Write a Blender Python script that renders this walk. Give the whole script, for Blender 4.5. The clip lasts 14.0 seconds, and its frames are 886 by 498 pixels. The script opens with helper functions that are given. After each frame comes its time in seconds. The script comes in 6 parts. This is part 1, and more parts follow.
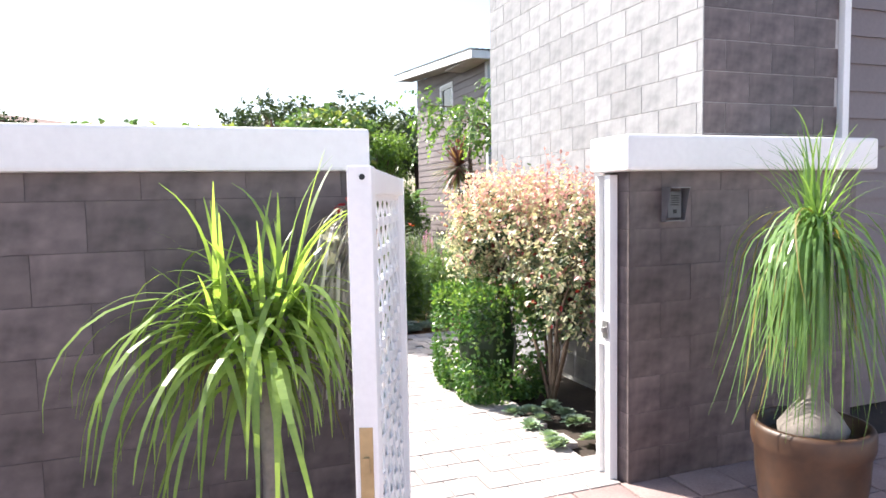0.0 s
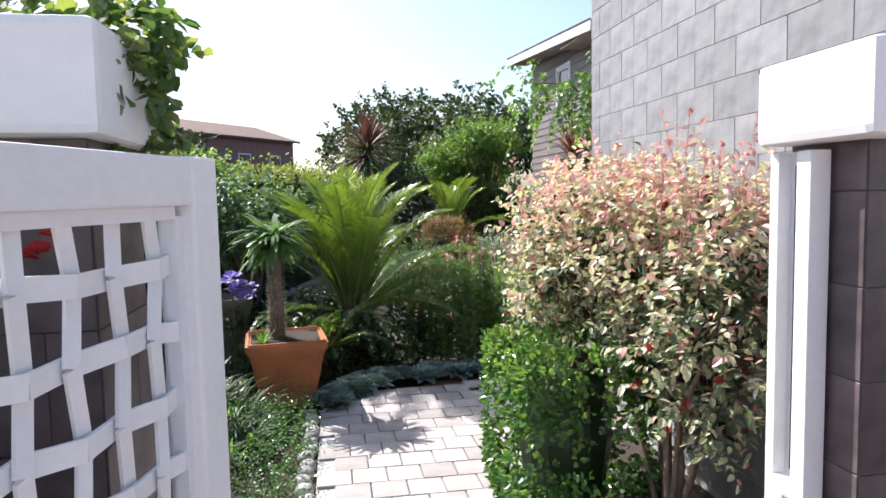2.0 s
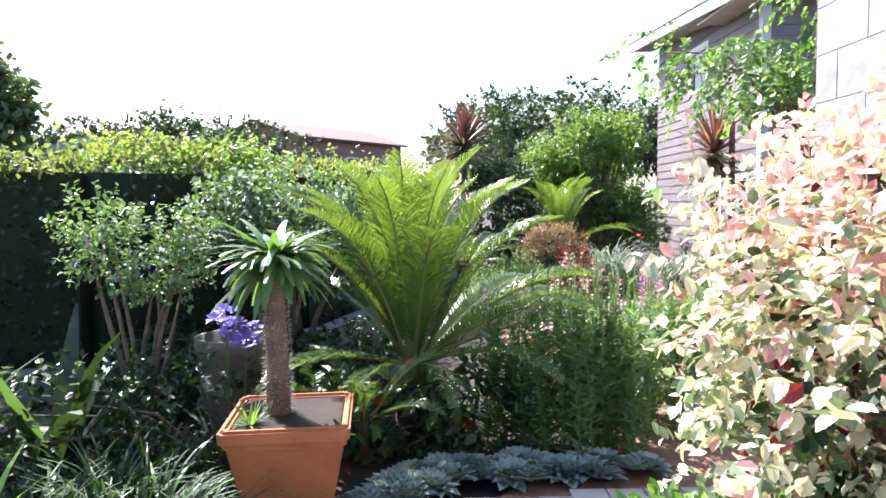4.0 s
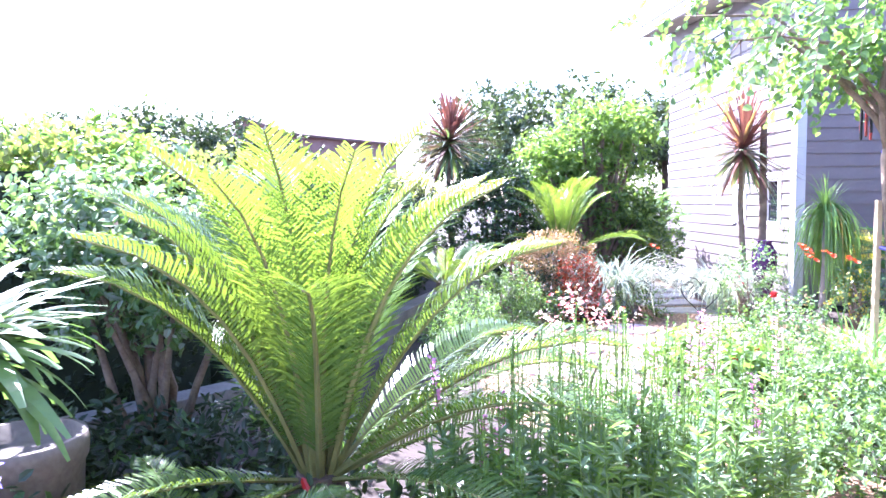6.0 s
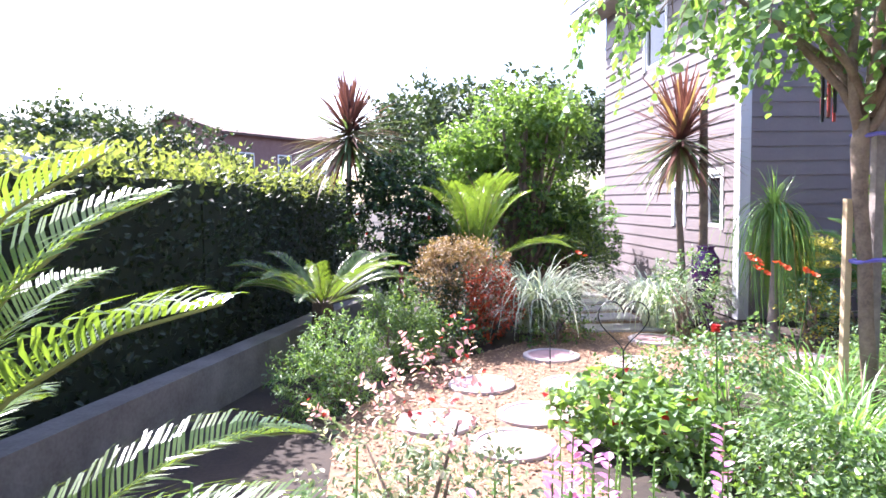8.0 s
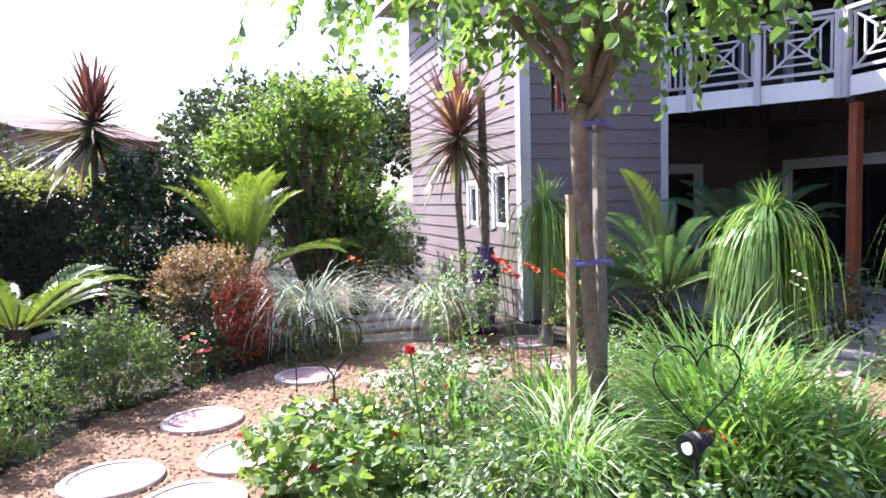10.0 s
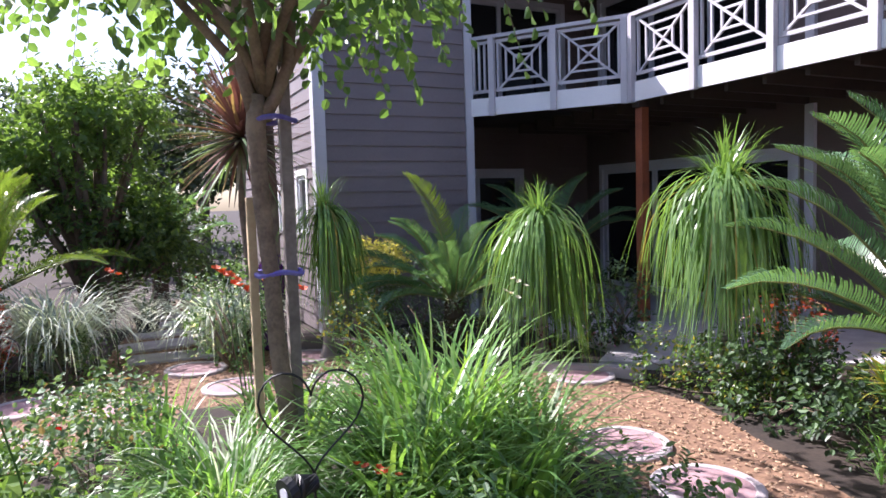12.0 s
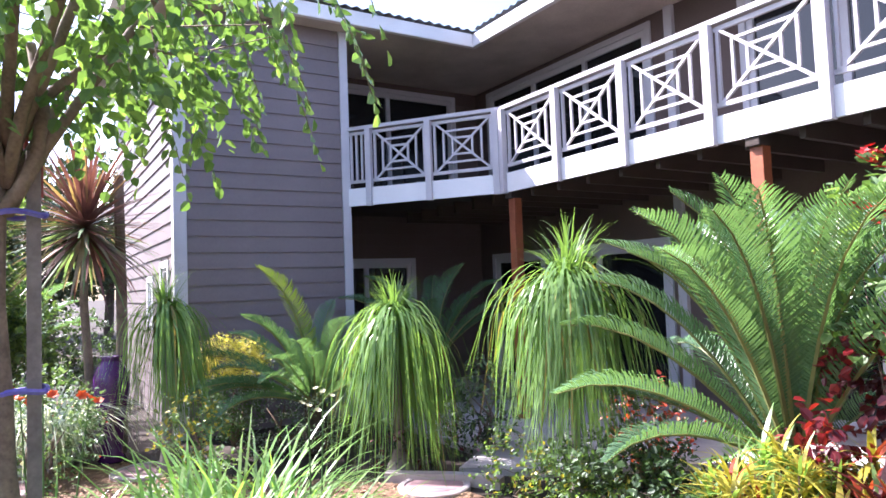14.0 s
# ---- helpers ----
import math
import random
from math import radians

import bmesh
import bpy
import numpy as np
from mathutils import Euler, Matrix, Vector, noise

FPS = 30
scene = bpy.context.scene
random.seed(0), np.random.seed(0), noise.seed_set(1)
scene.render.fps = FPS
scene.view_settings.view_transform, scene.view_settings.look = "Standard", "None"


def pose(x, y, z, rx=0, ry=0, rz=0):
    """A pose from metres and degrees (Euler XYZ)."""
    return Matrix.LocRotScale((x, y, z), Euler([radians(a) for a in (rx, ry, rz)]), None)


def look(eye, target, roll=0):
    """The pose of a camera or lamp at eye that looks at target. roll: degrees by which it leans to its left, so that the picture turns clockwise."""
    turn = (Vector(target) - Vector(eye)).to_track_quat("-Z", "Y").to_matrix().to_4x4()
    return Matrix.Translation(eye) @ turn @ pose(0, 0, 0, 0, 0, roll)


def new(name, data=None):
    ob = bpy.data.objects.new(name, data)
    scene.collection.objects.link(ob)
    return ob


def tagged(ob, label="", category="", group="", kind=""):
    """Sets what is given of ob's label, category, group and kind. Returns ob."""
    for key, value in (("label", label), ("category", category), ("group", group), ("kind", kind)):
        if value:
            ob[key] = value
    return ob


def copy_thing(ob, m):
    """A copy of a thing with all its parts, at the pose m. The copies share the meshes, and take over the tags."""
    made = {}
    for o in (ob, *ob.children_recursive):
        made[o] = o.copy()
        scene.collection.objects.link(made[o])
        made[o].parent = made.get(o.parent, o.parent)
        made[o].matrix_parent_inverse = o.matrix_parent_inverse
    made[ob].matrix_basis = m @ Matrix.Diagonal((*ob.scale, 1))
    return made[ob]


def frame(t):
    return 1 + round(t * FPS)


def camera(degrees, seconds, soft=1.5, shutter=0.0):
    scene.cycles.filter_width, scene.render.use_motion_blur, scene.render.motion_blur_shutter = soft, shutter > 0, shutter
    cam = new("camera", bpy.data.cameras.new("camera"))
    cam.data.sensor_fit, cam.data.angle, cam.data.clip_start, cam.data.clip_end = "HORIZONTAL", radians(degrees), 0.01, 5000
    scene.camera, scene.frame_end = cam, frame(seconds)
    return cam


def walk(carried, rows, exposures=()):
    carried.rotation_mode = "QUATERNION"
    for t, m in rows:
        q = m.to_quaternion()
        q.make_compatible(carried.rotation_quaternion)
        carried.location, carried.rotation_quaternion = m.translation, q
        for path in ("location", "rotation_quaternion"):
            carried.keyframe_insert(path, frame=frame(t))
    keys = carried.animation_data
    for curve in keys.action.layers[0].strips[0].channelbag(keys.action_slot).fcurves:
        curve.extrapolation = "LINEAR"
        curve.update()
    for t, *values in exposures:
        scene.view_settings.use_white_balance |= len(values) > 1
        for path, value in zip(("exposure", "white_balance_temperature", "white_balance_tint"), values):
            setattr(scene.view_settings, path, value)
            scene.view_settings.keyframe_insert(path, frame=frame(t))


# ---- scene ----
# seconds, x, y, z, pitch, roll, yaw
cam = camera(67.0, 14.0, 1.6)
ROWS = [
    (0.0, 0.000, 0.000, 1.588, -4.41, 1.10, -20.26),
    (0.5, 0.291, 0.358, 1.600, -4.33, 0.81, -19.00),
    (1.0, 0.605, 0.881, 1.597, -4.44, 1.27, -16.74),
    (1.5, 0.872, 1.293, 1.593, -4.64, 1.05, -13.91),
    (2.0, 1.064, 1.758, 1.609, -4.63, 1.15, -9.31),
    (2.5, 1.172, 2.278, 1.587, -4.25, 0.99, -5.28),
    (3.0, 1.288, 2.802, 1.563, -3.99, 0.80, -2.19),
    (5.5, 1.639, 5.126, 1.610, -4.08, 0.68, 0.67),
    (6.0, 1.754, 5.566, 1.630, -4.07, 0.61, 0.07),
    (6.5, 1.895, 5.985, 1.635, -4.08, 0.69, -0.21),
    (7.0, 2.057, 6.359, 1.630, -4.08, 0.73, -0.96),
    (9.5, 3.322, 7.694, 1.602, -4.07, 1.37, -12.80),
    (10.0, 3.577, 7.672, 1.587, -4.16, 1.51, -16.73),
    (10.5, 3.877, 7.692, 1.577, -4.21, 1.38, -20.08),
    (11.0, 4.171, 7.680, 1.551, -4.11, 1.68, -23.61),
    (11.5, 4.530, 7.696, 1.533, -4.01, 1.59, -25.35),
    (12.0, 4.793, 7.677, 1.541, -3.92, 1.73, -26.18),
    (12.5, 5.074, 7.717, 1.546, -3.87, 1.81, -28.05),
    (13.0, 5.320, 7.705, 1.577, -3.87, 1.90, -30.96),
    (13.5, 5.504, 7.672, 1.616, -3.43, 2.00, -32.13),
    (14.0, 5.613, 7.613, 1.602, 3.17, 2.13, -31.64),
]
EXPOSURES = [(t, stops + 0.15, 6500 - 400 * min(t / 3, 1) - 900 * max(0, 1 - abs(t - 6.3) / 2.5) - 150 * (t > 9), 10 + 3 * min(t / 10, 1) + 8 * min(max((t - 3) / 2.5, 0), 1) + 3 * (t > 9) + 12 * max(0, 1 - abs(t - 6.3) / 2.5)) for t, stops in (
    (0.0, 1.5), (0.6, 1.38), (1.5, 0.95), (2.0, 0.9), (3.0, 1.4), (4.4, 2.05), (5.5, 3.15), (6.0, 3.22), (6.5, 3.18), (7.2, 2.8), (8.4, 2.0), (9.5, 1.8),
    (10.5, 1.75), (11.5, 1.35), (12.5, 1.2), (13.2, 1.55), (13.6, 1.8), (14.0, 2.05))]
walk(cam, [(t, pose(x, y, z, 90 + pitch, roll, yaw)) for t, x, y, z, pitch, roll, yaw in ROWS], EXPOSURES)

# ---- light: clear sky, sun ahead and to the west of the gate ----
SUN_TO = Vector((-0.6, 0.8, 1.07)).normalized()
world = bpy.data.worlds.new("world")
scene.world = world
world.use_nodes = True
wn = world.node_tree.nodes
sky = wn.new("ShaderNodeTexSky")
sky.sky_type = "NISHITA"
sky.sun_disc = False
sky.sun_elevation = math.asin(SUN_TO.z)
sky.sun_rotation = math.atan2(SUN_TO.x, SUN_TO.y)
sky.air_density, sky.dust_density = 1.0, 2.0
wn["Background"].inputs[1].default_value = 0.11
world.node_tree.links.new(sky.outputs[0], wn["Background"].inputs[0])
sun_data = bpy.data.lights.new("sun", "SUN")
sun_data.energy, sun_data.angle, sun_data.color = 5.0, radians(0.55), (1.0, 0.95, 0.86)
sun = new("sun", sun_data)
sun.matrix_world = look(SUN_TO * 40, (0, 0, 0))

# ---- materials ----
rng = np.random.default_rng(7)


def material(name, colour, second=None, rough=0.6, scale=6.0, fine=60.0, bump=0.0, metal=0.0, vary=0.15, translucent=0.0, spec=0.5, through_tint=(1.75, 1.75, 0.75)):
    """A surface with two scales of variation between two colours, a fine relief, and some change from object to object."""
    m = bpy.data.materials.new(name)
    m.use_nodes = True
    nt = m.node_tree
    n, link = nt.nodes, nt.links.new
    b = n["Principled BSDF"]
    co = n.new("ShaderNodeTexCoord")
    big, small = n.new("ShaderNodeTexNoise"), n.new("ShaderNodeTexNoise")
    big.inputs["Scale"].default_value, small.inputs["Scale"].default_value = scale, fine
    big.inputs["Detail"].default_value = small.inputs["Detail"].default_value = 4
    mix, ramp = n.new("ShaderNodeMix"), n.new("ShaderNodeValToRGB")
    second = second or tuple(c * 0.72 for c in colour)
    ramp.color_ramp.elements[0].color, ramp.color_ramp.elements[1].color = (*second, 1), (*colour, 1)
    ramp.color_ramp.elements[0].position, ramp.color_ramp.elements[1].position = 0.36, 0.64
    mix.data_type, mix.inputs[0].default_value = "FLOAT", 0.35
    link(co.outputs["Object"], big.inputs["Vector"]), link(co.outputs["Object"], small.inputs["Vector"])
    link(big.outputs[0], mix.inputs[2]), link(small.outputs[0], mix.inputs[3]), link(mix.outputs[0], ramp.inputs[0])
    info, hsv, span = n.new("ShaderNodeObjectInfo"), n.new("ShaderNodeHueSaturation"), n.new("ShaderNodeMapRange")
    span.inputs["To Min"].default_value, span.inputs["To Max"].default_value = 1 - vary, 1 + vary
    link(info.outputs["Random"], span.inputs[0]), link(span.outputs[0], hsv.inputs["Value"]), link(ramp.outputs[0], hsv.inputs["Color"])
    link(hsv.outputs[0], b.inputs["Base Color"])
    b.inputs["Roughness"].default_value, b.inputs["Metallic"].default_value = rough, metal
    b.inputs["Specular IOR Level"].default_value = spec
    if bump:
        bp = n.new("ShaderNodeBump")
        bp.inputs["Strength"].default_value, bp.inputs["Distance"].default_value = bump, 0.01
        link(mix.outputs[0], bp.inputs["Height"]), link(bp.outputs[0], b.inputs["Normal"])
    if translucent:
        tr, sh = n.new("ShaderNodeBsdfTranslucent"), n.new("ShaderNodeMixShader")
        warm = n.new("ShaderNodeMix")
        warm.data_type, warm.blend_type, warm.inputs[0].default_value = "RGBA", "MULTIPLY", 1.0
        warm.inputs[7].default_value = (*through_tint, 1)
        link(hsv.outputs[0], warm.inputs[6]), link(warm.outputs[2], tr.inputs["Color"])
        sh.inputs[0].default_value = translucent
        link(b.outputs[0], sh.inputs[1]), link(tr.outputs[0], sh.inputs[2]), link(sh.outputs[0], n["Material Output"].inputs[0])
    return m


def leafy(name, colour, second=None, rough=0.38, translucent=0.4, scale=5.0, tint=(1.75, 1.75, 0.75)):
    second = second or tuple(c * 0.72 for c in colour)
    colour, second = (tuple(c + k * (max(q) - c) for c, k in zip(q, (0.17, 0.0, 0.2) if q[1] >= q[0] else (0, 0, 0.02))) for q in (colour, second))
    return material(name, colour, second, rough, scale, 45.0, 0.0, 0.0, 0.18, translucent, 0.5, tint)  # leaves


def glassy(name):
    m = bpy.data.materials.new(name)
    m.use_nodes = True
    b = m.node_tree.nodes["Principled BSDF"]
    # opaque near-black base stands in for the unlit rooms behind the panes
    b.inputs["Base Color"].default_value = (0.012, 0.014, 0.017, 1)
    b.inputs["Roughness"].default_value, b.inputs["IOR"].default_value = 0.03, 1.52
    return m


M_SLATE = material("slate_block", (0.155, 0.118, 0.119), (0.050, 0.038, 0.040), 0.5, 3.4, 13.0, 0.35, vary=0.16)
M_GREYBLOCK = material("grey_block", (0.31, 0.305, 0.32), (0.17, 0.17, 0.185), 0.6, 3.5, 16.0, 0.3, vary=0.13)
M_MORTAR = material("mortar", (0.42, 0.41, 0.415), None, 0.9, 8, 80, 0.4)
M_MORTAR_DARK = material("dark_mortar", (0.09, 0.07, 0.072), None, 0.9, 8, 80, 0.3)
M_WHITE = material("white_plaster", (0.82, 0.80, 0.80), (0.74, 0.72, 0.72), 0.75, 1.5, 30, 0.12, vary=0.02)
M_WHITE_PAINT = material("white_paint", (0.80, 0.79, 0.80), (0.72, 0.71, 0.72), 0.45, 2.0, 60, 0.08, vary=0.03)
M_RAIL = material("rail_paint", (0.50, 0.48, 0.51), (0.41, 0.39, 0.42), 0.5, 2.5, 60, 0.1, vary=0.04)
M_GREY_PAINT = material("grey_trim_paint", (0.52, 0.52, 0.56), (0.46, 0.46, 0.50), 0.5, 2, 50, 0.1, vary=0.03)
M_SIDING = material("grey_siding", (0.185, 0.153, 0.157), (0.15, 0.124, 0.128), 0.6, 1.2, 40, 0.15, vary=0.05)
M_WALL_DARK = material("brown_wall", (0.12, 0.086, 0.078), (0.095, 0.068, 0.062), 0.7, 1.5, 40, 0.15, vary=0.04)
M_SOFFIT = material("soffit", (0.62, 0.55, 0.50), None, 0.7, 2, 40, 0.05, vary=0.02)
M_ROOF = material("roof_metal", (0.42, 0.43, 0.45), None, 0.45, 1, 30, 0.05, 0.3)
M_POST = material("red_brown_wood", (0.34, 0.095, 0.035), (0.20, 0.055, 0.024), 0.5, 4, 50, 0.3)
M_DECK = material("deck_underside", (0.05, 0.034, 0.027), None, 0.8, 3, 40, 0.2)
M_GLASS = glassy("window_glass")
M_CURTAIN = material("curtain", (0.62, 0.63, 0.68), (0.5, 0.5, 0.56), 0.9, 8, 60)
M_SOIL = material("soil", (0.045, 0.031, 0.023), (0.02, 0.014, 0.011), 0.95, 2.5, 40, 0.8)
M_MULCH = material("mulch", (0.26, 0.15, 0.088), (0.125, 0.066, 0.042), 0.9, 14, 55, 1.0)
M_CHIP = material("mulch_chip", (0.48, 0.33, 0.20), (0.17, 0.10, 0.062), 0.85, 30, 90, 0.3)
M_DISC = material("pink_concrete", (0.38, 0.24, 0.25), (0.29, 0.17, 0.18), 0.8, 5, 70, 0.35, vary=0.12)
M_DISC_RIM = material("pale_concrete", (0.44, 0.38, 0.38), (0.36, 0.30, 0.30), 0.85, 6, 70, 0.35, vary=0.08)
M_PAVER = material("paver", (0.42, 0.375, 0.365), (0.29, 0.26, 0.26), 0.85, 7, 80, 0.5, vary=0.2)
M_FRONT = material("front_paver", (0.32, 0.235, 0.22), (0.22, 0.15, 0.145), 0.8, 5, 70, 0.4, vary=0.15)
M_FLAG = material("flagstone", (0.46, 0.43, 0.43), (0.33, 0.30, 0.31), 0.85, 4, 50, 0.6, vary=0.1)
M_TERRACOTTA = material("terracotta", (0.50, 0.17, 0.065), (0.36, 0.12, 0.05), 0.8, 4, 50, 0.3, vary=0.05)
M_BARREL = material("rusty_glaze", (0.068, 0.031, 0.015), (0.027, 0.014, 0.009), 0.5, 4, 18, 0.3, vary=0.05)
M_BARK = material("bark", (0.22, 0.16, 0.115), (0.10, 0.07, 0.052), 0.9, 8, 60, 0.8)
M_BARK_GREY = material("grey_bark", (0.27, 0.235, 0.21), (0.16, 0.135, 0.12), 0.85, 7, 50, 0.6)
M_BARK_DARK = material("dark_bark", (0.10, 0.07, 0.05), (0.05, 0.035, 0.027), 0.9, 9, 60, 0.8)
M_STAKE = material("pale_stake", (0.47, 0.36, 0.22), (0.36, 0.26, 0.15), 0.8, 6, 60, 0.4)
M_TIE = material("purple_tie", (0.10, 0.07, 0.36), (0.2, 0.18, 0.5), 0.6, 10, 60)
M_BLACK = material("black_iron", (0.018, 0.018, 0.02), None, 0.45, 8, 60, 0.2, 0.3)
M_STEEL = material("steel", (0.42, 0.41, 0.42), None, 0.4, 6, 60, 0.1, 0.8)
M_BRASS = material("brass_plate", (0.42, 0.33, 0.19), None, 0.4, 10, 60, 0.1, 0.7)
M_PURPLE = material("purple_glaze", (0.11, 0.03, 0.15), (0.06, 0.015, 0.08), 0.25, 4, 30)
M_BRICK_FAR = material("far_brick", (0.30, 0.17, 0.15), (0.24, 0.13, 0.115), 0.9, 2, 20)
M_ROOF_FAR = material("far_roof_tiles", (0.17, 0.10, 0.085), (0.12, 0.07, 0.06), 0.9, 3, 20)
M_STONE_WALL = material("retaining_wall", (0.23, 0.21, 0.195), (0.13, 0.115, 0.105), 0.9, 3, 40, 0.6)
M_PLANTER = material("weathered_planter", (0.17, 0.145, 0.12), (0.09, 0.075, 0.062), 0.8, 4, 40, 0.4)
M_CHIME_RED = material("red_lacquer", (0.30, 0.025, 0.02), None, 0.35, 6, 40)

G_CYCAD = leafy("cycad_leaflet", (0.095, 0.18, 0.02), (0.05, 0.12, 0.015), 0.25, 0.35, tint=(2.3, 2.0, 0.5))
G_CYCAD_BLUE = leafy("cycad_leaflet_deep", (0.10, 0.225, 0.09), (0.06, 0.155, 0.06), 0.26, 0.3)
G_RACHIS = leafy("cycad_rachis", (0.22, 0.22, 0.04), None, 0.45, 0.2)
G_PONY = leafy("ponytail_blade", (0.16, 0.30, 0.05), (0.08, 0.185, 0.032), 0.24, 0.38)
# brighter copy of the ponytail green, with the sun's glow put into the colour
G_PONY_SUNLIT = leafy("sunlit_ponytail_blade", (0.30, 0.44, 0.06), (0.18, 0.31, 0.045), 0.27, 0.5)
G_LIME = leafy("pale_gold_leaf", (0.58, 0.52, 0.14), (0.42, 0.40, 0.1), 0.45, 0.4)
# near-black, the shade inside the hedge as a colour
G_HEDGE_SHADE = material("hedge_inner_shade", (0.02, 0.028, 0.012), None, 1.0, 6, 40, 0.5)
G_PONY_DRY = leafy("ponytail_dry_blade", (0.30, 0.24, 0.07), (0.2, 0.17, 0.05), 0.5, 0.35)
G_BOX = leafy("box_leaf", (0.07, 0.21, 0.025), (0.045, 0.14, 0.02), 0.28, 0.3)
G_BOX_NEW_LIT = leafy("box_new_and_lit_leaf", (0.15, 0.29, 0.04), None, 0.3, 0.4)
G_CREAM = leafy("cream_leaf", (0.75, 0.70, 0.52), (0.54, 0.52, 0.34), 0.45, 0.28, tint=(1.2, 1.15, 0.8))
G_CREAM_GREEN = leafy("cream_green_leaf", (0.22, 0.28, 0.14), (0.10, 0.16, 0.06), 0.4, 0.25, tint=(1.4, 1.5, 0.9))
G_PINK = leafy("pink_leaf", (0.74, 0.47, 0.41), (0.58, 0.27, 0.24), 0.45, 0.3, tint=(1.2, 1.1, 1.1))
G_REDLEAF = leafy("red_leaf", (0.30, 0.022, 0.018), (0.17, 0.014, 0.012), 0.35, 0.3)
G_SCARLET = leafy("scarlet_leaf", (0.50, 0.085, 0.035), (0.30, 0.05, 0.03), 0.35, 0.4)
G_MAROON = leafy("maroon_leaf", (0.11, 0.011, 0.016), (0.055, 0.007, 0.01), 0.35, 0.25)
G_BRONZE = leafy("bronze_leaf", (0.36, 0.25, 0.14), (0.24, 0.15, 0.085), 0.55, 0.25)
G_BRIGHT = leafy("bright_leaf", (0.15, 0.27, 0.03), (0.09, 0.19, 0.025), 0.45, 0.45)
G_MID = leafy("mid_leaf", (0.075, 0.16, 0.03), (0.045, 0.11, 0.022), 0.48, 0.35)
G_DARK = leafy("dark_leaf", (0.03, 0.065, 0.02), (0.016, 0.04, 0.012), 0.45, 0.22)
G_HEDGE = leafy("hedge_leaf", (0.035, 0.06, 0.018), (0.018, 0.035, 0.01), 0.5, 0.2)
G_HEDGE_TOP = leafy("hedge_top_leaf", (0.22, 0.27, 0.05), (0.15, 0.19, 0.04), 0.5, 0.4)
G_PALE = leafy("pale_leaf", (0.16, 0.26, 0.105), (0.10, 0.19, 0.075), 0.45, 0.3)
G_SILVER = leafy("silver_leaf", (0.30, 0.36, 0.29), (0.22, 0.28, 0.21), 0.6, 0.25, tint=(1.3, 1.4, 1.1))
G_GOLD = leafy("golden_leaf", (0.44, 0.37, 0.05), (0.28, 0.27, 0.04), 0.35, 0.35)
G_AGAVE = leafy("blue_rosette", (0.25, 0.34, 0.32), (0.16, 0.24, 0.225), 0.55, 0.1)
G_SUCC = leafy("mint_rosette", (0.27, 0.38, 0.25), (0.2, 0.3, 0.19), 0.5, 0.15)
G_STRAP = leafy("strap_leaf", (0.15, 0.33, 0.035), (0.09, 0.235, 0.028), 0.3, 0.42)
# dark, dull strap green that carries the shade of the west bed
G_LILYTURF_SHADED = leafy("shaded_lilyturf_leaf", (0.042, 0.105, 0.018), (0.022, 0.06, 0.012), 0.75, 0.25)
G_THICK = leafy("thick_leaf", (0.10, 0.215, 0.04), (0.065, 0.15, 0.03), 0.42, 0.3)
G_STRIPE = leafy("striped_blade", (0.72, 0.74, 0.6), (0.48, 0.56, 0.38), 0.4, 0.35, 40, (1.35, 1.4, 1.0))
G_CORDY = leafy("bronze_sword_leaf", (0.19, 0.085, 0.065), (0.10, 0.05, 0.042), 0.4, 0.2, tint=(1.35, 1.1, 0.9))
G_CORDY_OLD = leafy("old_sword_leaf", (0.32, 0.27, 0.17), (0.2, 0.165, 0.11), 0.5, 0.22, tint=(1.3, 1.25, 0.8))
G_TREE = leafy("tree_leaf", (0.085, 0.18, 0.03), (0.05, 0.12, 0.022), 0.33, 0.45)
G_FAR = leafy("far_leaf", (0.05, 0.085, 0.028), (0.028, 0.052, 0.018), 0.6, 0.15, 1.0)
G_FAR2 = leafy("far_leaf_light", (0.10, 0.16, 0.045), (0.06, 0.1, 0.03), 0.6, 0.2, 1.0)
P_RED = leafy("red_petal", (0.52, 0.02, 0.008), None, 0.5, 0.2, tint=(1.3, 0.9, 0.6))
P_ORANGE = leafy("orange_petal", (0.62, 0.10, 0.008), None, 0.5, 0.2, tint=(1.3, 1.1, 0.6))
P_PURPLE = leafy("violet_petal", (0.22, 0.17, 0.6), None, 0.5, 0.3)
P_PINK = leafy("lilac_petal", (0.55, 0.24, 0.52), None, 0.5, 0.35)
P_WHITE = leafy("white_petal", (0.8, 0.78, 0.72), None, 0.5, 0.3)
P_YELLOW = leafy("yellow_petal", (0.75, 0.45, 0.03), None, 0.5, 0.3)
M_ROOTS = leafy("grey_root", (0.50, 0.47, 0.44), (0.35, 0.32, 0.3), 0.7, 0.1)


# ---- mesh helpers ----
class Geo:
    """Gathers vertices, faces and material slots for one mesh."""

    def __init__(self):
        self.v, self.f, self.m, self.n = [], [], [], 0

    def add(self, verts, faces, slot=0):
        verts = np.asarray(verts, float).reshape(-1, 3)
        self.v.append(verts)
        self.f += [tuple(int(i) + self.n for i in f) for f in faces]
        self.m += [slot] * len(faces) if np.isscalar(slot) else [int(s) for s in slot]
        self.n += len(verts)
        return self

    def mesh(self, name, mats, smooth=False):
        me = bpy.data.meshes.new(name)
        v = np.concatenate(self.v) if self.v else np.zeros((0, 3))
        me.from_pydata(v.tolist(), [], self.f)
        for m in mats:
            me.materials.append(m)
        me.polygons.foreach_set("material_index", np.array(self.m, dtype=np.int32))
        if smooth:
            me.polygons.foreach_set("use_smooth", np.ones(len(self.f), dtype=bool))
        me.update()
        return me


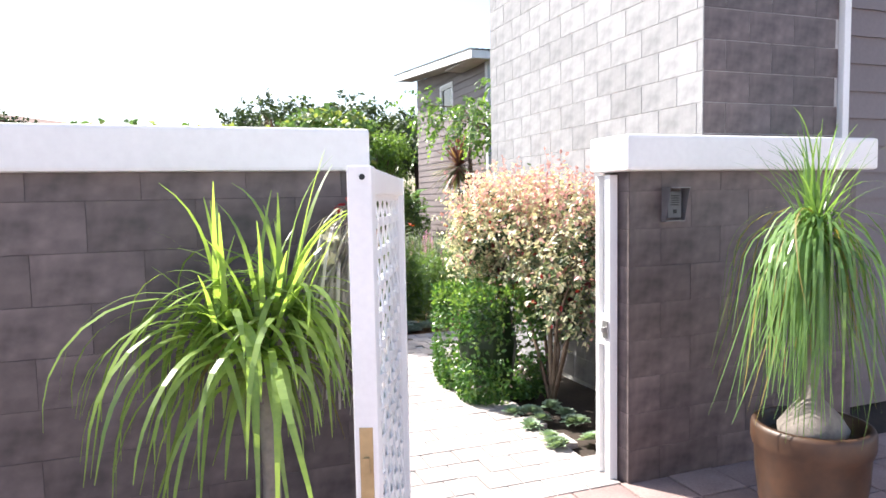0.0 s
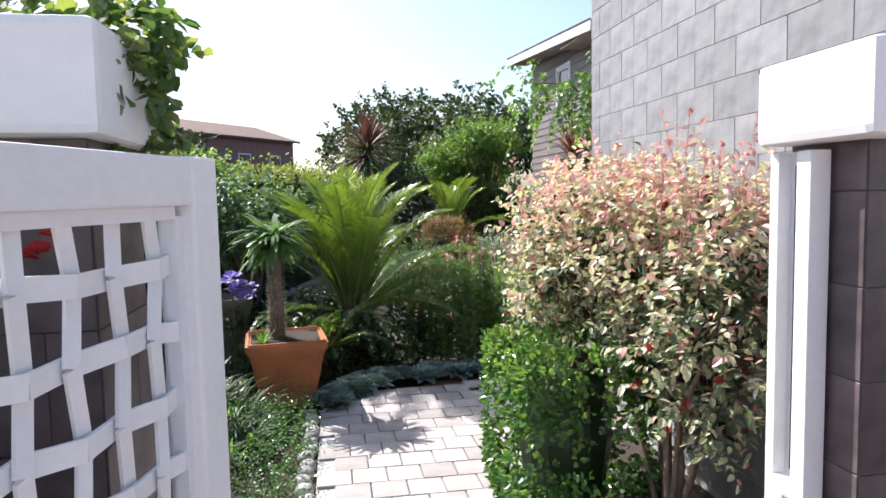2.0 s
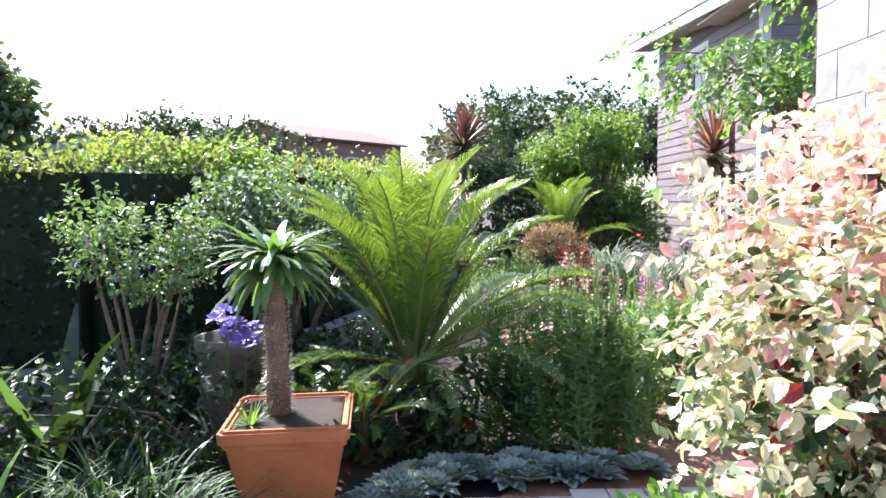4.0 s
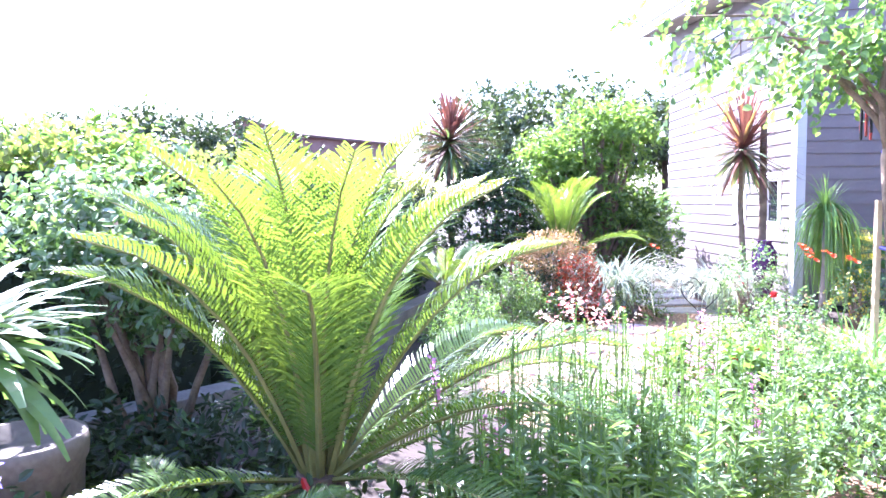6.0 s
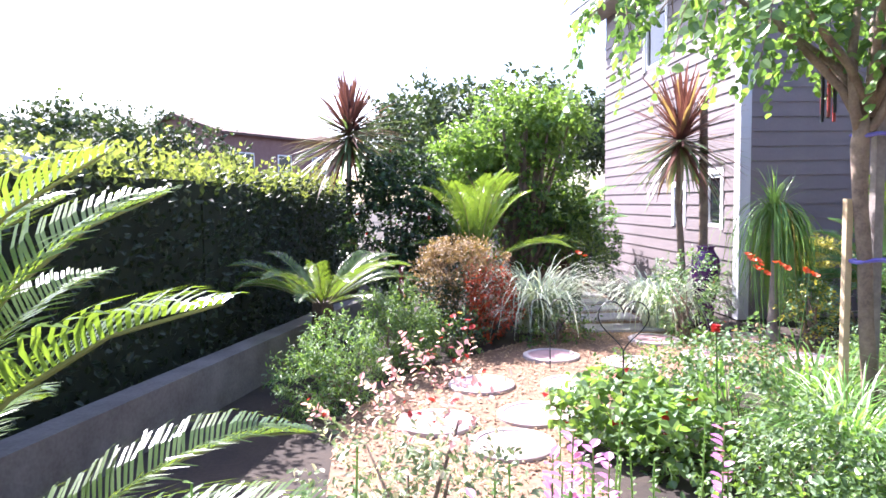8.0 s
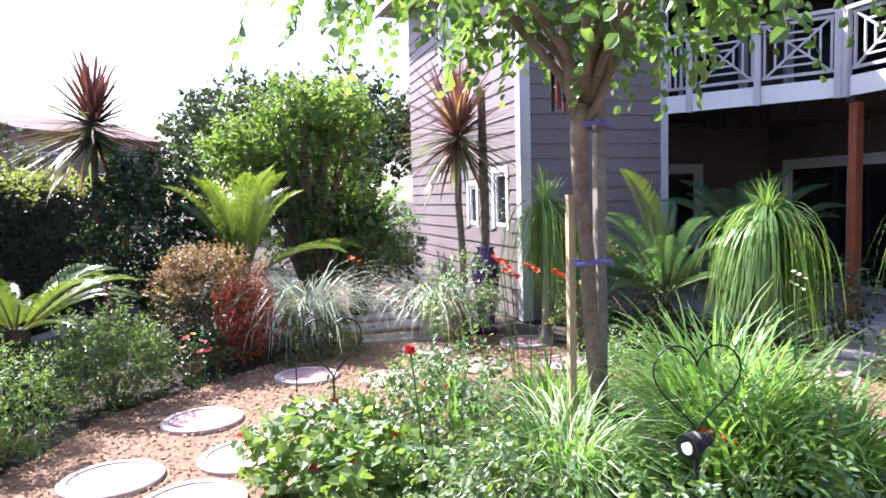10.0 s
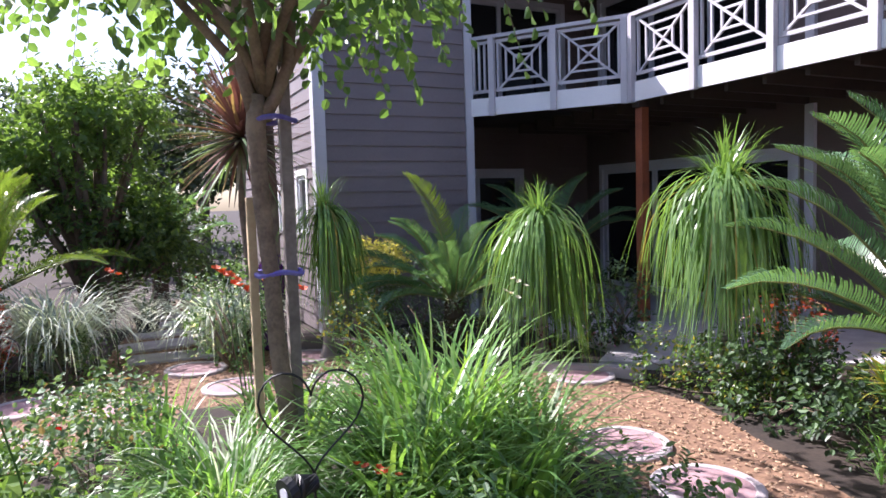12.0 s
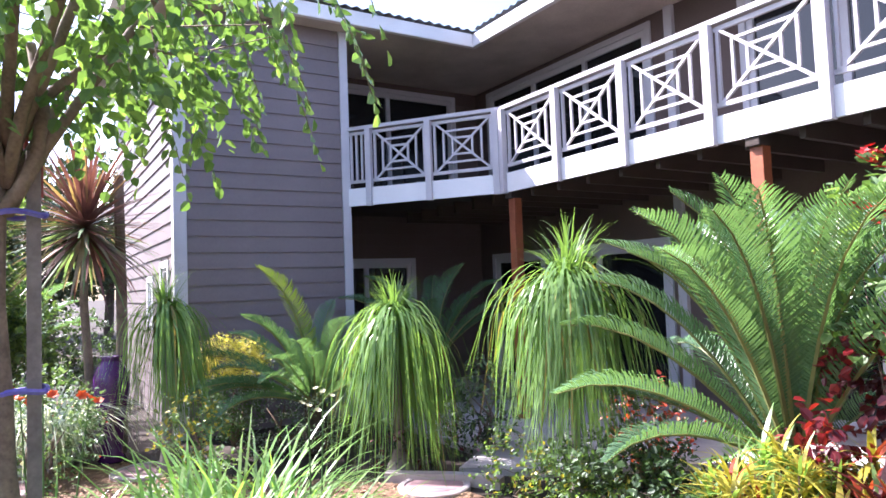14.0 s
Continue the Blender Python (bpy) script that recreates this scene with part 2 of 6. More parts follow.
def thing(name, x, y, z, label, category, group="", kind=""):
    ob = new(name)
    ob.empty_display_size = 0.1
    ob.location = (x, y, z)
    return tagged(ob, label, category, group, kind)


def part(parent, name, me, m=None, label="", kind=""):
    ob = new(name, me)
    ob.parent = parent
    if m is not None:
        ob.matrix_basis = m
    return tagged(ob, label, "", "", kind)


def box(geo, x0, y0, z0, x1, y1, z1, slot=0, bevel=0.0):
    if bevel <= 0:
        v = [(x0, y0, z0), (x1, y0, z0), (x1, y1, z0), (x0, y1, z0), (x0, y0, z1), (x1, y0, z1), (x1, y1, z1), (x0, y1, z1)]
        return geo.add(v, [(0, 3, 2, 1), (4, 5, 6, 7), (0, 1, 5, 4), (1, 2, 6, 5), (2, 3, 7, 6), (3, 0, 4, 7)], slot)
    bm = bmesh.new()
    bmesh.ops.create_cube(bm, size=1)
    for v in bm.verts:
        v.co = ((x0 + x1) / 2 + v.co.x * (x1 - x0), (y0 + y1) / 2 + v.co.y * (y1 - y0), (z0 + z1) / 2 + v.co.z * (z1 - z0))
    bmesh.ops.bevel(bm, geom=bm.edges[:], offset=bevel, segments=2, profile=0.6, affect="EDGES")
    bm.verts.index_update()
    geo.add([v.co[:] for v in bm.verts], [[v.index for v in f.verts] for f in bm.faces], slot)
    bm.free()
    return geo


def beam(geo, a, b, w, d, up=(0, 0, 1), slot=0):
    """A bar of section w by d from a to b."""
    a, b = Vector(a), Vector(b)
    ax = (b - a).normalized()
    s = ax.cross(Vector(up))
    s = s.normalized() if s.length > 1e-4 else Vector((1, 0, 0))
    u = s.cross(ax).normalized()
    v = [p + s * (sx * w / 2) + u * (su * d / 2) for p in (a, b) for sx, su in ((-1, -1), (1, -1), (1, 1), (-1, 1))]
    return geo.add([p[:] for p in v], [(0, 1, 2, 3), (7, 6, 5, 4), (0, 4, 5, 1), (1, 5, 6, 2), (2, 6, 7, 3), (3, 7, 4, 0)], slot)


def tube(geo, pts, radii, sides=8, slot=0, rough=0.0):
    """A tapered round limb along points."""
    pts = [Vector(p) for p in pts]
    rings = []
    for i, p in enumerate(pts):
        d = (pts[min(i + 1, len(pts) - 1)] - pts[max(i - 1, 0)]).normalized()
        s = d.cross(Vector((0.3, 0.9, 0.1))).normalized()
        u = s.cross(d)
        for k in range(sides):
            a = 2 * math.pi * k / sides
            r = radii[i] * (1 + rough * rng.uniform(-1, 1))
            rings.append((p + (s * math.cos(a) + u * math.sin(a)) * r)[:])
    faces = []
    for i in range(len(pts) - 1):
        for k in range(sides):
            k2 = (k + 1) % sides
            faces.append((i * sides + k, i * sides + k2, (i + 1) * sides + k2, (i + 1) * sides + k))
    faces.append(tuple(range(sides))[::-1])
    faces.append(tuple((len(pts) - 1) * sides + k for k in range(sides)))
    return geo.add(rings, faces, slot)


def lathe(geo, profile, sides=24, slot=0, centre=(0, 0)):
    """Turns (radius, z) round the upright axis."""
    v = [(centre[0] + r * math.cos(2 * math.pi * k / sides), centre[1] + r * math.sin(2 * math.pi * k / sides), z) for r, z in profile for k in range(sides)]
    f = [(i * sides + k, i * sides + (k + 1) % sides, (i + 1) * sides + (k + 1) % sides, (i + 1) * sides + k)
         for i in range(len(profile) - 1) for k in range(sides)]
    f.append(tuple(range(sides))[::-1])
    f.append(tuple((len(profile) - 1) * sides + k for k in range(sides)))
    return geo.add(v, f, slot)


def unit(a):
    return a / np.maximum(np.linalg.norm(a, axis=-1, keepdims=True), 1e-9)


def leaves(geo, p, d, up, length, width, slot, oval=True):
    """Many small leaves, folded along the rib: places p, ways d, rough face ways up."""
    n = len(p)
    d = unit(d)
    s = unit(np.cross(d, up) + 1e-6)
    u = np.cross(s, d)
    L, W = np.broadcast_to(length, n)[:, None], np.broadcast_to(width, n)[:, None]
    if oval:
        pts = [p, p + d * L * 0.3 + s * W * 0.5 + u * W * 0.13, p + d * L * 0.72 + s * W * 0.42 + u * W * 0.06, p + d * L - u * L * 0.1,
               p + d * L * 0.72 - s * W * 0.42 + u * W * 0.06, p + d * L * 0.3 - s * W * 0.5 + u * W * 0.13]
        local = ((0, 1, 2, 3), (0, 3, 4, 5))
    else:
        pts = [p, p + d * L * 0.45 + s * W * 0.5 + u * W * 0.1, p + d * L - u * L * 0.08, p + d * L * 0.45 - s * W * 0.5 + u * W * 0.1]
        local = ((0, 1, 2), (0, 2, 3))
    k = len(pts)
    v = np.stack(pts, 1).reshape(-1, 3)
    base = np.arange(n)[:, None] * k
    f = np.concatenate([base + np.array(q) for q in local], 1).reshape(n * 2, -1)
    return geo.add(v, f.tolist(), np.repeat(np.broadcast_to(slot, n), 2))


def blades(geo, p, az, elev, length, width, droop, slot, k=6, power=1.4, taper=0.9, sway=0.25):
    """Long arching strap leaves from points p."""
    n = len(p)
    az, elev, length, width, droop = (np.broadcast_to(a, n).astype(float) for a in (az, elev, length, width, droop))
    q, pts, sides = np.array(p, float), [], []
    side = np.stack([-np.sin(az), np.cos(az), np.zeros(n)], 1)
    bend = rng.normal(0, sway, n)
    low = rng.uniform(-1.56, -1.2, n)
    power = power * rng.uniform(0.3, 1.25, n) if sway > 0.3 else power
    for i in range(k + 1):
        t = i / k
        e = np.maximum(elev - droop * t ** power, low)
        a = az + bend * t * t
        w = width * (min(1.0, 0.55 + 3 * t) * (1 - t ** 2.2 * taper))
        pts += [q - side * w[:, None] / 2, q + side * w[:, None] / 2]
        q = q + np.stack([np.cos(e) * np.cos(a), np.cos(e) * np.sin(a), np.sin(e)], 1) * (length / k)[:, None]
    v = np.stack(pts, 1).reshape(-1, 3)
    base = np.arange(n)[:, None] * (2 * k + 2)
    f = np.concatenate([base + np.array((2 * i, 2 * i + 1, 2 * i + 3, 2 * i + 2)) for i in range(k)], 1).reshape(-1, 4)
    return geo.add(v, f.tolist(), np.repeat(np.broadcast_to(slot, n), k))


def sphere_ways(n):
    return unit(rng.normal(size=(n, 3)))


def wobble(p, size, seed):
    return np.array([noise.noise(Vector(q) * size + Vector((seed, seed * 0.7, 0))) for q in p])


def crown(geo, lobes, twigs, per, leaf_l, leaf_w, pick, twig=0.14, fill=0.5, uneven=0.3, up_bias=0.35, oval=True, droop=0.0, seed=1.0, floor=0.02):
    """Leafy twigs all over and partly inside some ellipsoids; pick(points) gives the material slots."""
    area = np.array([r[0] * r[1] + r[1] * r[2] + r[0] * r[2] for c, r in lobes])
    for (c, r), share in zip(lobes, area / area.sum()):
        n = max(4, int(twigs * share))
        w = sphere_ways(n)
        rad = 1 - fill * rng.random(n) ** 2.2 + uneven * wobble(w * 2.2, 1.0, seed + c[0]) + 0.1 * rng.normal(size=n) * uneven
        p = np.array(c) + w * np.array(r) * rad[:, None]
        keep = p[:, 2] > floor
        p, w = p[keep], w[keep]
        d = unit(w + rng.normal(scale=0.5, size=w.shape) + np.array((0, 0, up_bias - droop)))
        n = len(p)
        if not n:
            continue
        t = np.tile(np.linspace(0.1, 1, per), n)
        pp, dd = np.repeat(p, per, 0), np.repeat(d, per, 0)
        pp = pp + dd * (t * twig)[:, None] - np.array((0, 0, 1)) * (t * t * twig * droop)[:, None]
        out = unit(np.cross(dd, rng.normal(size=dd.shape)))
        ld = unit(dd * 0.55 + out * 0.9 + np.array((0, 0, -0.15 - droop)))
        up = unit(np.array((0, 0, 1.0)) + rng.normal(scale=0.45, size=ld.shape))
        size = rng.uniform(0.65, 1.2, len(pp))
        pp[:, 2] = np.maximum(pp[:, 2], floor)
        leaves(geo, pp, ld, up, leaf_l * size, leaf_w * size, pick(pp), oval)
    return geo


def choose(*weights):
    w = np.array(weights, float) / sum(weights)
    return lambda p: rng.choice(len(w), size=len(p), p=w)


def stems(geo, base, tips, r=0.02, slot=0, sides=6):
    for tip in tips:
        a, b = Vector(base), Vector(tip)
        mid = a.lerp(b, 0.5) + Vector(rng.normal(scale=0.05, size=3).tolist()) + Vector(((a.x - b.x) * 0.15, (a.y - b.y) * 0.15, 0))
        tube(geo, [a, a.lerp(mid, 0.6), mid, b], [r, r * 0.8, r * 0.7, r * 0.3], sides, slot)
    return geo


def shrub(name, x, y, label, lobes, twigs, per, leaf, mats, weights, category="shrub", stem_mat=None, group="", pick=None, base_z=0.0, stem_r=0.018, n_stems=7, **more):
    """A bush: leafy crown in lobes given from its foot, on a few stems."""
    ob = thing(name, x, y, base_z, label, category, group)
    g = Geo()
    crown(g, lobes, twigs, per, leaf[0], leaf[1], pick or choose(*weights), seed=x * 3 + y, **more)
    part(ob, "foliage", g.mesh(name + "_foliage", mats), kind="stuff")
    s = Geo()
    tips = []
    for c, r in lobes:
        for w in sphere_ways(max(2, n_stems // len(lobes))):
            tips.append((c[0] + w[0] * r[0] * 0.6, c[1] + w[1] * r[1] * 0.6, max(0.05, c[2] + w[2] * r[2] * 0.5)))
    stems(s, (0, 0, 0), tips, stem_r)
    part(ob, "stem", s.mesh(name + "_stem", [stem_mat or M_BARK], True))
    return ob


def flower_heads(ob, name, places, petal, mat, n=8, label="", cup=0.4):
    """Open flowers at places, as one part."""
    g = Geo()
    for q in places:
        a = np.linspace(0, 2 * math.pi, n, endpoint=False) + rng.uniform(0, 1)
        tilt = unit(np.array((rng.normal(0, 0.4), rng.normal(0, 0.4) - 0.4, 1.0)))
        e1 = unit(np.cross(tilt, (0.2, 1, 0.1)))
        e2 = np.cross(tilt, e1)
        d = np.cos(a)[:, None] * e1 + np.sin(a)[:, None] * e2 + tilt * cup
        leaves(g, np.tile(np.array(q, float), (n, 1)), d, np.tile(tilt, (n, 1)), petal, petal * 0.7, 0)
    return part(ob, name, g.mesh(name, [mat]), label=label, kind="stuff")


# fronds, shared by all the cycads
def frond_mesh(name, bend, pairs, leaflet, wide, vee, mats, droop=0.5):
    """A frond one metre long along x: straight for the lower half, bowing over by bend, leaflets set in a V with hanging tips."""
    g = Geo()
    k = 14
    pts, p = [], np.zeros(3)
    for i in range(k + 1):
        pts.append(p.copy())
        e = -bend * (i / k) ** 2.5 + 0.12 * (1 - i / k)
        p = p + np.array((math.cos(e), 0, math.sin(e))) / k
    tube(g, pts[::2], [0.010 * (1 - 0.8 * i / 7) for i in range(8)], 4, 1)
    pts = np.array(pts)
    s = np.linspace(0.13, 0.995, pairs)
    at = np.stack([np.interp(s * k, np.arange(k + 1), pts[:, j]) for j in range(3)], 1)
    way = unit(np.gradient(at, axis=0))
    nrm = np.stack([-way[:, 2], np.zeros(pairs), way[:, 0]], 1)
    prof = leaflet * np.clip(0.35 + 2.2 * (s - 0.12), 0.35, 1) * np.clip((1.06 - s) * 3.4, 0.25, 1)
    for sign in (-1, 1):
        side = np.tile((0, sign, 0), (pairs, 1)).astype(float)
        L = (prof * rng.uniform(0.9, 1.06, pairs))[:, None]
        d = unit(way * (0.35 + 0.4 * s)[:, None] + side + nrm * vee + rng.normal(scale=0.05, size=way.shape))
        fall = droop * rng.uniform(0.8, 1.2, pairs)[:, None]
        q0 = at
        q1 = q0 + d * L * 0.4
        d2 = unit(d + way * 0.18 - nrm * fall * 0.55)
        q2 = q1 + d2 * L * 0.34
        d3 = unit(d2 + way * 0.2 - nrm * fall)
        q3 = q2 + d3 * L * 0.3
        w = way * wide / 2
        v = np.stack([q0 - w * 0.7, q0 + w * 0.7, q1 + w, q1 - w, q2 + w * 0.85, q2 - w * 0.85, q3], 1).reshape(-1, 3)
        b = np.arange(pairs)[:, None] * 7
        f = (b + np.array((0, 1, 2, 3))).tolist() + (b + np.array((3, 2, 4, 5))).tolist() + (b + np.array((5, 4, 6))).tolist()
        g.add(v, f, 0)
    return g.mesh(name, mats)


FRONDS = {}
for key, mats, vee in (("light", [G_CYCAD, G_RACHIS], 0.6), ("deep", [G_CYCAD_BLUE, G_RACHIS], 0.85)):
    FRONDS[key] = [frond_mesh("frond_" + key, e, 78, 0.165 if key == "light" else 0.15, 0.0084, vee, mats) for e in (0.85, 0.95, 0.95, 0.9)]


def cycad(x, y, z, label, count, size, lean=(0.35, 1.35), key="light", radius=0.13, seed=0, base_z=0.0, group="cycads", low=()):
    """A cycad: stout scaly stem, fronds in a spreading vase, and some low ones given as (way, rise, length)."""
    r = np.random.default_rng(seed + 11)
    ob = thing("cycad", x, y, base_z, label, "cycad", group)
    g = Geo()
    h = z - base_z
    prof = []
    for i in range(9):
        t = i / 8
        prof += [(radius * (1 + 0.1 * (i % 2)) * (1 - 0.25 * t), h * t + 0.001 * i)]
    lathe(g, prof, 12, 0)
    part(ob, "trunk", g.mesh("cycad_trunk", [M_BARK_DARK]))
    fronds = []
    for i in range(count):
        t = (i + 0.5) / count
        elev = lean[1] + (lean[0] - lean[1]) * t ** 0.9 + r.normal(0, 0.06)
        fronds.append((i * 2.39996 + r.normal(0, 0.12), elev, size * r.uniform(0.88, 1.06)))
    for az, elev, length in fronds + [tuple(q) for q in low]:
        v = 0 if elev > 1.15 else (1 if elev > 0.75 else (2 if elev > 0.35 else 3))
        m = Matrix.Translation((math.cos(az) * 0.05, math.sin(az) * 0.05, h - 0.02)) @ Euler((0, 0, az)).to_matrix().to_4x4() @ \
            Euler((r.normal(0, 0.12), -elev, 0)).to_matrix().to_4x4() @ Matrix.Scale(length, 4)
        part(ob, "frond", FRONDS[key][v], m)
    return ob


def ponytail(x, y, crown_z, label, n, length, base_z=0.0, trunk_r=0.05, bulb=0.14, droop=(1.6, 2.9), width=0.017, heads=((0, 0, 0),), dry=0.12, lift=(0.2, 1.5), power=0.62, tuft=(0.2, 0.45), squeeze=1.0, green=None, group="ponytail palms"):
    """A ponytail palm: swollen foot, slim grey trunk, a fountain of hanging straps."""
    ob = thing("ponytail_palm", x, y, base_z, label, "palm", group)
    h = crown_z - base_z
    g = Geo()
    tube(g, [(0, 0, 0), (0, 0, 0.05), (0.003, 0, 0.11), (0.0, 0.005, 0.19), (0.01, 0, h * 0.55), (0, 0, h)], [bulb, bulb, bulb * 0.72, trunk_r * 1.15, trunk_r * 0.85, trunk_r * 0.8], 12, 0, 0.05)
    for hx, hy, hz in heads:
        if hx or hy:
            tube(g, [(0, 0, h * 0.85), (hx * 0.6, hy * 0.6, h + hz * 0.4), (hx, hy, h + hz)], [trunk_r * 0.8, trunk_r * 0.7, trunk_r * 0.6], 8, 0)
    part(ob, "trunk", g.mesh("ponytail_trunk", [M_BARK_GREY], True))
    g = Geo()
    for hx, hy, hz in heads:
        m = n // len(heads)
        p = np.array((hx, hy, h + hz)) + rng.normal(scale=0.018, size=(m, 3)) + np.array((0, 0, 1)) * rng.uniform(-0.1, 0.06, m)[:, None]
        q = m // 6
        blades(g, p[:q], rng.uniform(0, 6.283, q), rng.uniform(1.0, 1.55, q), length * rng.uniform(*tuft, q), width * 0.8, rng.uniform(0.2, 1.7, q), 0, 8, 1.7)
        m, p = m - q, p[q:]
        elev = rng.uniform(lift[0], lift[1], m)
        locks = rng.integers(0, 26, m)
        az = rng.uniform(0, 6.283, 26)[locks] + rng.normal(0, 0.16, m)
        elev = np.clip(elev * 0.6 + 0.4 * rng.uniform(lift[0], lift[1], 26)[locks], *lift)
        hang = rng.uniform(*droop, 26)[locks] * 0.6 + rng.uniform(*droop, m) * 0.4
        blades(g, p, az, elev, length * rng.uniform(0.55, 1.12, m) * np.where(np.cos(az) > 0.0, squeeze, 1.0), width * rng.uniform(0.7, 1.2, m), elev + hang * 0.55,
               (rng.random(m) < dry).astype(int), 10, power, 0.9, 0.75)
    part(ob, "foliage", g.mesh("ponytail_blades", [green or G_PONY, G_PONY_DRY]), kind="stuff")
    return ob


def strap_clump(name, x, y, label, n, spread, length, width, mats, weights, elev=(0.7, 1.45), droop=(0.8, 2.0), category="plant", group="", base_z=0.0, k=6):
    ob = thing(name, x, y, base_z, label, category, group)
    g = Geo()
    a = rng.uniform(0, 6.283, n)
    r = spread * np.sqrt(rng.random(n)) * 0.75
    p = np.stack([np.cos(a) * r, np.sin(a) * r, np.full(n, 0.0)], 1)
    e = rng.uniform(*elev, n)
    blades(g, p, a + rng.normal(0, 0.8, n), e, length * rng.uniform(0.55, 1.15, n), width * rng.uniform(0.7, 1.2, n), rng.uniform(*droop, n), choose(*weights)(p), k)
    g.v = [np.maximum(v, (-99, -99, 0.005)) for v in g.v]
    part(ob, "foliage", g.mesh(name + "_blades", mats), kind="stuff")
    return ob


def rosette_mesh(name, n, length, width, mat, lift=(0.2, 1.3)):
    g = Geo()
    t = (np.arange(n) + 0.5) / n
    az = np.arange(n) * 2.39996
    e = lift[1] + (lift[0] - lift[1]) * t
    d = np.stack([np.cos(e) * np.cos(az), np.cos(e) * np.sin(az), np.sin(e)], 1)
    up = np.stack([-np.sin(e) * np.cos(az), -np.sin(e) * np.sin(az), np.cos(e)], 1)
    leaves(g, np.tile((0, 0, 0.02), (n, 1)) + d * 0.01, d, up, length * (0.5 + 0.5 * t), width * (0.6 + 0.4 * t), 0)
    return g.mesh(name, [mat])


def sword_head(ob, z, n, length, width, mats, weights, lift=(-0.9, 1.5), x=0.0, y=0.0, bend=0.5, height=0.2):
    g = Geo()
    p = np.array((x, y, z)) + np.array((0, 0, 1)) * rng.uniform(-height / 2, height / 2, n)[:, None]
    t = (p[:, 2] - z) / height + 0.5
    e = lift[0] + (lift[1] - lift[0]) * np.clip(t + rng.normal(0, 0.12, n), 0, 1)
    blades(g, p, rng.uniform(0, 6.283, n), e, length * rng.uniform(0.75, 1.1, n), width, bend * rng.uniform(0.3, 1.4, n), choose(*weights)(p), 5)
    return part(ob, "foliage", g.mesh("sword_leaves", mats), kind="stuff")


# ---- the setting ----
def structure(name, geo, mats, label, smooth=False):
    return tagged(new(name, geo.mesh(name, mats, smooth)), label, "", "", "structure")


def wall(name, label, a, b, thick, z0, z1, mat, holes=()):
    """An upright wall on the left of the line a to b, with openings (start, end, bottom, top) right through it."""
    a, b = Vector((*a, 0)), Vector((*b, 0))
    ax = (b - a).normalized()
    inw = Vector((-ax.y, ax.x, 0))
    us = sorted({0.0, (b - a).length, *[h[i] for h in holes for i in (0, 1)]})
    zs = sorted({z0, z1, *[h[i] for h in holes for i in (2, 3)]})
    g = Geo()
    for u0, u1 in zip(us, us[1:]):
        for w0, w1 in zip(zs, zs[1:]):
            if any(h[0] < (u0 + u1) / 2 < h[1] and h[2] < (w0 + w1) / 2 < h[3] for h in holes):
                continue
            v = [a + ax * u + inw * k + Vector((0, 0, w)) for w in (w0, w1) for u, k in ((u0, 0), (u1, 0), (u1, thick), (u0, thick))]
            g.add([p[:] for p in v], [(0, 3, 2, 1), (4, 5, 6, 7), (0, 1, 5, 4), (1, 2, 6, 5), (2, 3, 7, 6), (3, 0, 4, 7)])
    return structure(name, g, [mat], label)


def slab_poly(name, outline, z0, z1, mat, label):
    n = len(outline)
    v = [(x, y, z) for z in (z0, z1) for x, y in outline]
    g = Geo().add(v, [tuple(range(n))[::-1], tuple(range(n, 2 * n))] + [(i, (i + 1) % n, n + (i + 1) % n, n + i) for i in range(n)])
    return structure(name, g, [mat], label)


# ground: one gently uneven sheet to the horizon
g = Geo()
xs = np.concatenate([[-900, -300, -100, -40], np.arange(-16, 26, 0.5), [40, 100, 300, 900]])
ys = np.concatenate([[-900, -300, -60, -15], np.arange(-6, 30, 0.5), [45, 100, 300, 900]])
gv = [(x, y, 0.012 * noise.noise(Vector((x * 0.9, y * 0.9, 0))) - 0.02) for y in ys for x in xs]
nx = len(xs)
g.add(gv, [(j * nx + i, j * nx + i + 1, (j + 1) * nx + i + 1, (j + 1) * nx + i) for j in range(len(ys) - 1) for i in range(nx - 1)])
ground = structure("ground", g, [M_SOIL], "dark garden soil under the planting", True)

# bark-mulch path
MULCH = [(1.6, 7.1), (2.5, 7.0), (3.2, 6.7), (6.6, 6.6), (7.6, 8.6), (8.15, 10.0), (8.6, 11.2), (8.5, 12.25), (7.9, 12.9), (7.2, 13.6), (6.4, 14.9),
         (5.75, 15.1), (5.9, 17.0), (6.2, 20.0), (5.2, 20.0), (4.9, 17.2), (4.6, 15.2), (3.6, 14.3), (2.55, 13.3), (2.05, 12.0), (2.1, 10.6), (2.9, 9.6), (2.9, 8.6)]
path = slab_poly("path", MULCH, -0.05, 0.0, M_MULCH, "bark mulch path winding between the beds")


def inside(x, y, poly):
    hit = False
    for (x0, y0), (x1, y1) in zip(poly, poly[1:] + poly[:1]):
        if (y0 > y) != (y1 > y) and x < (x1 - x0) * (y - y0) / (y1 - y0) + x0:
            hit = not hit
    return hit


ISLAND = [(7.15, 9.0), (7.25, 10.6), (7.0, 12.2), (6.2, 13.0), (5.2, 13.1), (4.6, 12.6), (3.95, 11.9), (3.6, 11.0), (3.7, 9.9), (4.4, 9.2), (5.5, 8.9)]
slab_poly("bed_island", ISLAND, -0.05, 0.014, M_SOIL, "raised dark soil of the island bed")
g = Geo()
r = np.random.default_rng(3)
pts = [(x, y) for x, y in zip(r.uniform(2, 9, 30000), r.uniform(7, 16.5, 30000)) if inside(x, y, MULCH) and y > 9.4 and not inside(x, y, ISLAND)]
pts = np.array(pts[:12000])
n = len(pts)
a, s = r.uniform(0, 6.28, n), r.uniform(0.009, 0.026, n)
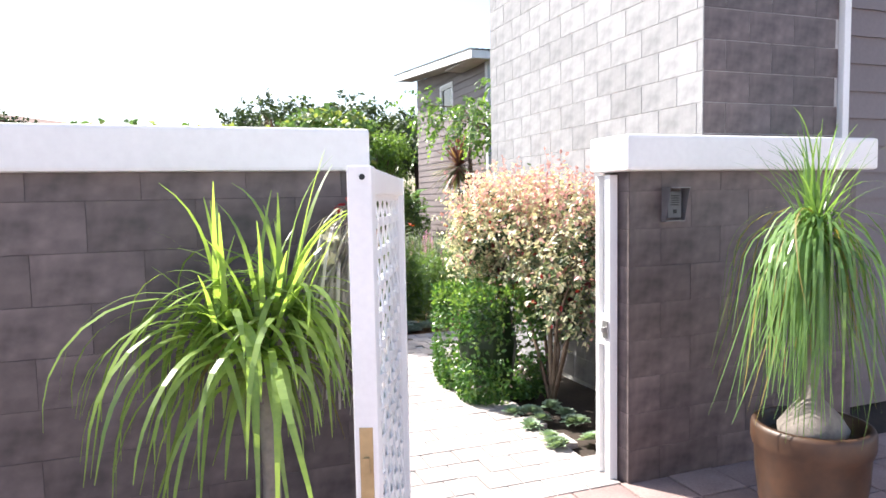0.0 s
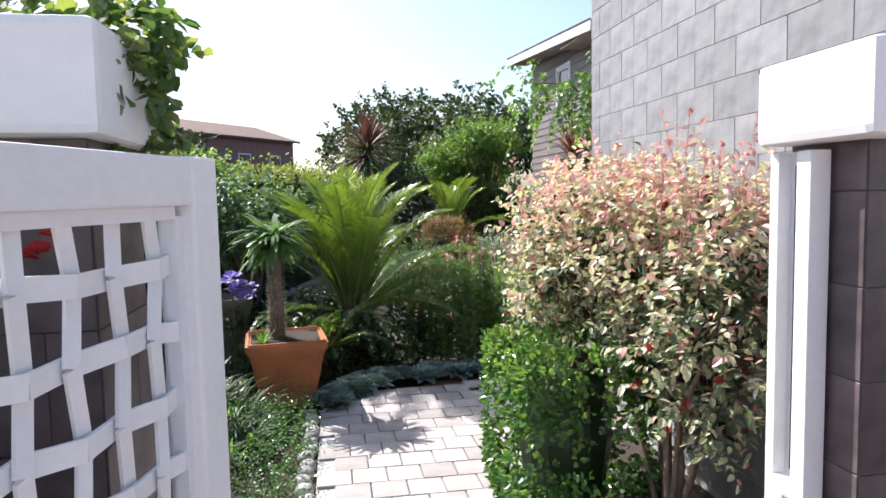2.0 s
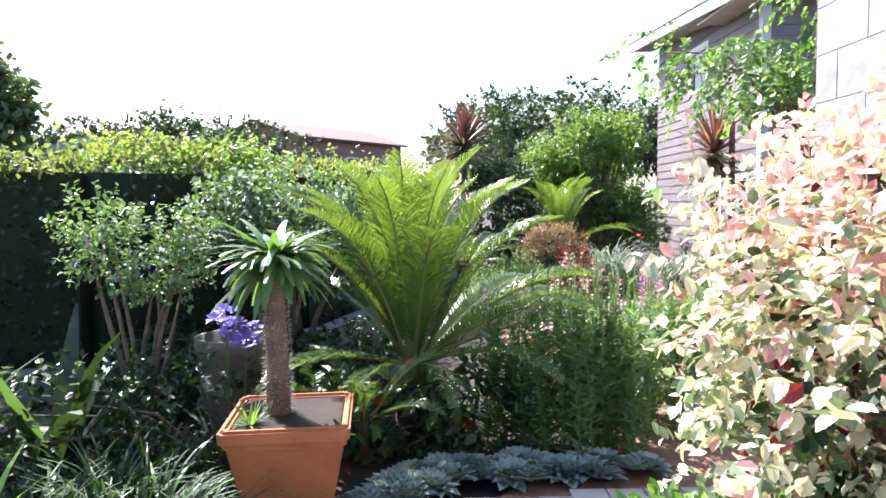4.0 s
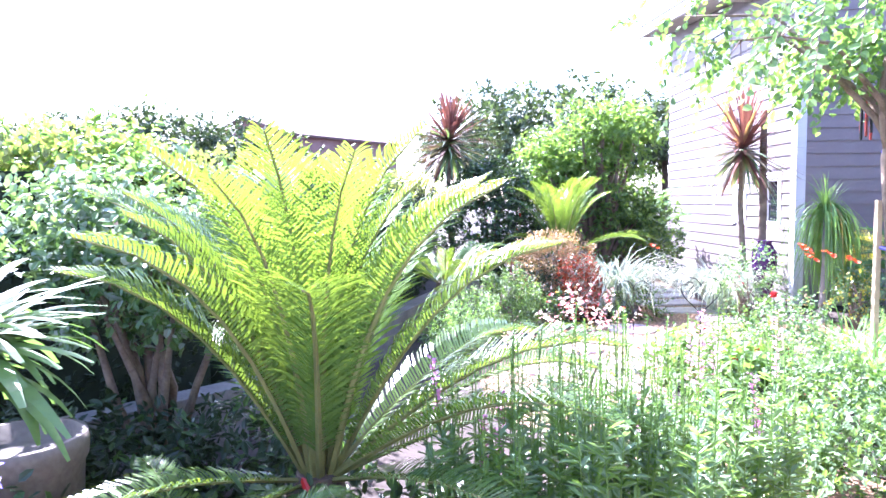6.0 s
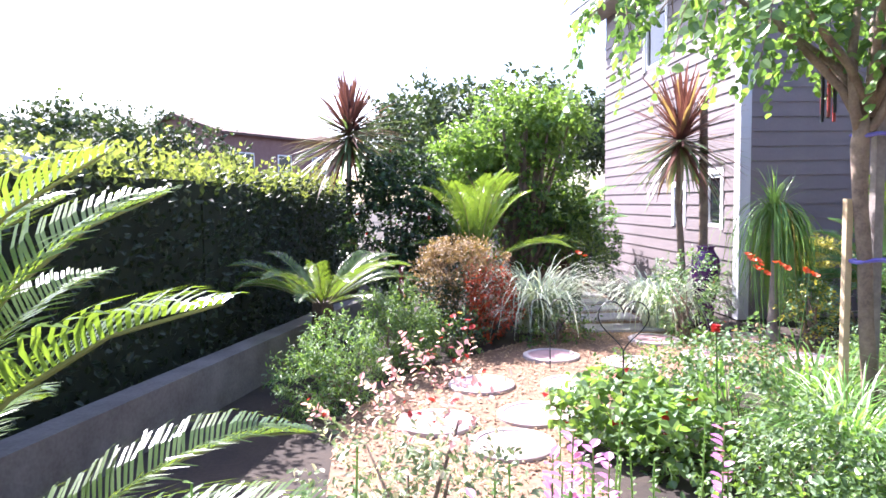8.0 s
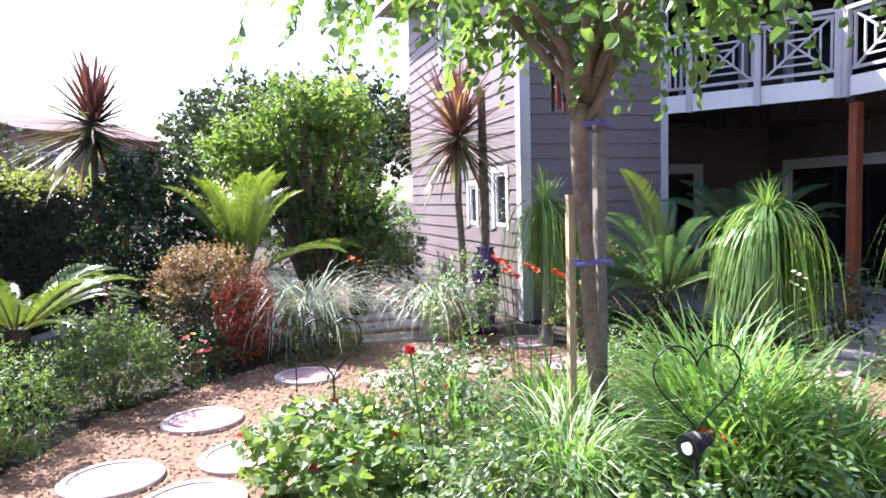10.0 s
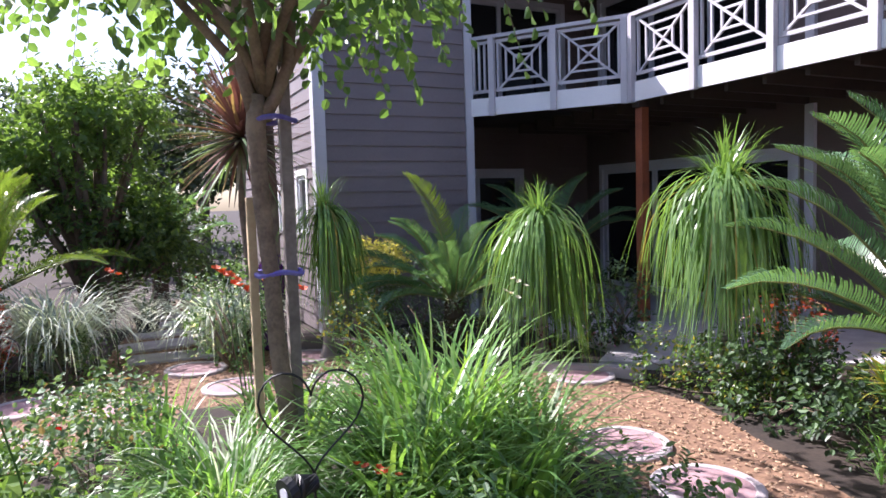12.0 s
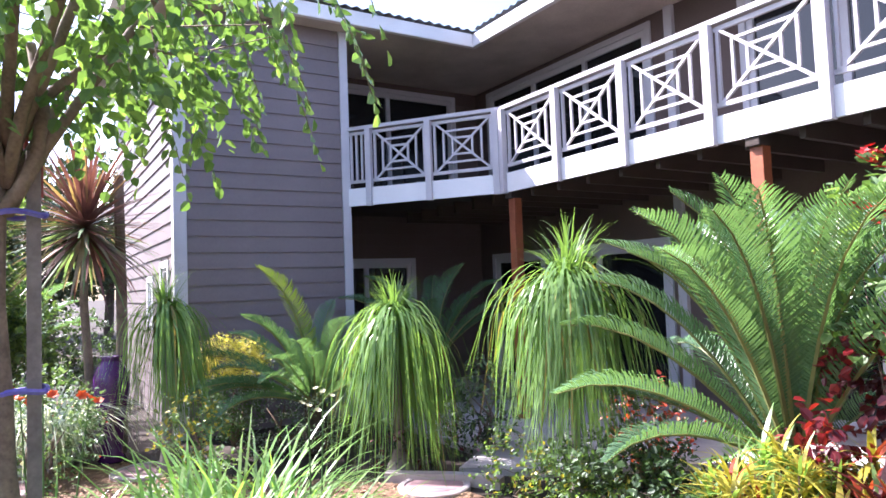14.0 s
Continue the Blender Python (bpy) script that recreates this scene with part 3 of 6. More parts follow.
e1 = np.stack([np.cos(a), np.sin(a), r.normal(0, 0.25, n)], 1) * s[:, None]
e2 = np.stack([-np.sin(a), np.cos(a), r.normal(0, 0.25, n)], 1) * s[:, None] * 0.5
c = np.stack([pts[:, 0], pts[:, 1], r.uniform(0.003, 0.016, n)], 1)
v = np.stack([c - e1, c + e2, c + e1, c - e2, c + np.array((0, 0, 0.007))], 1).reshape(-1, 3)
b5 = np.arange(n)[:, None] * 5
g.add(v, np.concatenate([b5 + np.array(q) for q in ((0, 1, 4), (1, 2, 4), (2, 3, 4), (3, 0, 4))], 1).reshape(-1, 3).tolist())
chips = new("mulch_chips", g.mesh("mulch_chips", [M_CHIP]))
tagged(chips, "loose reddish bark chips strewn on the path", "", "", "stuff")
chips.parent = path

# ---- gate walls ----
core = Geo()
box(core, -7.0, 2.91, -0.1, 0.68, 3.19, 1.71)
wall_left = structure("wall_gate_left", core, [M_MORTAR_DARK], "dark slate-grey block garden wall beside the gate")
core = Geo()
box(core, 2.14, 2.97, -0.1, 3.78, 3.2, 1.71)
wall_right = structure("wall_gate_right", core, [M_MORTAR_DARK], "dark slate-grey block gate pillar wall")
core = Geo()
box(core, 3.02, 3.43, -0.1, 4.16, 6.64, 5.2)
wall_tower = structure("wall_block_building", core, [M_MORTAR], "tall grey block wall of the neighbouring wing")
g = Geo()
box(g, -7.2, 2.85, 1.71, 0.72, 3.3, 1.89, 0, 0.016)
structure("coping_left", g, [M_WHITE], "rounded white plaster coping on the gate wall")
g = Geo()
box(g, 2.05, 2.86, 1.705, 3.82, 3.21, 1.89, 0, 0.02)
structure("coping_right", g, [M_WHITE], "rounded white plaster coping on the pillar wall")
g = Geo()
box(g, 4.17, 3.39, 0, 4.23, 3.46, 5.2, 0, 0.008)
structure("trim_white", g, [M_WHITE_PAINT], "white corner trim of the block wing")
wall_side = wall("wall_siding_east", "grey board-clad wall beside the block wing", (4.2, 3.5), (9.0, 3.5), 0.2, 0, 5.2, M_SIDING)
# walls that close the front court
for nm, p, q in (("wall_court_south", (9.0, -6.0), (-7.0, -6.0)), ("wall_court_west", (-7.0, -6.0), (-7.0, 2.9)), ("wall_court_east", (9.0, 3.3), (9.0, -6.0))):
    wall(nm, "plain wall closing the front court", q, p, 0.2, 0, 1.9, M_WHITE)

# ---- house ----
C, Dx, WY, WX = (7.03, 15.6), 9.12, 17.3, 12.4
wall_h_front = wall("wall_house_front", "grey lap-sided gable-end wall of the house in shade", C, (Dx, 15.6), 0.2, 0, 5.01, M_SIDING)
wall_h_side = wall("wall_house_side", "grey lap-sided wall of the house in full sun", (7.03, 21.3), (7.03, 15.8), 0.2, 0, 5.01, M_SIDING,
                   [(4.73, 5.18, 1.2, 1.95), (3.62, 3.98, 1.2, 1.8), (2.3, 3.2, 3.9, 4.8)])
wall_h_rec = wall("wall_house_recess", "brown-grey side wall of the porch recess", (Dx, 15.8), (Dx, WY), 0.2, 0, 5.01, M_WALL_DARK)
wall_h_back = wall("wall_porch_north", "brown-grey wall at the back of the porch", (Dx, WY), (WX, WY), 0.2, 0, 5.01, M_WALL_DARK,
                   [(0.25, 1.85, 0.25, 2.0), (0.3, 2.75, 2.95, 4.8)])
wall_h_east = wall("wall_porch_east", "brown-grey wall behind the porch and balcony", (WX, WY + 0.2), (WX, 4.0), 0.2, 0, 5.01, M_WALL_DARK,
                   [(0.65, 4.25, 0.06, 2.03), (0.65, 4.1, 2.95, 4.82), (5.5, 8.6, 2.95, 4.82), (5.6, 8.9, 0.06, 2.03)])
# unseen walls that close the house and keep daylight out of its rooms
wall("wall_house_far", "plain far wall of the house", (20.0, 21.3), (7.03, 21.3), 0.2, 0, 5.01, M_SIDING)
wall("wall_house_inner", "plain inner wall of the house", (20.0, 4.0), (20.0, 21.3), 0.2, 0, 5.01, M_WALL_DARK)
wall("wall_house_end", "plain end wall of the house", (WX, 4.0), (20.0, 4.0), 0.2, 0, 5.01, M_SIDING)
g = Geo()
box(g, 12.6, 4.2, 2.62, 20.0, 21.1, 2.9)
box(g, 7.23, 17.5, 2.62, 12.6, 21.1, 2.9)
box(g, 7.23, 15.8, 2.62, 9.12, 17.5, 2.9)
structure("floor_upper", g, [M_SOFFIT], "upper floor of the house")
# inner partition, added out of view, that keeps the rooms dark
wall("wall_room_back", "added unseen partition that keeps the rooms dark", (15.5, 4.2), (15.5, 21.1), 0.1, 0, 5.01, M_WALL_DARK)

# white corner boards
g = Geo()
for x0, y0, x1, y1 in ((7.0, 15.56, 7.13, 15.6), (6.99, 15.57, 7.03, 15.72), (9.05, 15.56, 9.16, 15.6), (9.12, 15.6, 9.155, 15.7)):
    box(g, x0, y0, 0.0, x1, y1, 4.97)
box(g, 12.34, 12.95, 0.0, 12.4, 13.07, 2.6)
box(g, 12.34, 12.95, 2.95, 12.4, 13.07, 4.97)
structure("corner_trim", g, [M_GREY_PAINT], "pale painted corner boards of the house")

# roof, soffit and gutters
EZ, EX, RAKE = 4.98, 10.97, 0.5
g = Geo()
box(g, 6.5, 15.3, EZ, EX + 0.05, 17.3, EZ + 0.03)
box(g, EX + 0.05, 3.6, EZ, 12.4, 17.3, EZ + 0.03)
beam(g, (6.77, 15.3, EZ + 0.015), (6.77, 21.9, EZ + 0.015 + RAKE), 0.54, 0.03)
structure("soffit", g, [M_SOFFIT], "cream eaves lining")
g = Geo()
box(g, 6.5, 15.22, EZ - 0.03, EX, 15.3, EZ + 0.16, 0, 0.015)
box(g, EX - 0.03, 3.5, EZ - 0.03, EX + 0.05, 15.3, EZ + 0.16, 0, 0.015)
beam(g, (6.46, 15.22, EZ + 0.065), (6.46, 21.9, EZ + 0.065 + RAKE), 0.08, 0.19)
structure("gutter", g, [M_WHITE_PAINT], "white eaves gutter and fascia board")
g = Geo()
g.add([(x, y, z) for x in (7.03, 7.2) for y, z in ((15.6, EZ), (21.3, EZ), (21.3, EZ + RAKE * 0.9))], [(0, 1, 2), (5, 4, 3), (0, 2, 5, 3), (1, 4, 5, 2), (0, 3, 4, 1)])
structure("wall_gable_top", g, [M_SIDING], "grey wedge of wall under the rising eave")
g = Geo()


def roof_sheet(p, q, run, rise):
    """A corrugated roof plane: eave from p to q, going up by rise over run to the left."""
    p, q = Vector(p), Vector(q)
    ax = (q - p)
    nrm = Vector((-ax.y, ax.x, 0)).normalized()
    k = int(ax.length / 0.076)
    v = []
    for i in range(k + 1):
        z = 0.016 * math.cos(math.pi * i)
        for t in (0, 1):
            w = p + ax * (i / k) + nrm * run * t + Vector((0, 0, rise * t + z))
            v.append(w[:])
    g.add(v, [(2 * i, 2 * i + 2, 2 * i + 3, 2 * i + 1) for i in range(k)])


roof_sheet((6.4, 15.18, EZ + 0.19), (20.0, 15.18, EZ + 0.19), 6.75, RAKE)
roof_sheet((EX - 0.06, 15.2, EZ + 0.2), (EX - 0.06, 3.4, EZ + 0.2), 4.7, 0.06)
roof_sheet((20.2, 3.4, EZ + 0.2), (20.2, 15.2, EZ + 0.2), 4.7, 0.06)
structure("roof", g, [M_ROOF], "low-pitched corrugated metal roof")

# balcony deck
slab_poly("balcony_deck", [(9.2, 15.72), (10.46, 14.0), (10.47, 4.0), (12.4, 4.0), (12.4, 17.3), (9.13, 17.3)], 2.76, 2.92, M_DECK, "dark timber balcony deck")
g = Geo()
beam(g, (9.08, 15.66, 2.785), (10.4, 13.9, 2.785), 0.04, 0.225)
beam(g, (10.4, 13.94, 2.785), (10.42, 4.0, 2.785), 0.04, 0.225)
structure("balcony_fascia", g, [M_WHITE_PAINT], "white painted fascia board of the balcony")
g = Geo()
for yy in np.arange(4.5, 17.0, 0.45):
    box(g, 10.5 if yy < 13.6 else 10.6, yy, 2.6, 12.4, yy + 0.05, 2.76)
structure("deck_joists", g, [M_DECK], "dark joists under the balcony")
slab_poly("porch_floor", [(9.3, 15.6), (9.2, 12.9), (8.75, 12.55), (9.3, 12.0), (10.5, 11.3), (11.2, 10.6), (11.2, 6.0), (12.4, 6.0), (12.4, 17.3), (9.3, 17.3)], -0.05, 0.04, M_FLAG, "stone-flagged porch floor")


g = Geo()
KERB = [(8.15, 12.75), (8.4, 12.5), (8.62, 12.3), (8.8, 12.0)]
for (x0, y0), (x1, y1) in zip(KERB, KERB[1:]):
    beam(g, (x0, y0, 0.02), (x1, y1, 0.02), 0.1, 0.1)
structure("kerb", g, [M_DISC_RIM], "pale stone edging of the porch path")


def window(name, label, a, b, z0, z1, frame_mat, splits=1, f=0.06, curtain=False, depth=0.16):
    """A framed, glazed opening from a to b on the outer face of a wall; it is set into the wall on its left."""
    ob = thing(name, a[0], a[1], 0, label, "window", "", "structure")
    A, B = Vector((*a, 0)), Vector((*b, 0))
    ax = (B - A).normalized()
    inw = Vector((-ax.y, ax.x, 0))
    L = (B - A).length
    g = Geo()
    mid = inw * 0.03
    up = Vector((0, 0, 1))
    # sash frame and outside casing
    for u in [f / 2, L - f / 2] + [L * i / splits for i in range(1, splits)]:
        beam(g, (ax * u + mid + up * (z0 + f))[:], (ax * u + mid + up * (z1 - f))[:], f, 0.07, inw)
    for z in (z0 + f / 2, z1 - f / 2):
        beam(g, (mid + up * z)[:], (ax * L + mid + up * z)[:], 0.07, f)
    for u in (-0.04, L + 0.04):
        beam(g, (ax * u - inw * 0.015 + up * (z0 - 0.03))[:], (ax * u - inw * 0.015 + up * z1)[:], 0.08, 0.03, inw)
    beam(g, (ax * -0.08 - inw * 0.015 + up * (z1 + 0.04))[:], (ax * (L + 0.08) - inw * 0.015 + up * (z1 + 0.04))[:], 0.03, 0.08)
    part(ob, "frame", g.mesh(name + "_frame", [frame_mat]))
    for i in range(splits):
        u0, u1 = L * i / splits + f * 0.6, L * (i + 1) / splits - f * 0.6
        g = Geo()
        beam(g, (ax * ((u0 + u1) / 2) + mid + up * (z0 + f))[:], (ax * ((u0 + u1) / 2) + mid + up * (z1 - f))[:], u1 - u0, 0.006, inw)
        p = part(ob, "pane", g.mesh(name + "_pane", [M_GLASS]))
        p.visible_shadow = False
    if curtain:
        g = Geo()
        k = 60
        u0, u1 = L * curtain[0], L * curtain[1]
        v = []
        for i in range(k + 1):
            w = ax * (u0 + (u1 - u0) * i / k) + inw * (0.32 + 0.035 * math.sin(i * 0.9))
            v += [(w + up * (z0 + 0.03))[:], (w + up * (z1 - 0.02))[:]]
        g.add(v, [(2 * i, 2 * i + 2, 2 * i + 3, 2 * i + 1) for i in range(k)])
        part(ob, "curtain", g.mesh(name + "_curtain", [M_CURTAIN], True), label="pale hanging curtain")
    return ob


window("window_1", "narrow white-framed window in the sunny wall", (7.03, 16.57), (7.03, 16.12), 1.2, 1.95, M_WHITE_PAINT, 1, 0.05)
window("window_2", "small white-framed window in the sunny wall", (7.03, 17.68), (7.03, 17.32), 1.2, 1.8, M_WHITE_PAINT, 1, 0.05)
window("window_3", "upper white-framed window under the eaves", (7.03, 19.0), (7.03, 18.1), 3.9, 4.8, M_WHITE_PAINT, 1, 0.05)
window("window_4", "wide white-framed porch window, dark inside", (Dx + 0.25, WY), (Dx + 1.85, WY), 0.25, 2.0, M_GREY_PAINT, 2, 0.07)
window("door_1", "white-framed balcony sliding door with a pale curtain", (Dx + 0.3, WY), (Dx + 2.75, WY), 2.95, 4.8, M_GREY_PAINT, 2, 0.07, (0.38, 0.95))
window("door_2", "wide white-framed sliding porch door, dark inside", (WX, WY - 0.45), (WX, WY - 4.05), 0.06, 2.03, M_GREY_PAINT, 3, 0.08)
window("door_3", "wide white-framed balcony sliding door, dark inside", (WX, WY - 0.45), (WX, WY - 3.9), 2.95, 4.82, M_GREY_PAINT, 3, 0.08)
window("door_4", "white-framed balcony sliding door", (WX, WY - 5.3), (WX, WY - 8.4), 2.95, 4.82, M_GREY_PAINT, 3, 0.08, (0.3, 0.55))
window("door_5", "white-framed sliding porch door, dark inside", (WX, WY - 5.4), (WX, WY - 8.7), 0.06, 2.03, M_GREY_PAINT, 3, 0.08)

# lower retaining wall in front of the boundary hedge
BACK = [(-7.0, 8.3), (-1.5, 9.3), (-0.2, 10.7), (0.5, 13.4), (0.9, 17.0), (1.2, 22.0)]
g = Geo()
RW = [(-6.5, 7.75), (-1.2, 8.65), (0.3, 10.2), (1.05, 12.8), (1.75, 15.2), (2.2, 16.2)]
for (x0, y0), (x1, y1) in zip(RW, RW[1:]):
    beam(g, (x0, y0, 0.16), (x1, y1, 0.16), 0.22, 0.42)
structure("wall_retaining", g, [M_STONE_WALL], "low rendered retaining wall below the hedge")

# ---- gate ----
def gate():
    """An open white gate of woven bands, hinged at the wall, its lock edge swung out into the court."""
    hx, hy, fx, fy = 0.85, 2.9, 0.40, 1.71
    L = math.hypot(fx - hx, fy - hy)
    ob = thing("gate", hx, hy, 0.0, "open white-painted garden gate of woven metal bands", "gate")
    ob.rotation_euler = (0, 0, math.atan2(fy - hy, fx - hx))
    top, t = 1.675, 0.065
    for nm, u0, u1 in (("stile", 0.0, 0.07), ("stile", L - 0.09, L)):
        g = Geo()
        box(g, u0, -t / 2, 0.05, u1, t / 2, top, 0, 0.006)
        part(ob, nm, g.mesh("gate_stile", [M_WHITE_PAINT]))
    for z0, z1 in ((top - 0.075, top - 0.002), (0.06, 0.14)):
        g = Geo()
        box(g, 0.07, -t / 2 + 0.004, z0, L - 0.09, t / 2 - 0.004, z1, 0, 0.005)
        part(ob, "rail", g.mesh("gate_rail", [M_WHITE_PAINT]))
    inner = Geo()
    for u in (0.07, L - 0.108):
        box(inner, u, -0.012, 0.16, u + 0.018, 0.012, top - 0.09)
    box(inner, 0.088, -0.012, top - 0.095, L - 0.108, 0.012, top - 0.075)
    part(ob, "inner_frame", inner.mesh("gate_inner_frame", [M_WHITE_PAINT]))
    r = np.random.default_rng(5)
    rows = np.linspace(0.2, top - 0.165, 14)
    cols = np.linspace(0.13, L - 0.16, 13)
    for i, z in enumerate(rows):
        g = Geo()
        pts = [(u, 0.008 * (-1) ** (i + j), z + r.normal(0, 0.0025)) for j, u in enumerate([0.075, *cols, L - 0.1])]
        for a, b in zip(pts, pts[1:]):
            beam(g, a, b, 0.006, 0.03)
        part(ob, "band", g.mesh("gate_band", [M_WHITE_PAINT]))
    for j, u in enumerate(cols):
        g = Geo()
        zs = [0.16, *rows, top - 0.09]
        pts = [(u + (0.014 if (i // 1 + j) % 2 else -0.014) + r.normal(0, 0.004), -0.008 * (-1) ** (i + j), z) for i, z in enumerate(zs)]
        for a, b in zip(pts, pts[1:]):
            beam(g, a, b, 0.006, 0.024, (1, 0, 0))
        part(ob, "band", g.mesh("gate_upright_band", [M_WHITE_PAINT]))
    g = Geo()
    box(g, L - 0.001, -0.018, 0.78, L + 0.003, 0.018, 0.98, 0, 0.001)
    box(g, L + 0.002, -0.008, 0.86, L + 0.012, 0.008, 0.9, 0)
    part(ob, "lock_plate", g.mesh("gate_lock", [M_BRASS]), label="worn brass lock plate")
    # solid black disc in place of the shade inside the open tube
    g = Geo()
    tube(g, [(L - 0.004, 0.008, top - 0.03), (L + 0.002, 0.008, top - 0.03)], [0.008, 0.008], 12)
    part(ob, "cap_hole", g.mesh("gate_hole", [M_BLACK]), label="black disc painted in for the dark tube end")


gate()

g = Geo()
post = thing("gate_post", 2.1, 3.11, 0.0, "slim white metal gate post with a lock strike", "post")
box(g, -0.02, -0.05, 0.0, 0.03, -0.005, 1.69, 0, 0.003)
box(g, -0.02, 0.055, 0.0, 0.03, 0.085, 1.69, 0, 0.003)
box(g, 0.012, -0.005, 0.0, 0.03, 0.055, 1.69)
box(g, -0.02, -0.005, 0.76, 0.012, 0.055, 0.93)
part(post, "channel", g.mesh("gate_post_channel", [M_WHITE_PAINT]))
# black strips stand in for the shade deep in the post's slot
g = Geo()
box(g, 0.004, 0.0, 0.95, 0.0115, 0.03, 1.66)
box(g, 0.004, 0.0, 0.05, 0.0115, 0.03, 0.74)
part(post, "seal", g.mesh("gate_post_slot_shade", [M_BLACK]), label="dark strip painted in for the shade in the slot")
g = Geo()
box(g, -0.03, -0.04, 0.8, -0.0205, 0.01, 0.9, 0, 0.003)
box(g, -0.05, -0.03, 0.835, -0.03, -0.005, 0.865, 0, 0.003)
part(post, "strike", g.mesh("gate_post_strike", [M_STEEL]), label="steel strike plate")

# intercom on the pillar wall
ic = thing("intercom", 2.4, 2.961, 1.53, "grey door intercom under a metal rain hood", "intercom")
g = Geo()
box(g, -0.045, -0.03, -0.075, 0.045, 0.0, 0.065, 0, 0.004)
part(ic, "body", g.mesh("intercom_body", [material("dark_plastic", (0.09, 0.09, 0.1), None, 0.45)]))
g = Geo()
g.add([(-0.062, 0, -0.09), (-0.062, 0, 0.085), (-0.062, -0.075, 0.085), (-0.062, -0.035, -0.09)], [(0, 1, 2, 3)])
g.add([(0.062, 0, -0.09), (0.062, 0, 0.085), (0.062, -0.075, 0.085), (0.062, -0.035, -0.09)], [(3, 2, 1, 0)])
box(g, -0.064, -0.078, 0.083, 0.064, 0.0, 0.088)
box(g, -0.064, -0.036, -0.094, 0.064, 0.0, -0.088)
part(ic, "hood", g.mesh("intercom_hood", [material("grey_metal", (0.2, 0.19, 0.2), None, 0.45, 4, 40, 0.1, 0.3)]))
g = Geo()
for i in range(5):
    box(g, -0.025, -0.033, 0.04 - i * 0.012, 0.025, -0.0305, 0.046 - i * 0.012)
box(g, -0.01, -0.034, -0.05, 0.01, -0.0305, -0.03)
part(ic, "speaker_grille", g.mesh("intercom_grille", [M_BLACK]))

# ---- court plants ----
ponytail(0.2, 2.36, 1.05, "bright green ponytail palm against the slate wall", 280, 0.8, 0, 0.036, 0.13, (2.6, 3.8), 0.028, ((0, 0, 0), (0.08, 0.04, 0.14), (-0.13, 0.03, 0.1)), 0.02, lift=(0.1, 1.45), power=0.95, tuft=(0.45, 0.75), squeeze=0.62, green=G_PONY_SUNLIT)


def round_pot():
    ob = thing("round_pot", 2.66, 2.28, 0.0, "round rust-brown glazed pot with a rolled rim", "pot")
    g = Geo()
    lathe(g, [(0.17, 0.0), (0.19, 0.015), (0.222, 0.12), (0.24, 0.26), (0.246, 0.38), (0.256, 0.395), (0.262, 0.42), (0.262, 0.485), (0.254, 0.505), (0.236, 0.508), (0.228, 0.49), (0.222, 0.4)], 40)
    part(ob, "body", g.mesh("round_pot_body", [M_BARREL], True))
    g = Geo()
    lathe(g, [(0.222, 0.4), (0.215, 0.43), (0.1, 0.45)], 20)
    part(ob, "potting_soil", g.mesh("round_pot_soil", [M_SOIL]))


round_pot()
ponytail(2.66, 2.28, 1.37, "ponytail palm growing in the round brown pot", 420, 0.95, 0.44, 0.036, 0.15, (3.0, 7.0), 0.013, dry=0.12, lift=(0.05, 1.5), power=0.6, tuft=(0.35, 0.68))

# roots and blooms hung on the gate wall
ob = thing("hanging_orchid", 0.56, 2.54, 1.56, "mass of pale hanging orchid roots with red blooms", "orchid")
g = Geo()
n = 200
p = np.stack([rng.uniform(-0.07, 0.07, n), rng.uniform(-0.06, 0.1, n), rng.uniform(-0.3, 0.0, n)], 1)
blades(g, p, rng.uniform(1.7, 4.6, n), rng.uniform(-1.4, 0.0, n), rng.uniform(0.25, 0.6, n), 0.013, rng.uniform(1.2, 2.2, n), 0, 8, 0.5, 0.3, 0.1)
blades(g, np.array([(0.0, 0.0, 0.0)]), 1.57, 0.0, 0.38, 0.012, 0.0, 0, 3, 1.0, 0.1, 0.01)
part(ob, "roots", g.mesh("orchid_roots", [M_ROOTS]), kind="stuff")
flower_heads(ob, "bloom", [(x, 0.27, z) for x, z in ((0.02, 0.0), (0.05, 0.02), (0.08, -0.02), (0.1, 0.0), (0.06, -0.03), (0.0, -0.02))], 0.021, P_RED, 9, "bright red blooms")
flower_heads(ob, "dry_bloom", [(0.0, -0.14, -0.42), (0.03, -0.13, -0.45), (-0.03, -0.13, -0.46), (-0.09, -0.05, -0.12), (-0.1, -0.05, -0.2)], 0.04, G_CREAM, 9, "cream dried blooms")

# creeper along the coping
g = Geo()
ob = thing("creeper", 0.55, 3.25, 1.85, "green creeper tumbling over the white coping", "climber")
crown(g, [((0.13, -0.12, -0.03), (0.07, 0.16, 0.15)), ((0.05, -0.1, 0.08), (0.17, 0.18, 0.06))], 190, 6, 0.034, 0.029, choose(3, 1), twig=0.045, droop=0.25, fill=0.9, floor=-0.6)
crown(g, [ ((-0.75, 0.05, 0.04), (0.6, 0.07, 0.03)), ((-2.2, 0.05, 0.03), (0.7, 0.07, 0.03)), ((-4, 0.05, 0.03), (0.8, 0.07, 0.03))],
      300, 6, 0.034, 0.028, choose(3, 2), twig=0.05, droop=0.2, floor=-0.6)
part(ob, "foliage", g.mesh("creeper_leaves", [G_MID, G_HEDGE_TOP]), kind="stuff")
g = Geo()
stems(g, (0.05, 0.0, -0.12), [(0.14, -0.02, -0.15), (-0.6, 0.05, 0.06), (0.1, 0.02, 0.12), (-1.6, 0.05, 0.06)], 0.012)
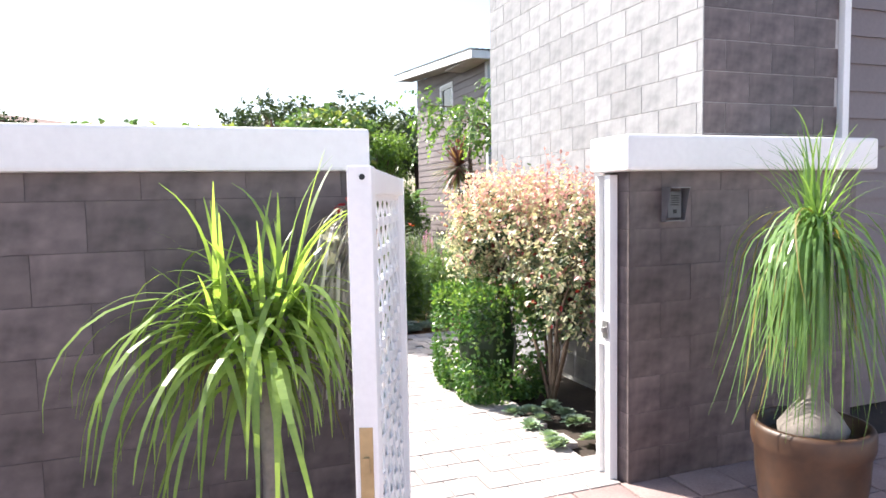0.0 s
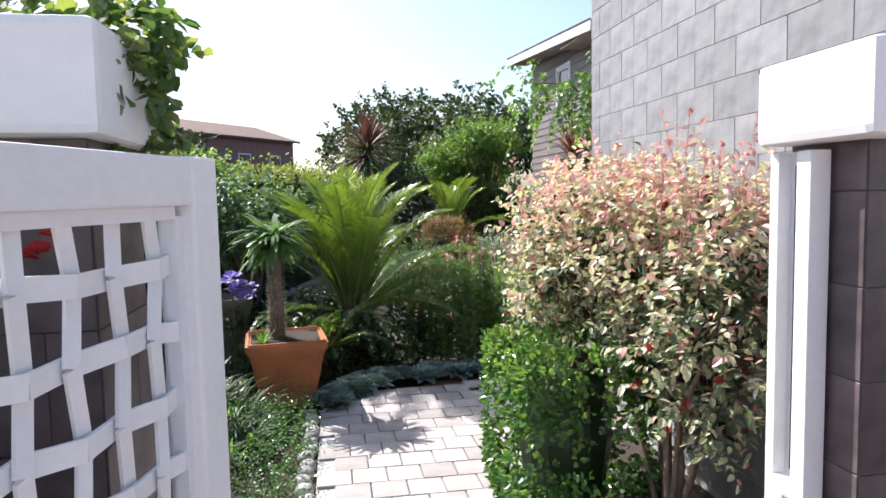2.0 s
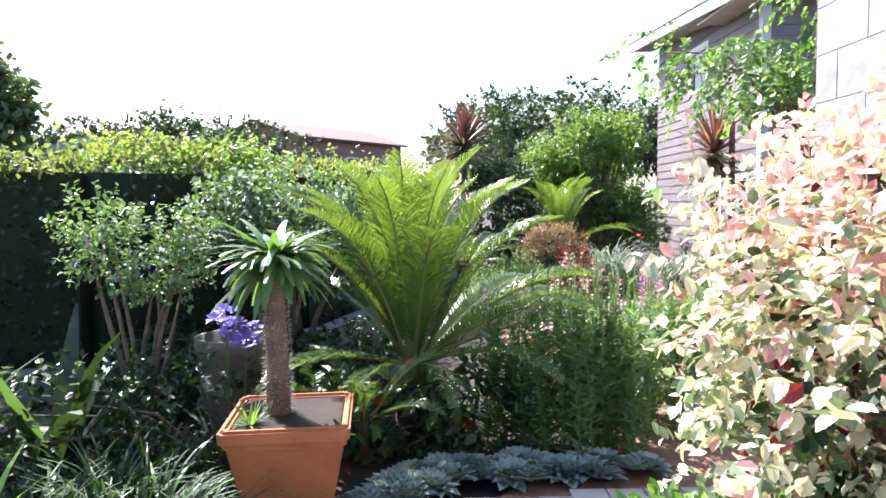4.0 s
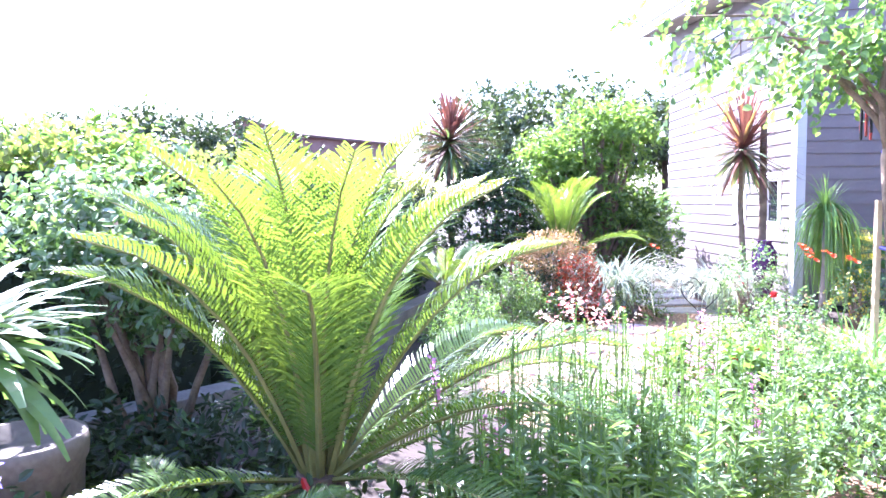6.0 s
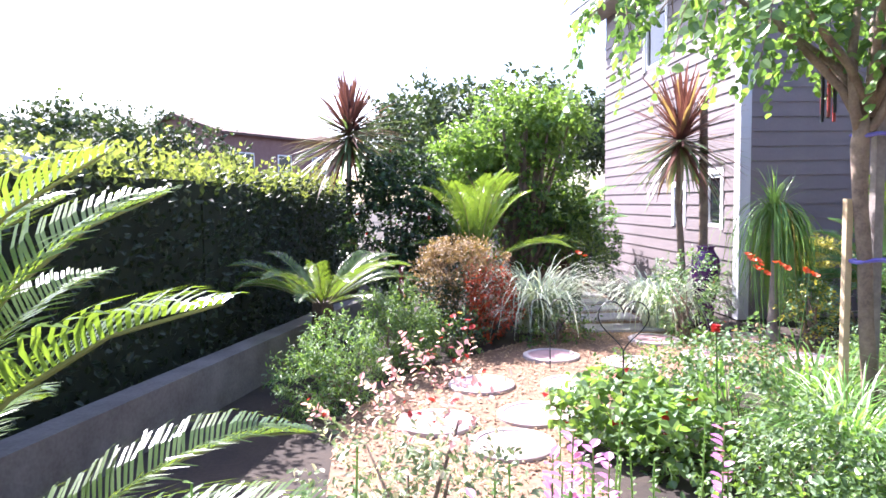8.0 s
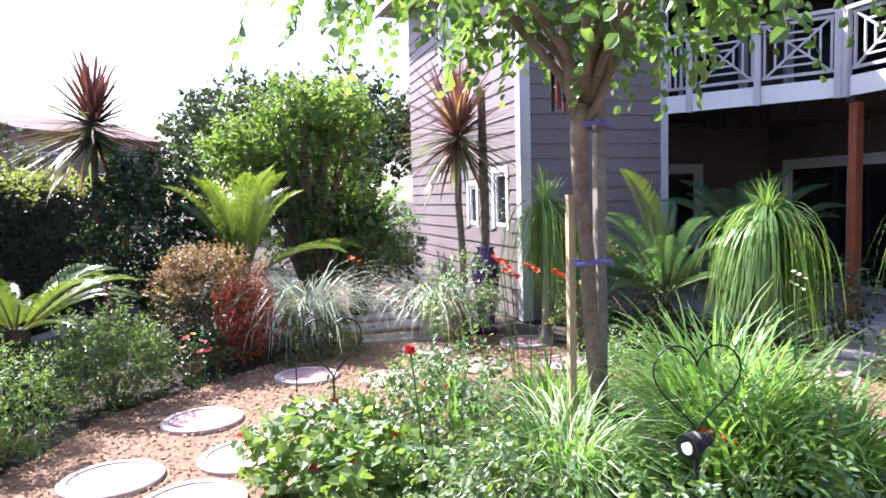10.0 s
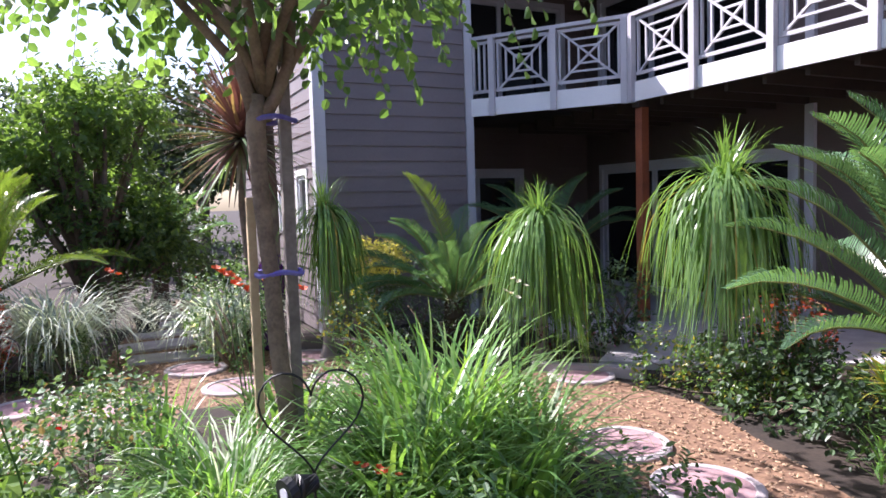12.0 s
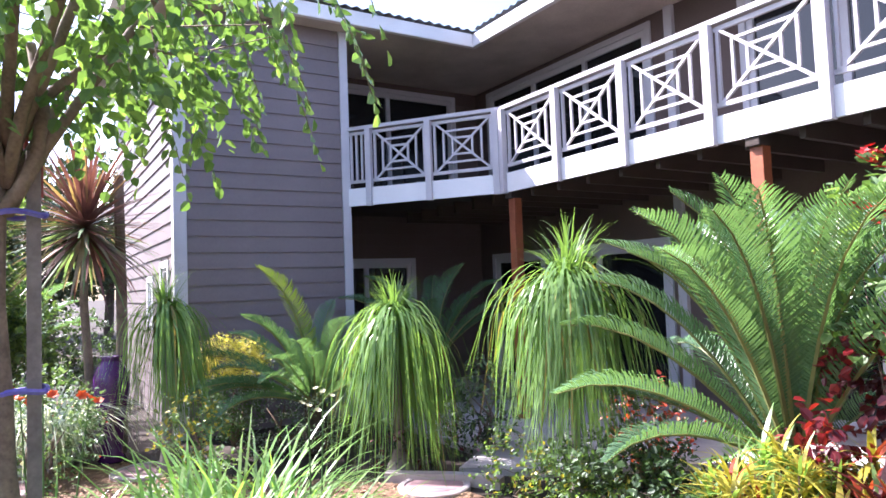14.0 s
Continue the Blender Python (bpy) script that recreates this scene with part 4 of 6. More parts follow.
tube(g, [(-0.12, -0.03, -1.85), (-0.1, -0.03, -0.9), (-0.05, 0.07, -0.1), (0.02, 0.06, 0.07)], [0.018, 0.016, 0.012, 0.01], 6)
part(ob, "stem", g.mesh("creeper_stem", [M_BARK]))

# ---- beside the entrance path ----
ob = thing("box_bush", 2.19, 4.95, 0.0, "clipped dense green box bush by the path", "shrub")
g = Geo()
n = 7000
w = sphere_ways(n)
q = np.sign(w) * np.abs(w) ** 0.55
q = q / np.max(np.abs(q), 1, keepdims=True) ** 0.6
p = q * np.array((0.34, 0.46, 0.43)) * (0.9 + 0.13 * rng.random(n))[:, None] + np.array((0, 0, 0.44))
keep = p[:, 2] > 0.02
p, w = p[keep], w[keep]
# new leaves at random, and more above 0.7 to paint the top sunlit
leaves(g, p, unit(w + rng.normal(scale=0.7, size=w.shape)), unit(w + rng.normal(scale=0.5, size=w.shape)), 0.042 * rng.uniform(0.7, 1.2, len(p)), 0.026, (rng.random(len(p)) < 0.25 + 0.4 * (p[:, 2] > 0.7)).astype(int))
part(ob, "foliage", g.mesh("box_leaves", [G_BOX, G_BOX_NEW_LIT]), kind="stuff")
g = Geo()
stems(g, (0, 0, 0), [(0.2 * math.cos(a), 0.25 * math.sin(a), 0.6) for a in np.arange(0, 6.2, 0.7)], 0.02)
# dark hollow shell standing in for the shade behind the leaves
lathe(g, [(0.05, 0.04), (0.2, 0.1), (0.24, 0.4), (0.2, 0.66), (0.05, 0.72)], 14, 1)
part(ob, "stem", g.mesh("box_stem_and_shade", [M_BARK, G_DARK]))


def variegated(p):
    """Cream and green below, pink tips above. The extra green low down also colours in shade."""
    z = p[:, 2] + rng.normal(0, 0.16, len(p))
    u = rng.random(len(p))
    green = np.where(z < 1.0, 0.74, 0.36)
    return np.where((z > 1.45) & (u < 0.42), 2, np.where(u < 0.02, 3, np.where(u < 0.08, 2, np.where(u < 0.08 + green * 0.87, 1, 0))))


V_MATS = [G_CREAM, G_CREAM_GREEN, G_PINK, G_REDLEAF]
snow = shrub("snow_bush", 2.45, 4.35, "tall variegated shrub with cream leaves and pink tips",
      [((0.1, -0.1, 1.24), (0.3, 0.5, 0.36)), ((-0.02, 0.75, 1.27), (0.38, 0.6, 0.34)), ((0.12, -0.2, 0.92), (0.24, 0.3, 0.3)), ((0.16, 0.35, 0.88), (0.2, 0.35, 0.36)), ((0.05, 0.3, 1.5), (0.25, 0.7, 0.13))], 1250, 10, (0.042, 0.025), V_MATS, (1,), pick=variegated, twig=0.19, n_stems=14, uneven=0.6, fill=0.6)
shrub("snow_bush", 2.55, 5.3, "tall variegated shrub with cream leaves and pink tips",
      [((-0.02, 0.0, 1.2), (0.38, 0.42, 0.4)), ((-0.05, 0.15, 1.0), (0.34, 0.36, 0.34)), ((0, 0.1, 1.5), (0.28, 0.36, 0.2))], 740, 10, (0.042, 0.025), V_MATS, (1,), pick=variegated, twig=0.18, n_stems=10, uneven=0.5, fill=0.6)
# dark leaves inside the lobes, so the gaps read as shade
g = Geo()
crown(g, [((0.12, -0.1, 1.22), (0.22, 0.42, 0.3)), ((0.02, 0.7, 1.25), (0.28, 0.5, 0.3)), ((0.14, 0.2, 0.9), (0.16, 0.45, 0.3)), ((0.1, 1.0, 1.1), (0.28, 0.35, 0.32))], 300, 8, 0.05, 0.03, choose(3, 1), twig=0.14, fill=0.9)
part(snow, "inner_foliage", g.mesh("snow_inner_shade", [G_DARK, G_MAROON]), label="dark inner leaves that colour in shade between the outer ones", kind="stuff")
# pink shoots on top
g = Geo()
for i in range(46):
    x, y = rng.uniform(-0.25, 0.25), rng.uniform(-0.95, 0.85)
    h = rng.uniform(0.35, 0.62)
    lean = rng.normal(0, 0.08, 2)
    tube(g, [(x, y, 0), (x + lean[0], y + lean[1], h)], [0.002, 0.0012], 4, 0)
    t = np.linspace(0.55, 1, 9)
    pp = np.stack([x + lean[0] * t, y + lean[1] * t, h * t], 1)
    leaves(g, pp, unit(rng.normal(size=(9, 3)) + np.array((0, 0, 0.3))), unit(rng.normal(size=(9, 3))), 0.03, 0.017, 0)
part(snow, "new_shoots", g.mesh("shoots", [G_PINK, G_REDLEAF]), Matrix.Translation((0, 0.5, 1.3)), "slender pink new shoots", "stuff")

SUCC = rosette_mesh("mint_rosette", 34, 0.085, 0.045, G_SUCC)
first = None
for i in range(16):
    x, y = rng.uniform(2.05, 2.45), rng.uniform(3.55, 4.35)
    m = pose(x, y, 0.0, rng.normal(0, 8), rng.normal(0, 8), rng.uniform(0, 360))
    if first is None:
        first = thing("succulent", x, y, 0.0, "pale mint-green succulent rosette at the path edge", "succulent", "mint succulents")
        part(first, "rosette", SUCC)
    else:
        copy_thing(first, m)
AGA = rosette_mesh("blue_rosette", 44, 0.15, 0.075, G_AGAVE)
first = None
line = [(0.98, 6.75), (1.15, 7.05), (1.4, 7.25), (1.9, 7.33), (2.6, 7.38)]
for i in range(64):
    t = rng.uniform(0, 3.999)
    k = int(t)
    x = line[k][0] + (line[k + 1][0] - line[k][0]) * (t - k) + rng.normal(0, 0.03)
    y = line[k][1] + (line[k + 1][1] - line[k][1]) * (t - k) + rng.uniform(0.0, 0.3)
    m = pose(x, y, rng.uniform(0, 0.02), rng.normal(0, 10), rng.normal(0, 10), rng.uniform(0, 360))
    if first is None:
        first = thing("echeveria", x, y, 0.0, "grey-blue succulent rosette edging the pavers", "succulent", "rosette edging")
        part(first, "rosette", AGA)
    else:
        copy_thing(first, m)


def terracotta_pot():
    ob = thing("terracotta_pot", 0.66, 7.1, 0.0, "square tapered terracotta pot of soil", "pot")
    ob.rotation_euler = (0, 0, radians(6))

    def ring(h, z):
        return [(-h, -h, z), (h, -h, z), (h, h, z), (-h, h, z)]
    bm = bmesh.new()
    prof = [(0.19, 0.0), (0.275, 0.44), (0.3, 0.45), (0.305, 0.53), (0.265, 0.53), (0.25, 0.45)]
    rings = [[bm.verts.new(v) for v in ring(h, z)] for h, z in prof]
    bm.faces.new(rings[0][::-1])
    for a, b in zip(rings, rings[1:]):
        for i in range(4):
            bm.faces.new((a[i], a[(i + 1) % 4], b[(i + 1) % 4], b[i]))
    bm.faces.new(rings[-1])
    bmesh.ops.bevel(bm, geom=bm.edges[:], offset=0.014, segments=2, affect="EDGES")
    me = bpy.data.meshes.new("terracotta_pot_body")
    bm.to_mesh(me)
    bm.free()
    me.materials.append(M_TERRACOTTA)
    part(ob, "body", me)
    g = Geo()
    box(g, -0.26, -0.26, 0.44, 0.26, 0.26, 0.515, 0, 0.02)
    part(ob, "potting_soil", g.mesh("pot_soil", [M_SOIL]))
    ob2 = thing("pachypodium", 0.6, 7.1, 0.5, "spiny grey-trunked succulent palm in the terracotta pot", "succulent tree")
    g = Geo()
    tube(g, [(0, 0, 0), (0.0, 0, 0.2), (-0.005, 0, 0.5), (0, 0, 0.76), (0, 0, 0.84)], [0.06, 0.058, 0.053, 0.047, 0.04], 12, 0, 0.03)
    part(ob2, "trunk", g.mesh("pachypodium_trunk", [M_BARK], True))
    g = Geo()
    n = 1000
    a, z = rng.uniform(0, 6.28, n), rng.uniform(0.02, 0.78, n)
    rad = 0.06 - 0.016 * z
    p = np.stack([np.cos(a) * rad, np.sin(a) * rad, z], 1)
    leaves(g, p, np.stack([np.cos(a), np.sin(a), rng.normal(0.2, 0.3, n)], 1), np.tile((0, 0, 1.0), (n, 1)), 0.03, 0.0055, 0, False)
    part(ob2, "spines", g.mesh("pachypodium_spines", [M_ROOTS]), kind="stuff")
    g = Geo()
    n = 150
    e = rng.uniform(-0.55, 0.8, n)
    blades(g, np.tile((0, 0, 0.8), (n, 1)) + rng.normal(scale=0.02, size=(n, 3)), rng.uniform(0, 6.28, n), e, 0.37 * rng.uniform(0.7, 1.08, n), 0.052, rng.uniform(0.4, 1.2, n), 0, 7, 1.3, 0.75)
    part(ob2, "foliage", g.mesh("pachypodium_leaves", [G_THICK]), kind="stuff")
    ob3 = strap_clump("spiky_seedling", 0.5, 6.93, "small spiky green plant in the pot", 40, 0.03, 0.13, 0.012, [G_BRIGHT], (1,), (0.2, 1.4), (0.0, 0.5), base_z=0.51)


terracotta_pot()

# ---- west bed ----
cycad(1.22, 8.3, 0.5, "large bright yellow-green cycad in the bed", 26, 1.48, (0.95, 1.42), "light", seed=1,
      low=((-0.5, 0.5, 1.35), (-0.15, 0.62, 1.4), (0.3, 0.45, 1.35), (0.05, 0.3, 1.3), (-0.75, 0.22, 1.2), (0.7, 0.5, 1.4), (-2.5, 0.15, 1.1), (-2.0, 0.05, 0.9), (1.6, 0.5, 1.4), (2.4, 0.55, 1.3), (-1.25, 0.1, 0.9)))
shrub("lilac_shrub", -0.62, 8.25, "small pale-leaved tree with lilac flowers", [((0.02, 0, 1.24), (0.36, 0.32, 0.2)), ((0.22, -0.1, 1.1), (0.22, 0.22, 0.14)), ((-0.32, 0.1, 1.44), (0.2, 0.2, 0.16)), ((0.3, 0.1, 1.42), (0.14, 0.14, 0.1))], 330, 8, (0.045, 0.026), [G_PALE, G_MID, P_PURPLE], (6, 4, 0.12), "small tree", n_stems=9, stem_r=0.022)
shrub("glossy_shrub", 0.18, 9.15, "glossy pale green shrub on several brown trunks", [((0, 0, 1.45), (0.52, 0.42, 0.34)), ((0.32, -0.1, 1.25), (0.32, 0.3, 0.32)), ((-0.35, 0, 1.5), (0.34, 0.32, 0.26)), ((-0.2, -0.1, 1.15), (0.3, 0.3, 0.2))], 760, 8, (0.06, 0.034), [G_PALE, G_MID, G_SILVER], (5, 4, 2), stem_r=0.035, n_stems=12)
shrub("golden_shrub", -0.98, 6.4, "weeping golden-green shrub in the sun", [((0, 0, 1.22), (0.33, 0.33, 0.36)), ((0.05, 0, 0.95), (0.3, 0.3, 0.26))], 300, 9, (0.045, 0.028), [G_LIME, G_BRIGHT], (2, 3), droop=0.6)
ob = strap_clump("agapanthus", 0.2, 7.54, "agapanthus with violet flower heads", 60, 0.15, 0.5, 0.025, [G_MID, G_DARK], (1, 1), (0.6, 1.4), (0.8, 1.8))
g = Geo()
tube(g, [(0, 0, 0), (0.01, -0.02, 0.5), (0.02, -0.06, 0.9)], [0.007, 0.006, 0.005], 5)
tube(g, [(0.05, 0, 0), (0.1, -0.02, 0.5), (0.13, -0.06, 0.82)], [0.007, 0.006, 0.005], 5)
part(ob, "stem", g.mesh("agapanthus_stem", [G_MID]))
flower_heads(ob, "bloom", [tuple(np.array(c) + v * 0.075) for c in ((0.02, -0.06, 0.92), (0.13, -0.06, 0.84)) for v in sphere_ways(26)], 0.042, P_PURPLE, 5, "violet blooms")
for x, y, n, L in ((0.02, 6.75, 210, 0.46), (0.32, 6.5, 180, 0.42), (-0.25, 7.05, 170, 0.46), (-0.1, 6.25, 190, 0.42), (0.4, 6.0, 120, 0.32), (-0.4, 6.6, 170, 0.46), (0.12, 5.75, 140, 0.36), (-0.15, 7.35, 130, 0.42)):
    strap_clump("liriope", x, y, "arching tuft of glossy green straps", n, 0.24, L, 0.02, [G_LILYTURF_SHADED, G_DARK, G_STRAP], (4, 3, 0.7), group="liriope tufts")
for x, y, L in ((-1.2, 7.2, 1.0), (-0.75, 7.5, 0.95)):
    strap_clump("strelitzia", x, y, "large dark paddle-leaved plant under the hedge", 16, 0.1, L, 0.14, [G_DARK, G_MID], (3, 1), (0.7, 1.45), (0.5, 1.3), group="strelitzias")
strap_clump("bird_of_paradise", -0.42, 6.15, "broad bright green strap-leaved plant", 34, 0.1, 0.72, 0.075, [G_BRIGHT, G_STRAP], (1, 1), (0.6, 1.4), (0.6, 1.5))
cycad(-0.55, 5.55, 0.12, "small sprawling green cycad by the wall", 16, 0.85, (0.3, 1.1), "light", seed=9)
strap_clump("bromeliad", 0.62, 6.42, "green bromeliad rosette with red heart", 26, 0.04, 0.22, 0.05, [G_SUCC, G_BRIGHT], (2, 1), (0.3, 1.3), (0.2, 0.7), category="bromeliad")
strap_clump("aloe", 0.3, 6.15, "grey-green aloe by the path", 16, 0.04, 0.3, 0.05, [G_PALE], (1,), (0.5, 1.4), (0.1, 0.5), category="aloe")
for x, y in ((0.62, 5.4), (0.75, 5.05), (0.6, 4.7), (0.7, 5.75), (0.74, 6.2), (0.72, 6.62), (0.5, 6.3)):
    shrub("low_mound", x, y, "low bright green cushion plant at the path edge", [((0, 0, 0.08), (0.12, 0.12, 0.09))], 110, 6, (0.02, 0.013), [G_MID, G_BOX], (1, 1), "plant", group="cushion plants", n_stems=3, stem_r=0.006)
first = None
for i in range(15):
    x, y = 0.86 + rng.uniform(-0.03, 0.02), 5.0 + i * 0.12
    if first is None:
        first = thing("edging_stone", x, y, 0.0, "pale rounded stone along the path edge", "stone", "path edging stones")
        g = Geo()
        lathe(g, [(0.03, -0.02), (0.05, 0.0), (0.055, 0.025), (0.042, 0.048), (0.012, 0.056)], 10)
        part(first, "pebble", g.mesh("edging_pebble", [M_FLAG], True))
    else:
        copy_thing(first, pose(x, y, rng.uniform(-0.012, 0.0), rng.normal(0, 12), rng.normal(0, 12), rng.uniform(0, 360)))
# dark-leaved clumps added to fill in the shade before the wall
for x, y in ((0.05, 8.75), (0.75, 9.05), (-0.7, 8.9)):
    shrub("fern_bed", x, y, "undergrowth coloured dark for the shade along the retaining wall", [((0, 0, 0.28), (0.4, 0.3, 0.28)), ((0.3, -0.1, 0.25), (0.3, 0.25, 0.25))], 260, 7, (0.07, 0.03), [G_DARK, G_MID], (5, 1), "undergrowth", group="shade undergrowth", n_stems=4, stem_r=0.008)
ob = thing("round_planter", 0.03, 8.2, 0.0, "wide grey-brown round planter in the shade", "planter")
g = Geo()
lathe(g, [(0.16, 0), (0.18, 0.02), (0.22, 0.3), (0.235, 0.58), (0.25, 0.6), (0.255, 0.66), (0.25, 0.7), (0.225, 0.7), (0.215, 0.62)], 28)
part(ob, "body", g.mesh("round_planter_body", [M_PLANTER], True))
shrub("dark_fern_bed", -0.1, 7.9, "dark leafy undergrowth under the shrubs", [((0, 0, 0.3), (0.5, 0.45, 0.3)), ((-0.8, -0.2, 0.3), (0.6, 0.5, 0.3)), ((-0.9, -1.1, 0.25), (0.45, 0.5, 0.25))], 380, 7, (0.07, 0.04), [G_DARK, G_MID], (4, 1), "undergrowth")
shrub("flamingo_plant", 1.05, 7.95, "low leafy plants with red spathes below the cycad", [((0, 0, 0.2), (0.45, 0.3, 0.24)), ((0.55, 0.0, 0.2), (0.4, 0.3, 0.25)), ((-0.35, -0.2, 0.22), (0.3, 0.25, 0.25))], 300, 6, (0.09, 0.045), [G_DARK, G_MID, P_RED], (4, 3, 0.22), "plant", n_stems=4, stem_r=0.008)
cycad(0.95, 7.72, 0.3, "small dark palm with drooping fronds under the cycad", 9, 0.62, (0.05, 0.9), "light", seed=21, radius=0.03)

# obedient plants and salvias
def spires(name, x, y, label, lobes, n, h, flower=None, share=0.4):
    ob = thing(name, x, y, 0.0, label, "flowers")
    g = Geo()
    for i in range(n):
        c, r_ = lobes[i % len(lobes)]
        a, q = rng.uniform(0, 6.28), math.sqrt(rng.random())
        px, py = c[0] + r_[0] * q * math.cos(a), c[1] + r_[1] * q * math.sin(a)
        hh = h * rng.uniform(0.75, 1.1)
        lean = rng.normal(0, 0.06, 2)
        tube(g, [(px, py, 0), (px + lean[0], py + lean[1], hh)], [0.003, 0.002], 4, 1)
        m = 52
        t = rng.uniform(0.05, 0.76, m)
        pp = np.stack([px + lean[0] * t, py + lean[1] * t, hh * t], 1)
        az = rng.uniform(0, 6.28, m)
        leaves(g, pp, np.stack([np.cos(az), np.sin(az), rng.uniform(0.2, 0.9, m)], 1), np.tile((0, 0, 1.0), (m, 1)), rng.uniform(0.05, 0.1, m), 0.021, rng.choice(2, m, p=(0.6, 0.4)))
        m = 26
        t = np.linspace(0.74, 1.0, m)
        pp = np.stack([px + lean[0] * t, py + lean[1] * t, hh * t], 1)
        az = rng.uniform(0, 6.28, m)
        lilac = flower is not None and rng.random() < share
        leaves(g, pp, np.stack([np.cos(az), np.sin(az), np.full(m, 0.5)], 1), np.tile((0, 0, 1.0), (m, 1)), 0.03 if lilac else 0.014, 0.022 if lilac else 0.01, 2 if lilac else 1)
    part(ob, "foliage", g.mesh(name + "_spires", [G_PALE, G_BRIGHT, flower or P_PINK]), kind="stuff")
    return ob


spires("obedient_plant", 2.3, 7.9, "tall leafy green flower stems in bud", [((0, 0), (0.42, 0.34))], 100, 1.14, P_PINK, 0.04)
spires("obedient_plant", 2.92, 8.38, "lilac flower spires among green stems", [((0, 0), (0.3, 0.3))], 52, 1.06, P_PINK, 0.25)
spires("obedient_plant", 1.9, 8.05, "dense green flower stems in bud", [((0, 0), (0.25, 0.25))], 30, 0.95, P_PINK, 0.03)
shrub("snow_bush", 2.64, 9.68, "young variegated shrub with pink new leaves", [((0, 0, 0.68), (0.2, 0.2, 0.34)), ((-0.25, 0.1, 0.5), (0.26, 0.26, 0.26)), ((0.05, -0.05, 0.35), (0.3, 0.28, 0.26))], 230, 9, (0.034, 0.019), V_MATS, (1,), twig=0.15,
      pick=lambda p: np.where(p[:, 2] > 0.72, rng.choice((0, 2, 3), len(p), p=(0.35, 0.58, 0.07)), rng.choice((0, 1), len(p), p=(0.2, 0.8))))
shrub("sweet_pea_bush", 2.05, 12.5, "loose feathery fresh green shrub beside the path", [((0, 0.1, 0.32), (0.27, 0.3, 0.3)), ((-0.2, -0.3, 0.25), (0.24, 0.26, 0.24))], 620, 9, (0.04, 0.012), [G_MID, G_PALE, G_BRIGHT], (3, 2, 2))
shrub("snapdragon", 2.5, 13.5, "green flowering bush with dark red spikes", [((0, 0, 0.38), (0.32, 0.34, 0.36)), ((0.15, 0.3, 0.3), (0.26, 0.26, 0.26))], 640, 9, (0.042, 0.014), [G_MID, G_BRIGHT, G_PALE], (4, 3, 1))
shrub("geum", 3.05, 14.05, "low plant with scarlet flowers", [((0, 0, 0.22), (0.3, 0.28, 0.22))], 150, 7, (0.04, 0.025), [G_DARK, G_MID], (3, 2), "flowers")
ob = thing("geum_flowers", 3.13, 13.72, 0.0, "scarlet and yellow blooms on thin stems", "flowers")
g = Geo()
spots = [(0, 0, 0.5), (0.08, 0.02, 0.42), (-0.06, 0.05, 0.46), (0.12, -0.04, 0.36), (0.05, 0.05, 0.33), (-0.1, 0, 0.38)]
for q in spots:
    tube(g, [(q[0] * 0.4, q[1] * 0.4, 0), q], [0.004, 0.003], 4)
part(ob, "stem", g.mesh("geum_stems", [G_MID]))
flower_heads(ob, "bloom", spots[1:], 0.04, P_RED, 7, "scarlet blooms")
flower_heads(ob, "yellow_bloom", spots[:1], 0.03, P_YELLOW, 7, "yellow bloom")
ob = thing("snapdragon_spike", 2.55, 13.4, 0.0, "dark crimson flower spike", "flowers")
g = Geo()
tube(g, [(0, 0, 0), (0, 0, 1.0)], [0.006, 0.003], 5)
part(ob, "stem", g.mesh("spike_stem", [G_MID]))
flower_heads(ob, "bloom", [(rng.normal(0, 0.012), rng.normal(0, 0.012), z) for z in np.linspace(0.76, 1.0, 14)], 0.03, G_MAROON, 5, "crimson blooms")
cycad(1.75, 13.9, 0.62, "low sago cycad in the raised bed", 20, 1.0, (0.2, 0.8), "light", seed=5)
shrub("bronze_bush", 3.25, 14.75, "rounded bronze and scarlet leaved bush", [((0, 0, 0.66), (0.58, 0.52, 0.48)), ((0.12, -0.1, 0.42), (0.5, 0.45, 0.36)), ((-0.1, 0, 0.88), (0.4, 0.38, 0.3))], 2000, 8, (0.031, 0.018), [G_BRONZE, G_SCARLET, G_DARK], (1,), uneven=0.15, twig=0.09,
      pick=lambda p: np.where(p[:, 2] > 0.8 + 0.12 * p[:, 0] + rng.normal(0, 0.08, len(p)), 0, np.where((p[:, 0] > 0.02) & (rng.random(len(p)) < 0.75), 1, np.where(rng.random(len(p)) < 0.3, 0, 2))))
for x, y, n, L in ((4.22, 15.15, 480, 1.45), (5.78, 15.2, 480, 1.25)):
    strap_clump("striped_grass", x, y, "fountain of cream-striped ornamental grass", n, 0.26, L, 0.02, [G_STRIPE, G_SILVER], (4, 1), (1.1, 1.53), (2.0, 3.4), "grass", "striped grasses")
shrub("path_edge_bush", 4.3, 14.55, "low green mound beside the path", [((0, 0, 0.18), (0.4, 0.28, 0.2))], 160, 7, (0.04, 0.02), [G_MID, G_BRIGHT], (1, 1), "plant")
cycad(3.55, 15.9, 0.75, "tall yellow-green cycad behind the bronze bush", 15, 1.4, (1.0, 1.42), "light", seed=3, low=((0.0, 0.35, 1.5), (-0.4, 0.4, 1.3), (-2.6, 0.5, 1.1)))
cycad(5.35, 18.3, 0.7, "dark cycad at the end of the path", 18, 1.4, (0.5, 1.3), "deep", seed=4)


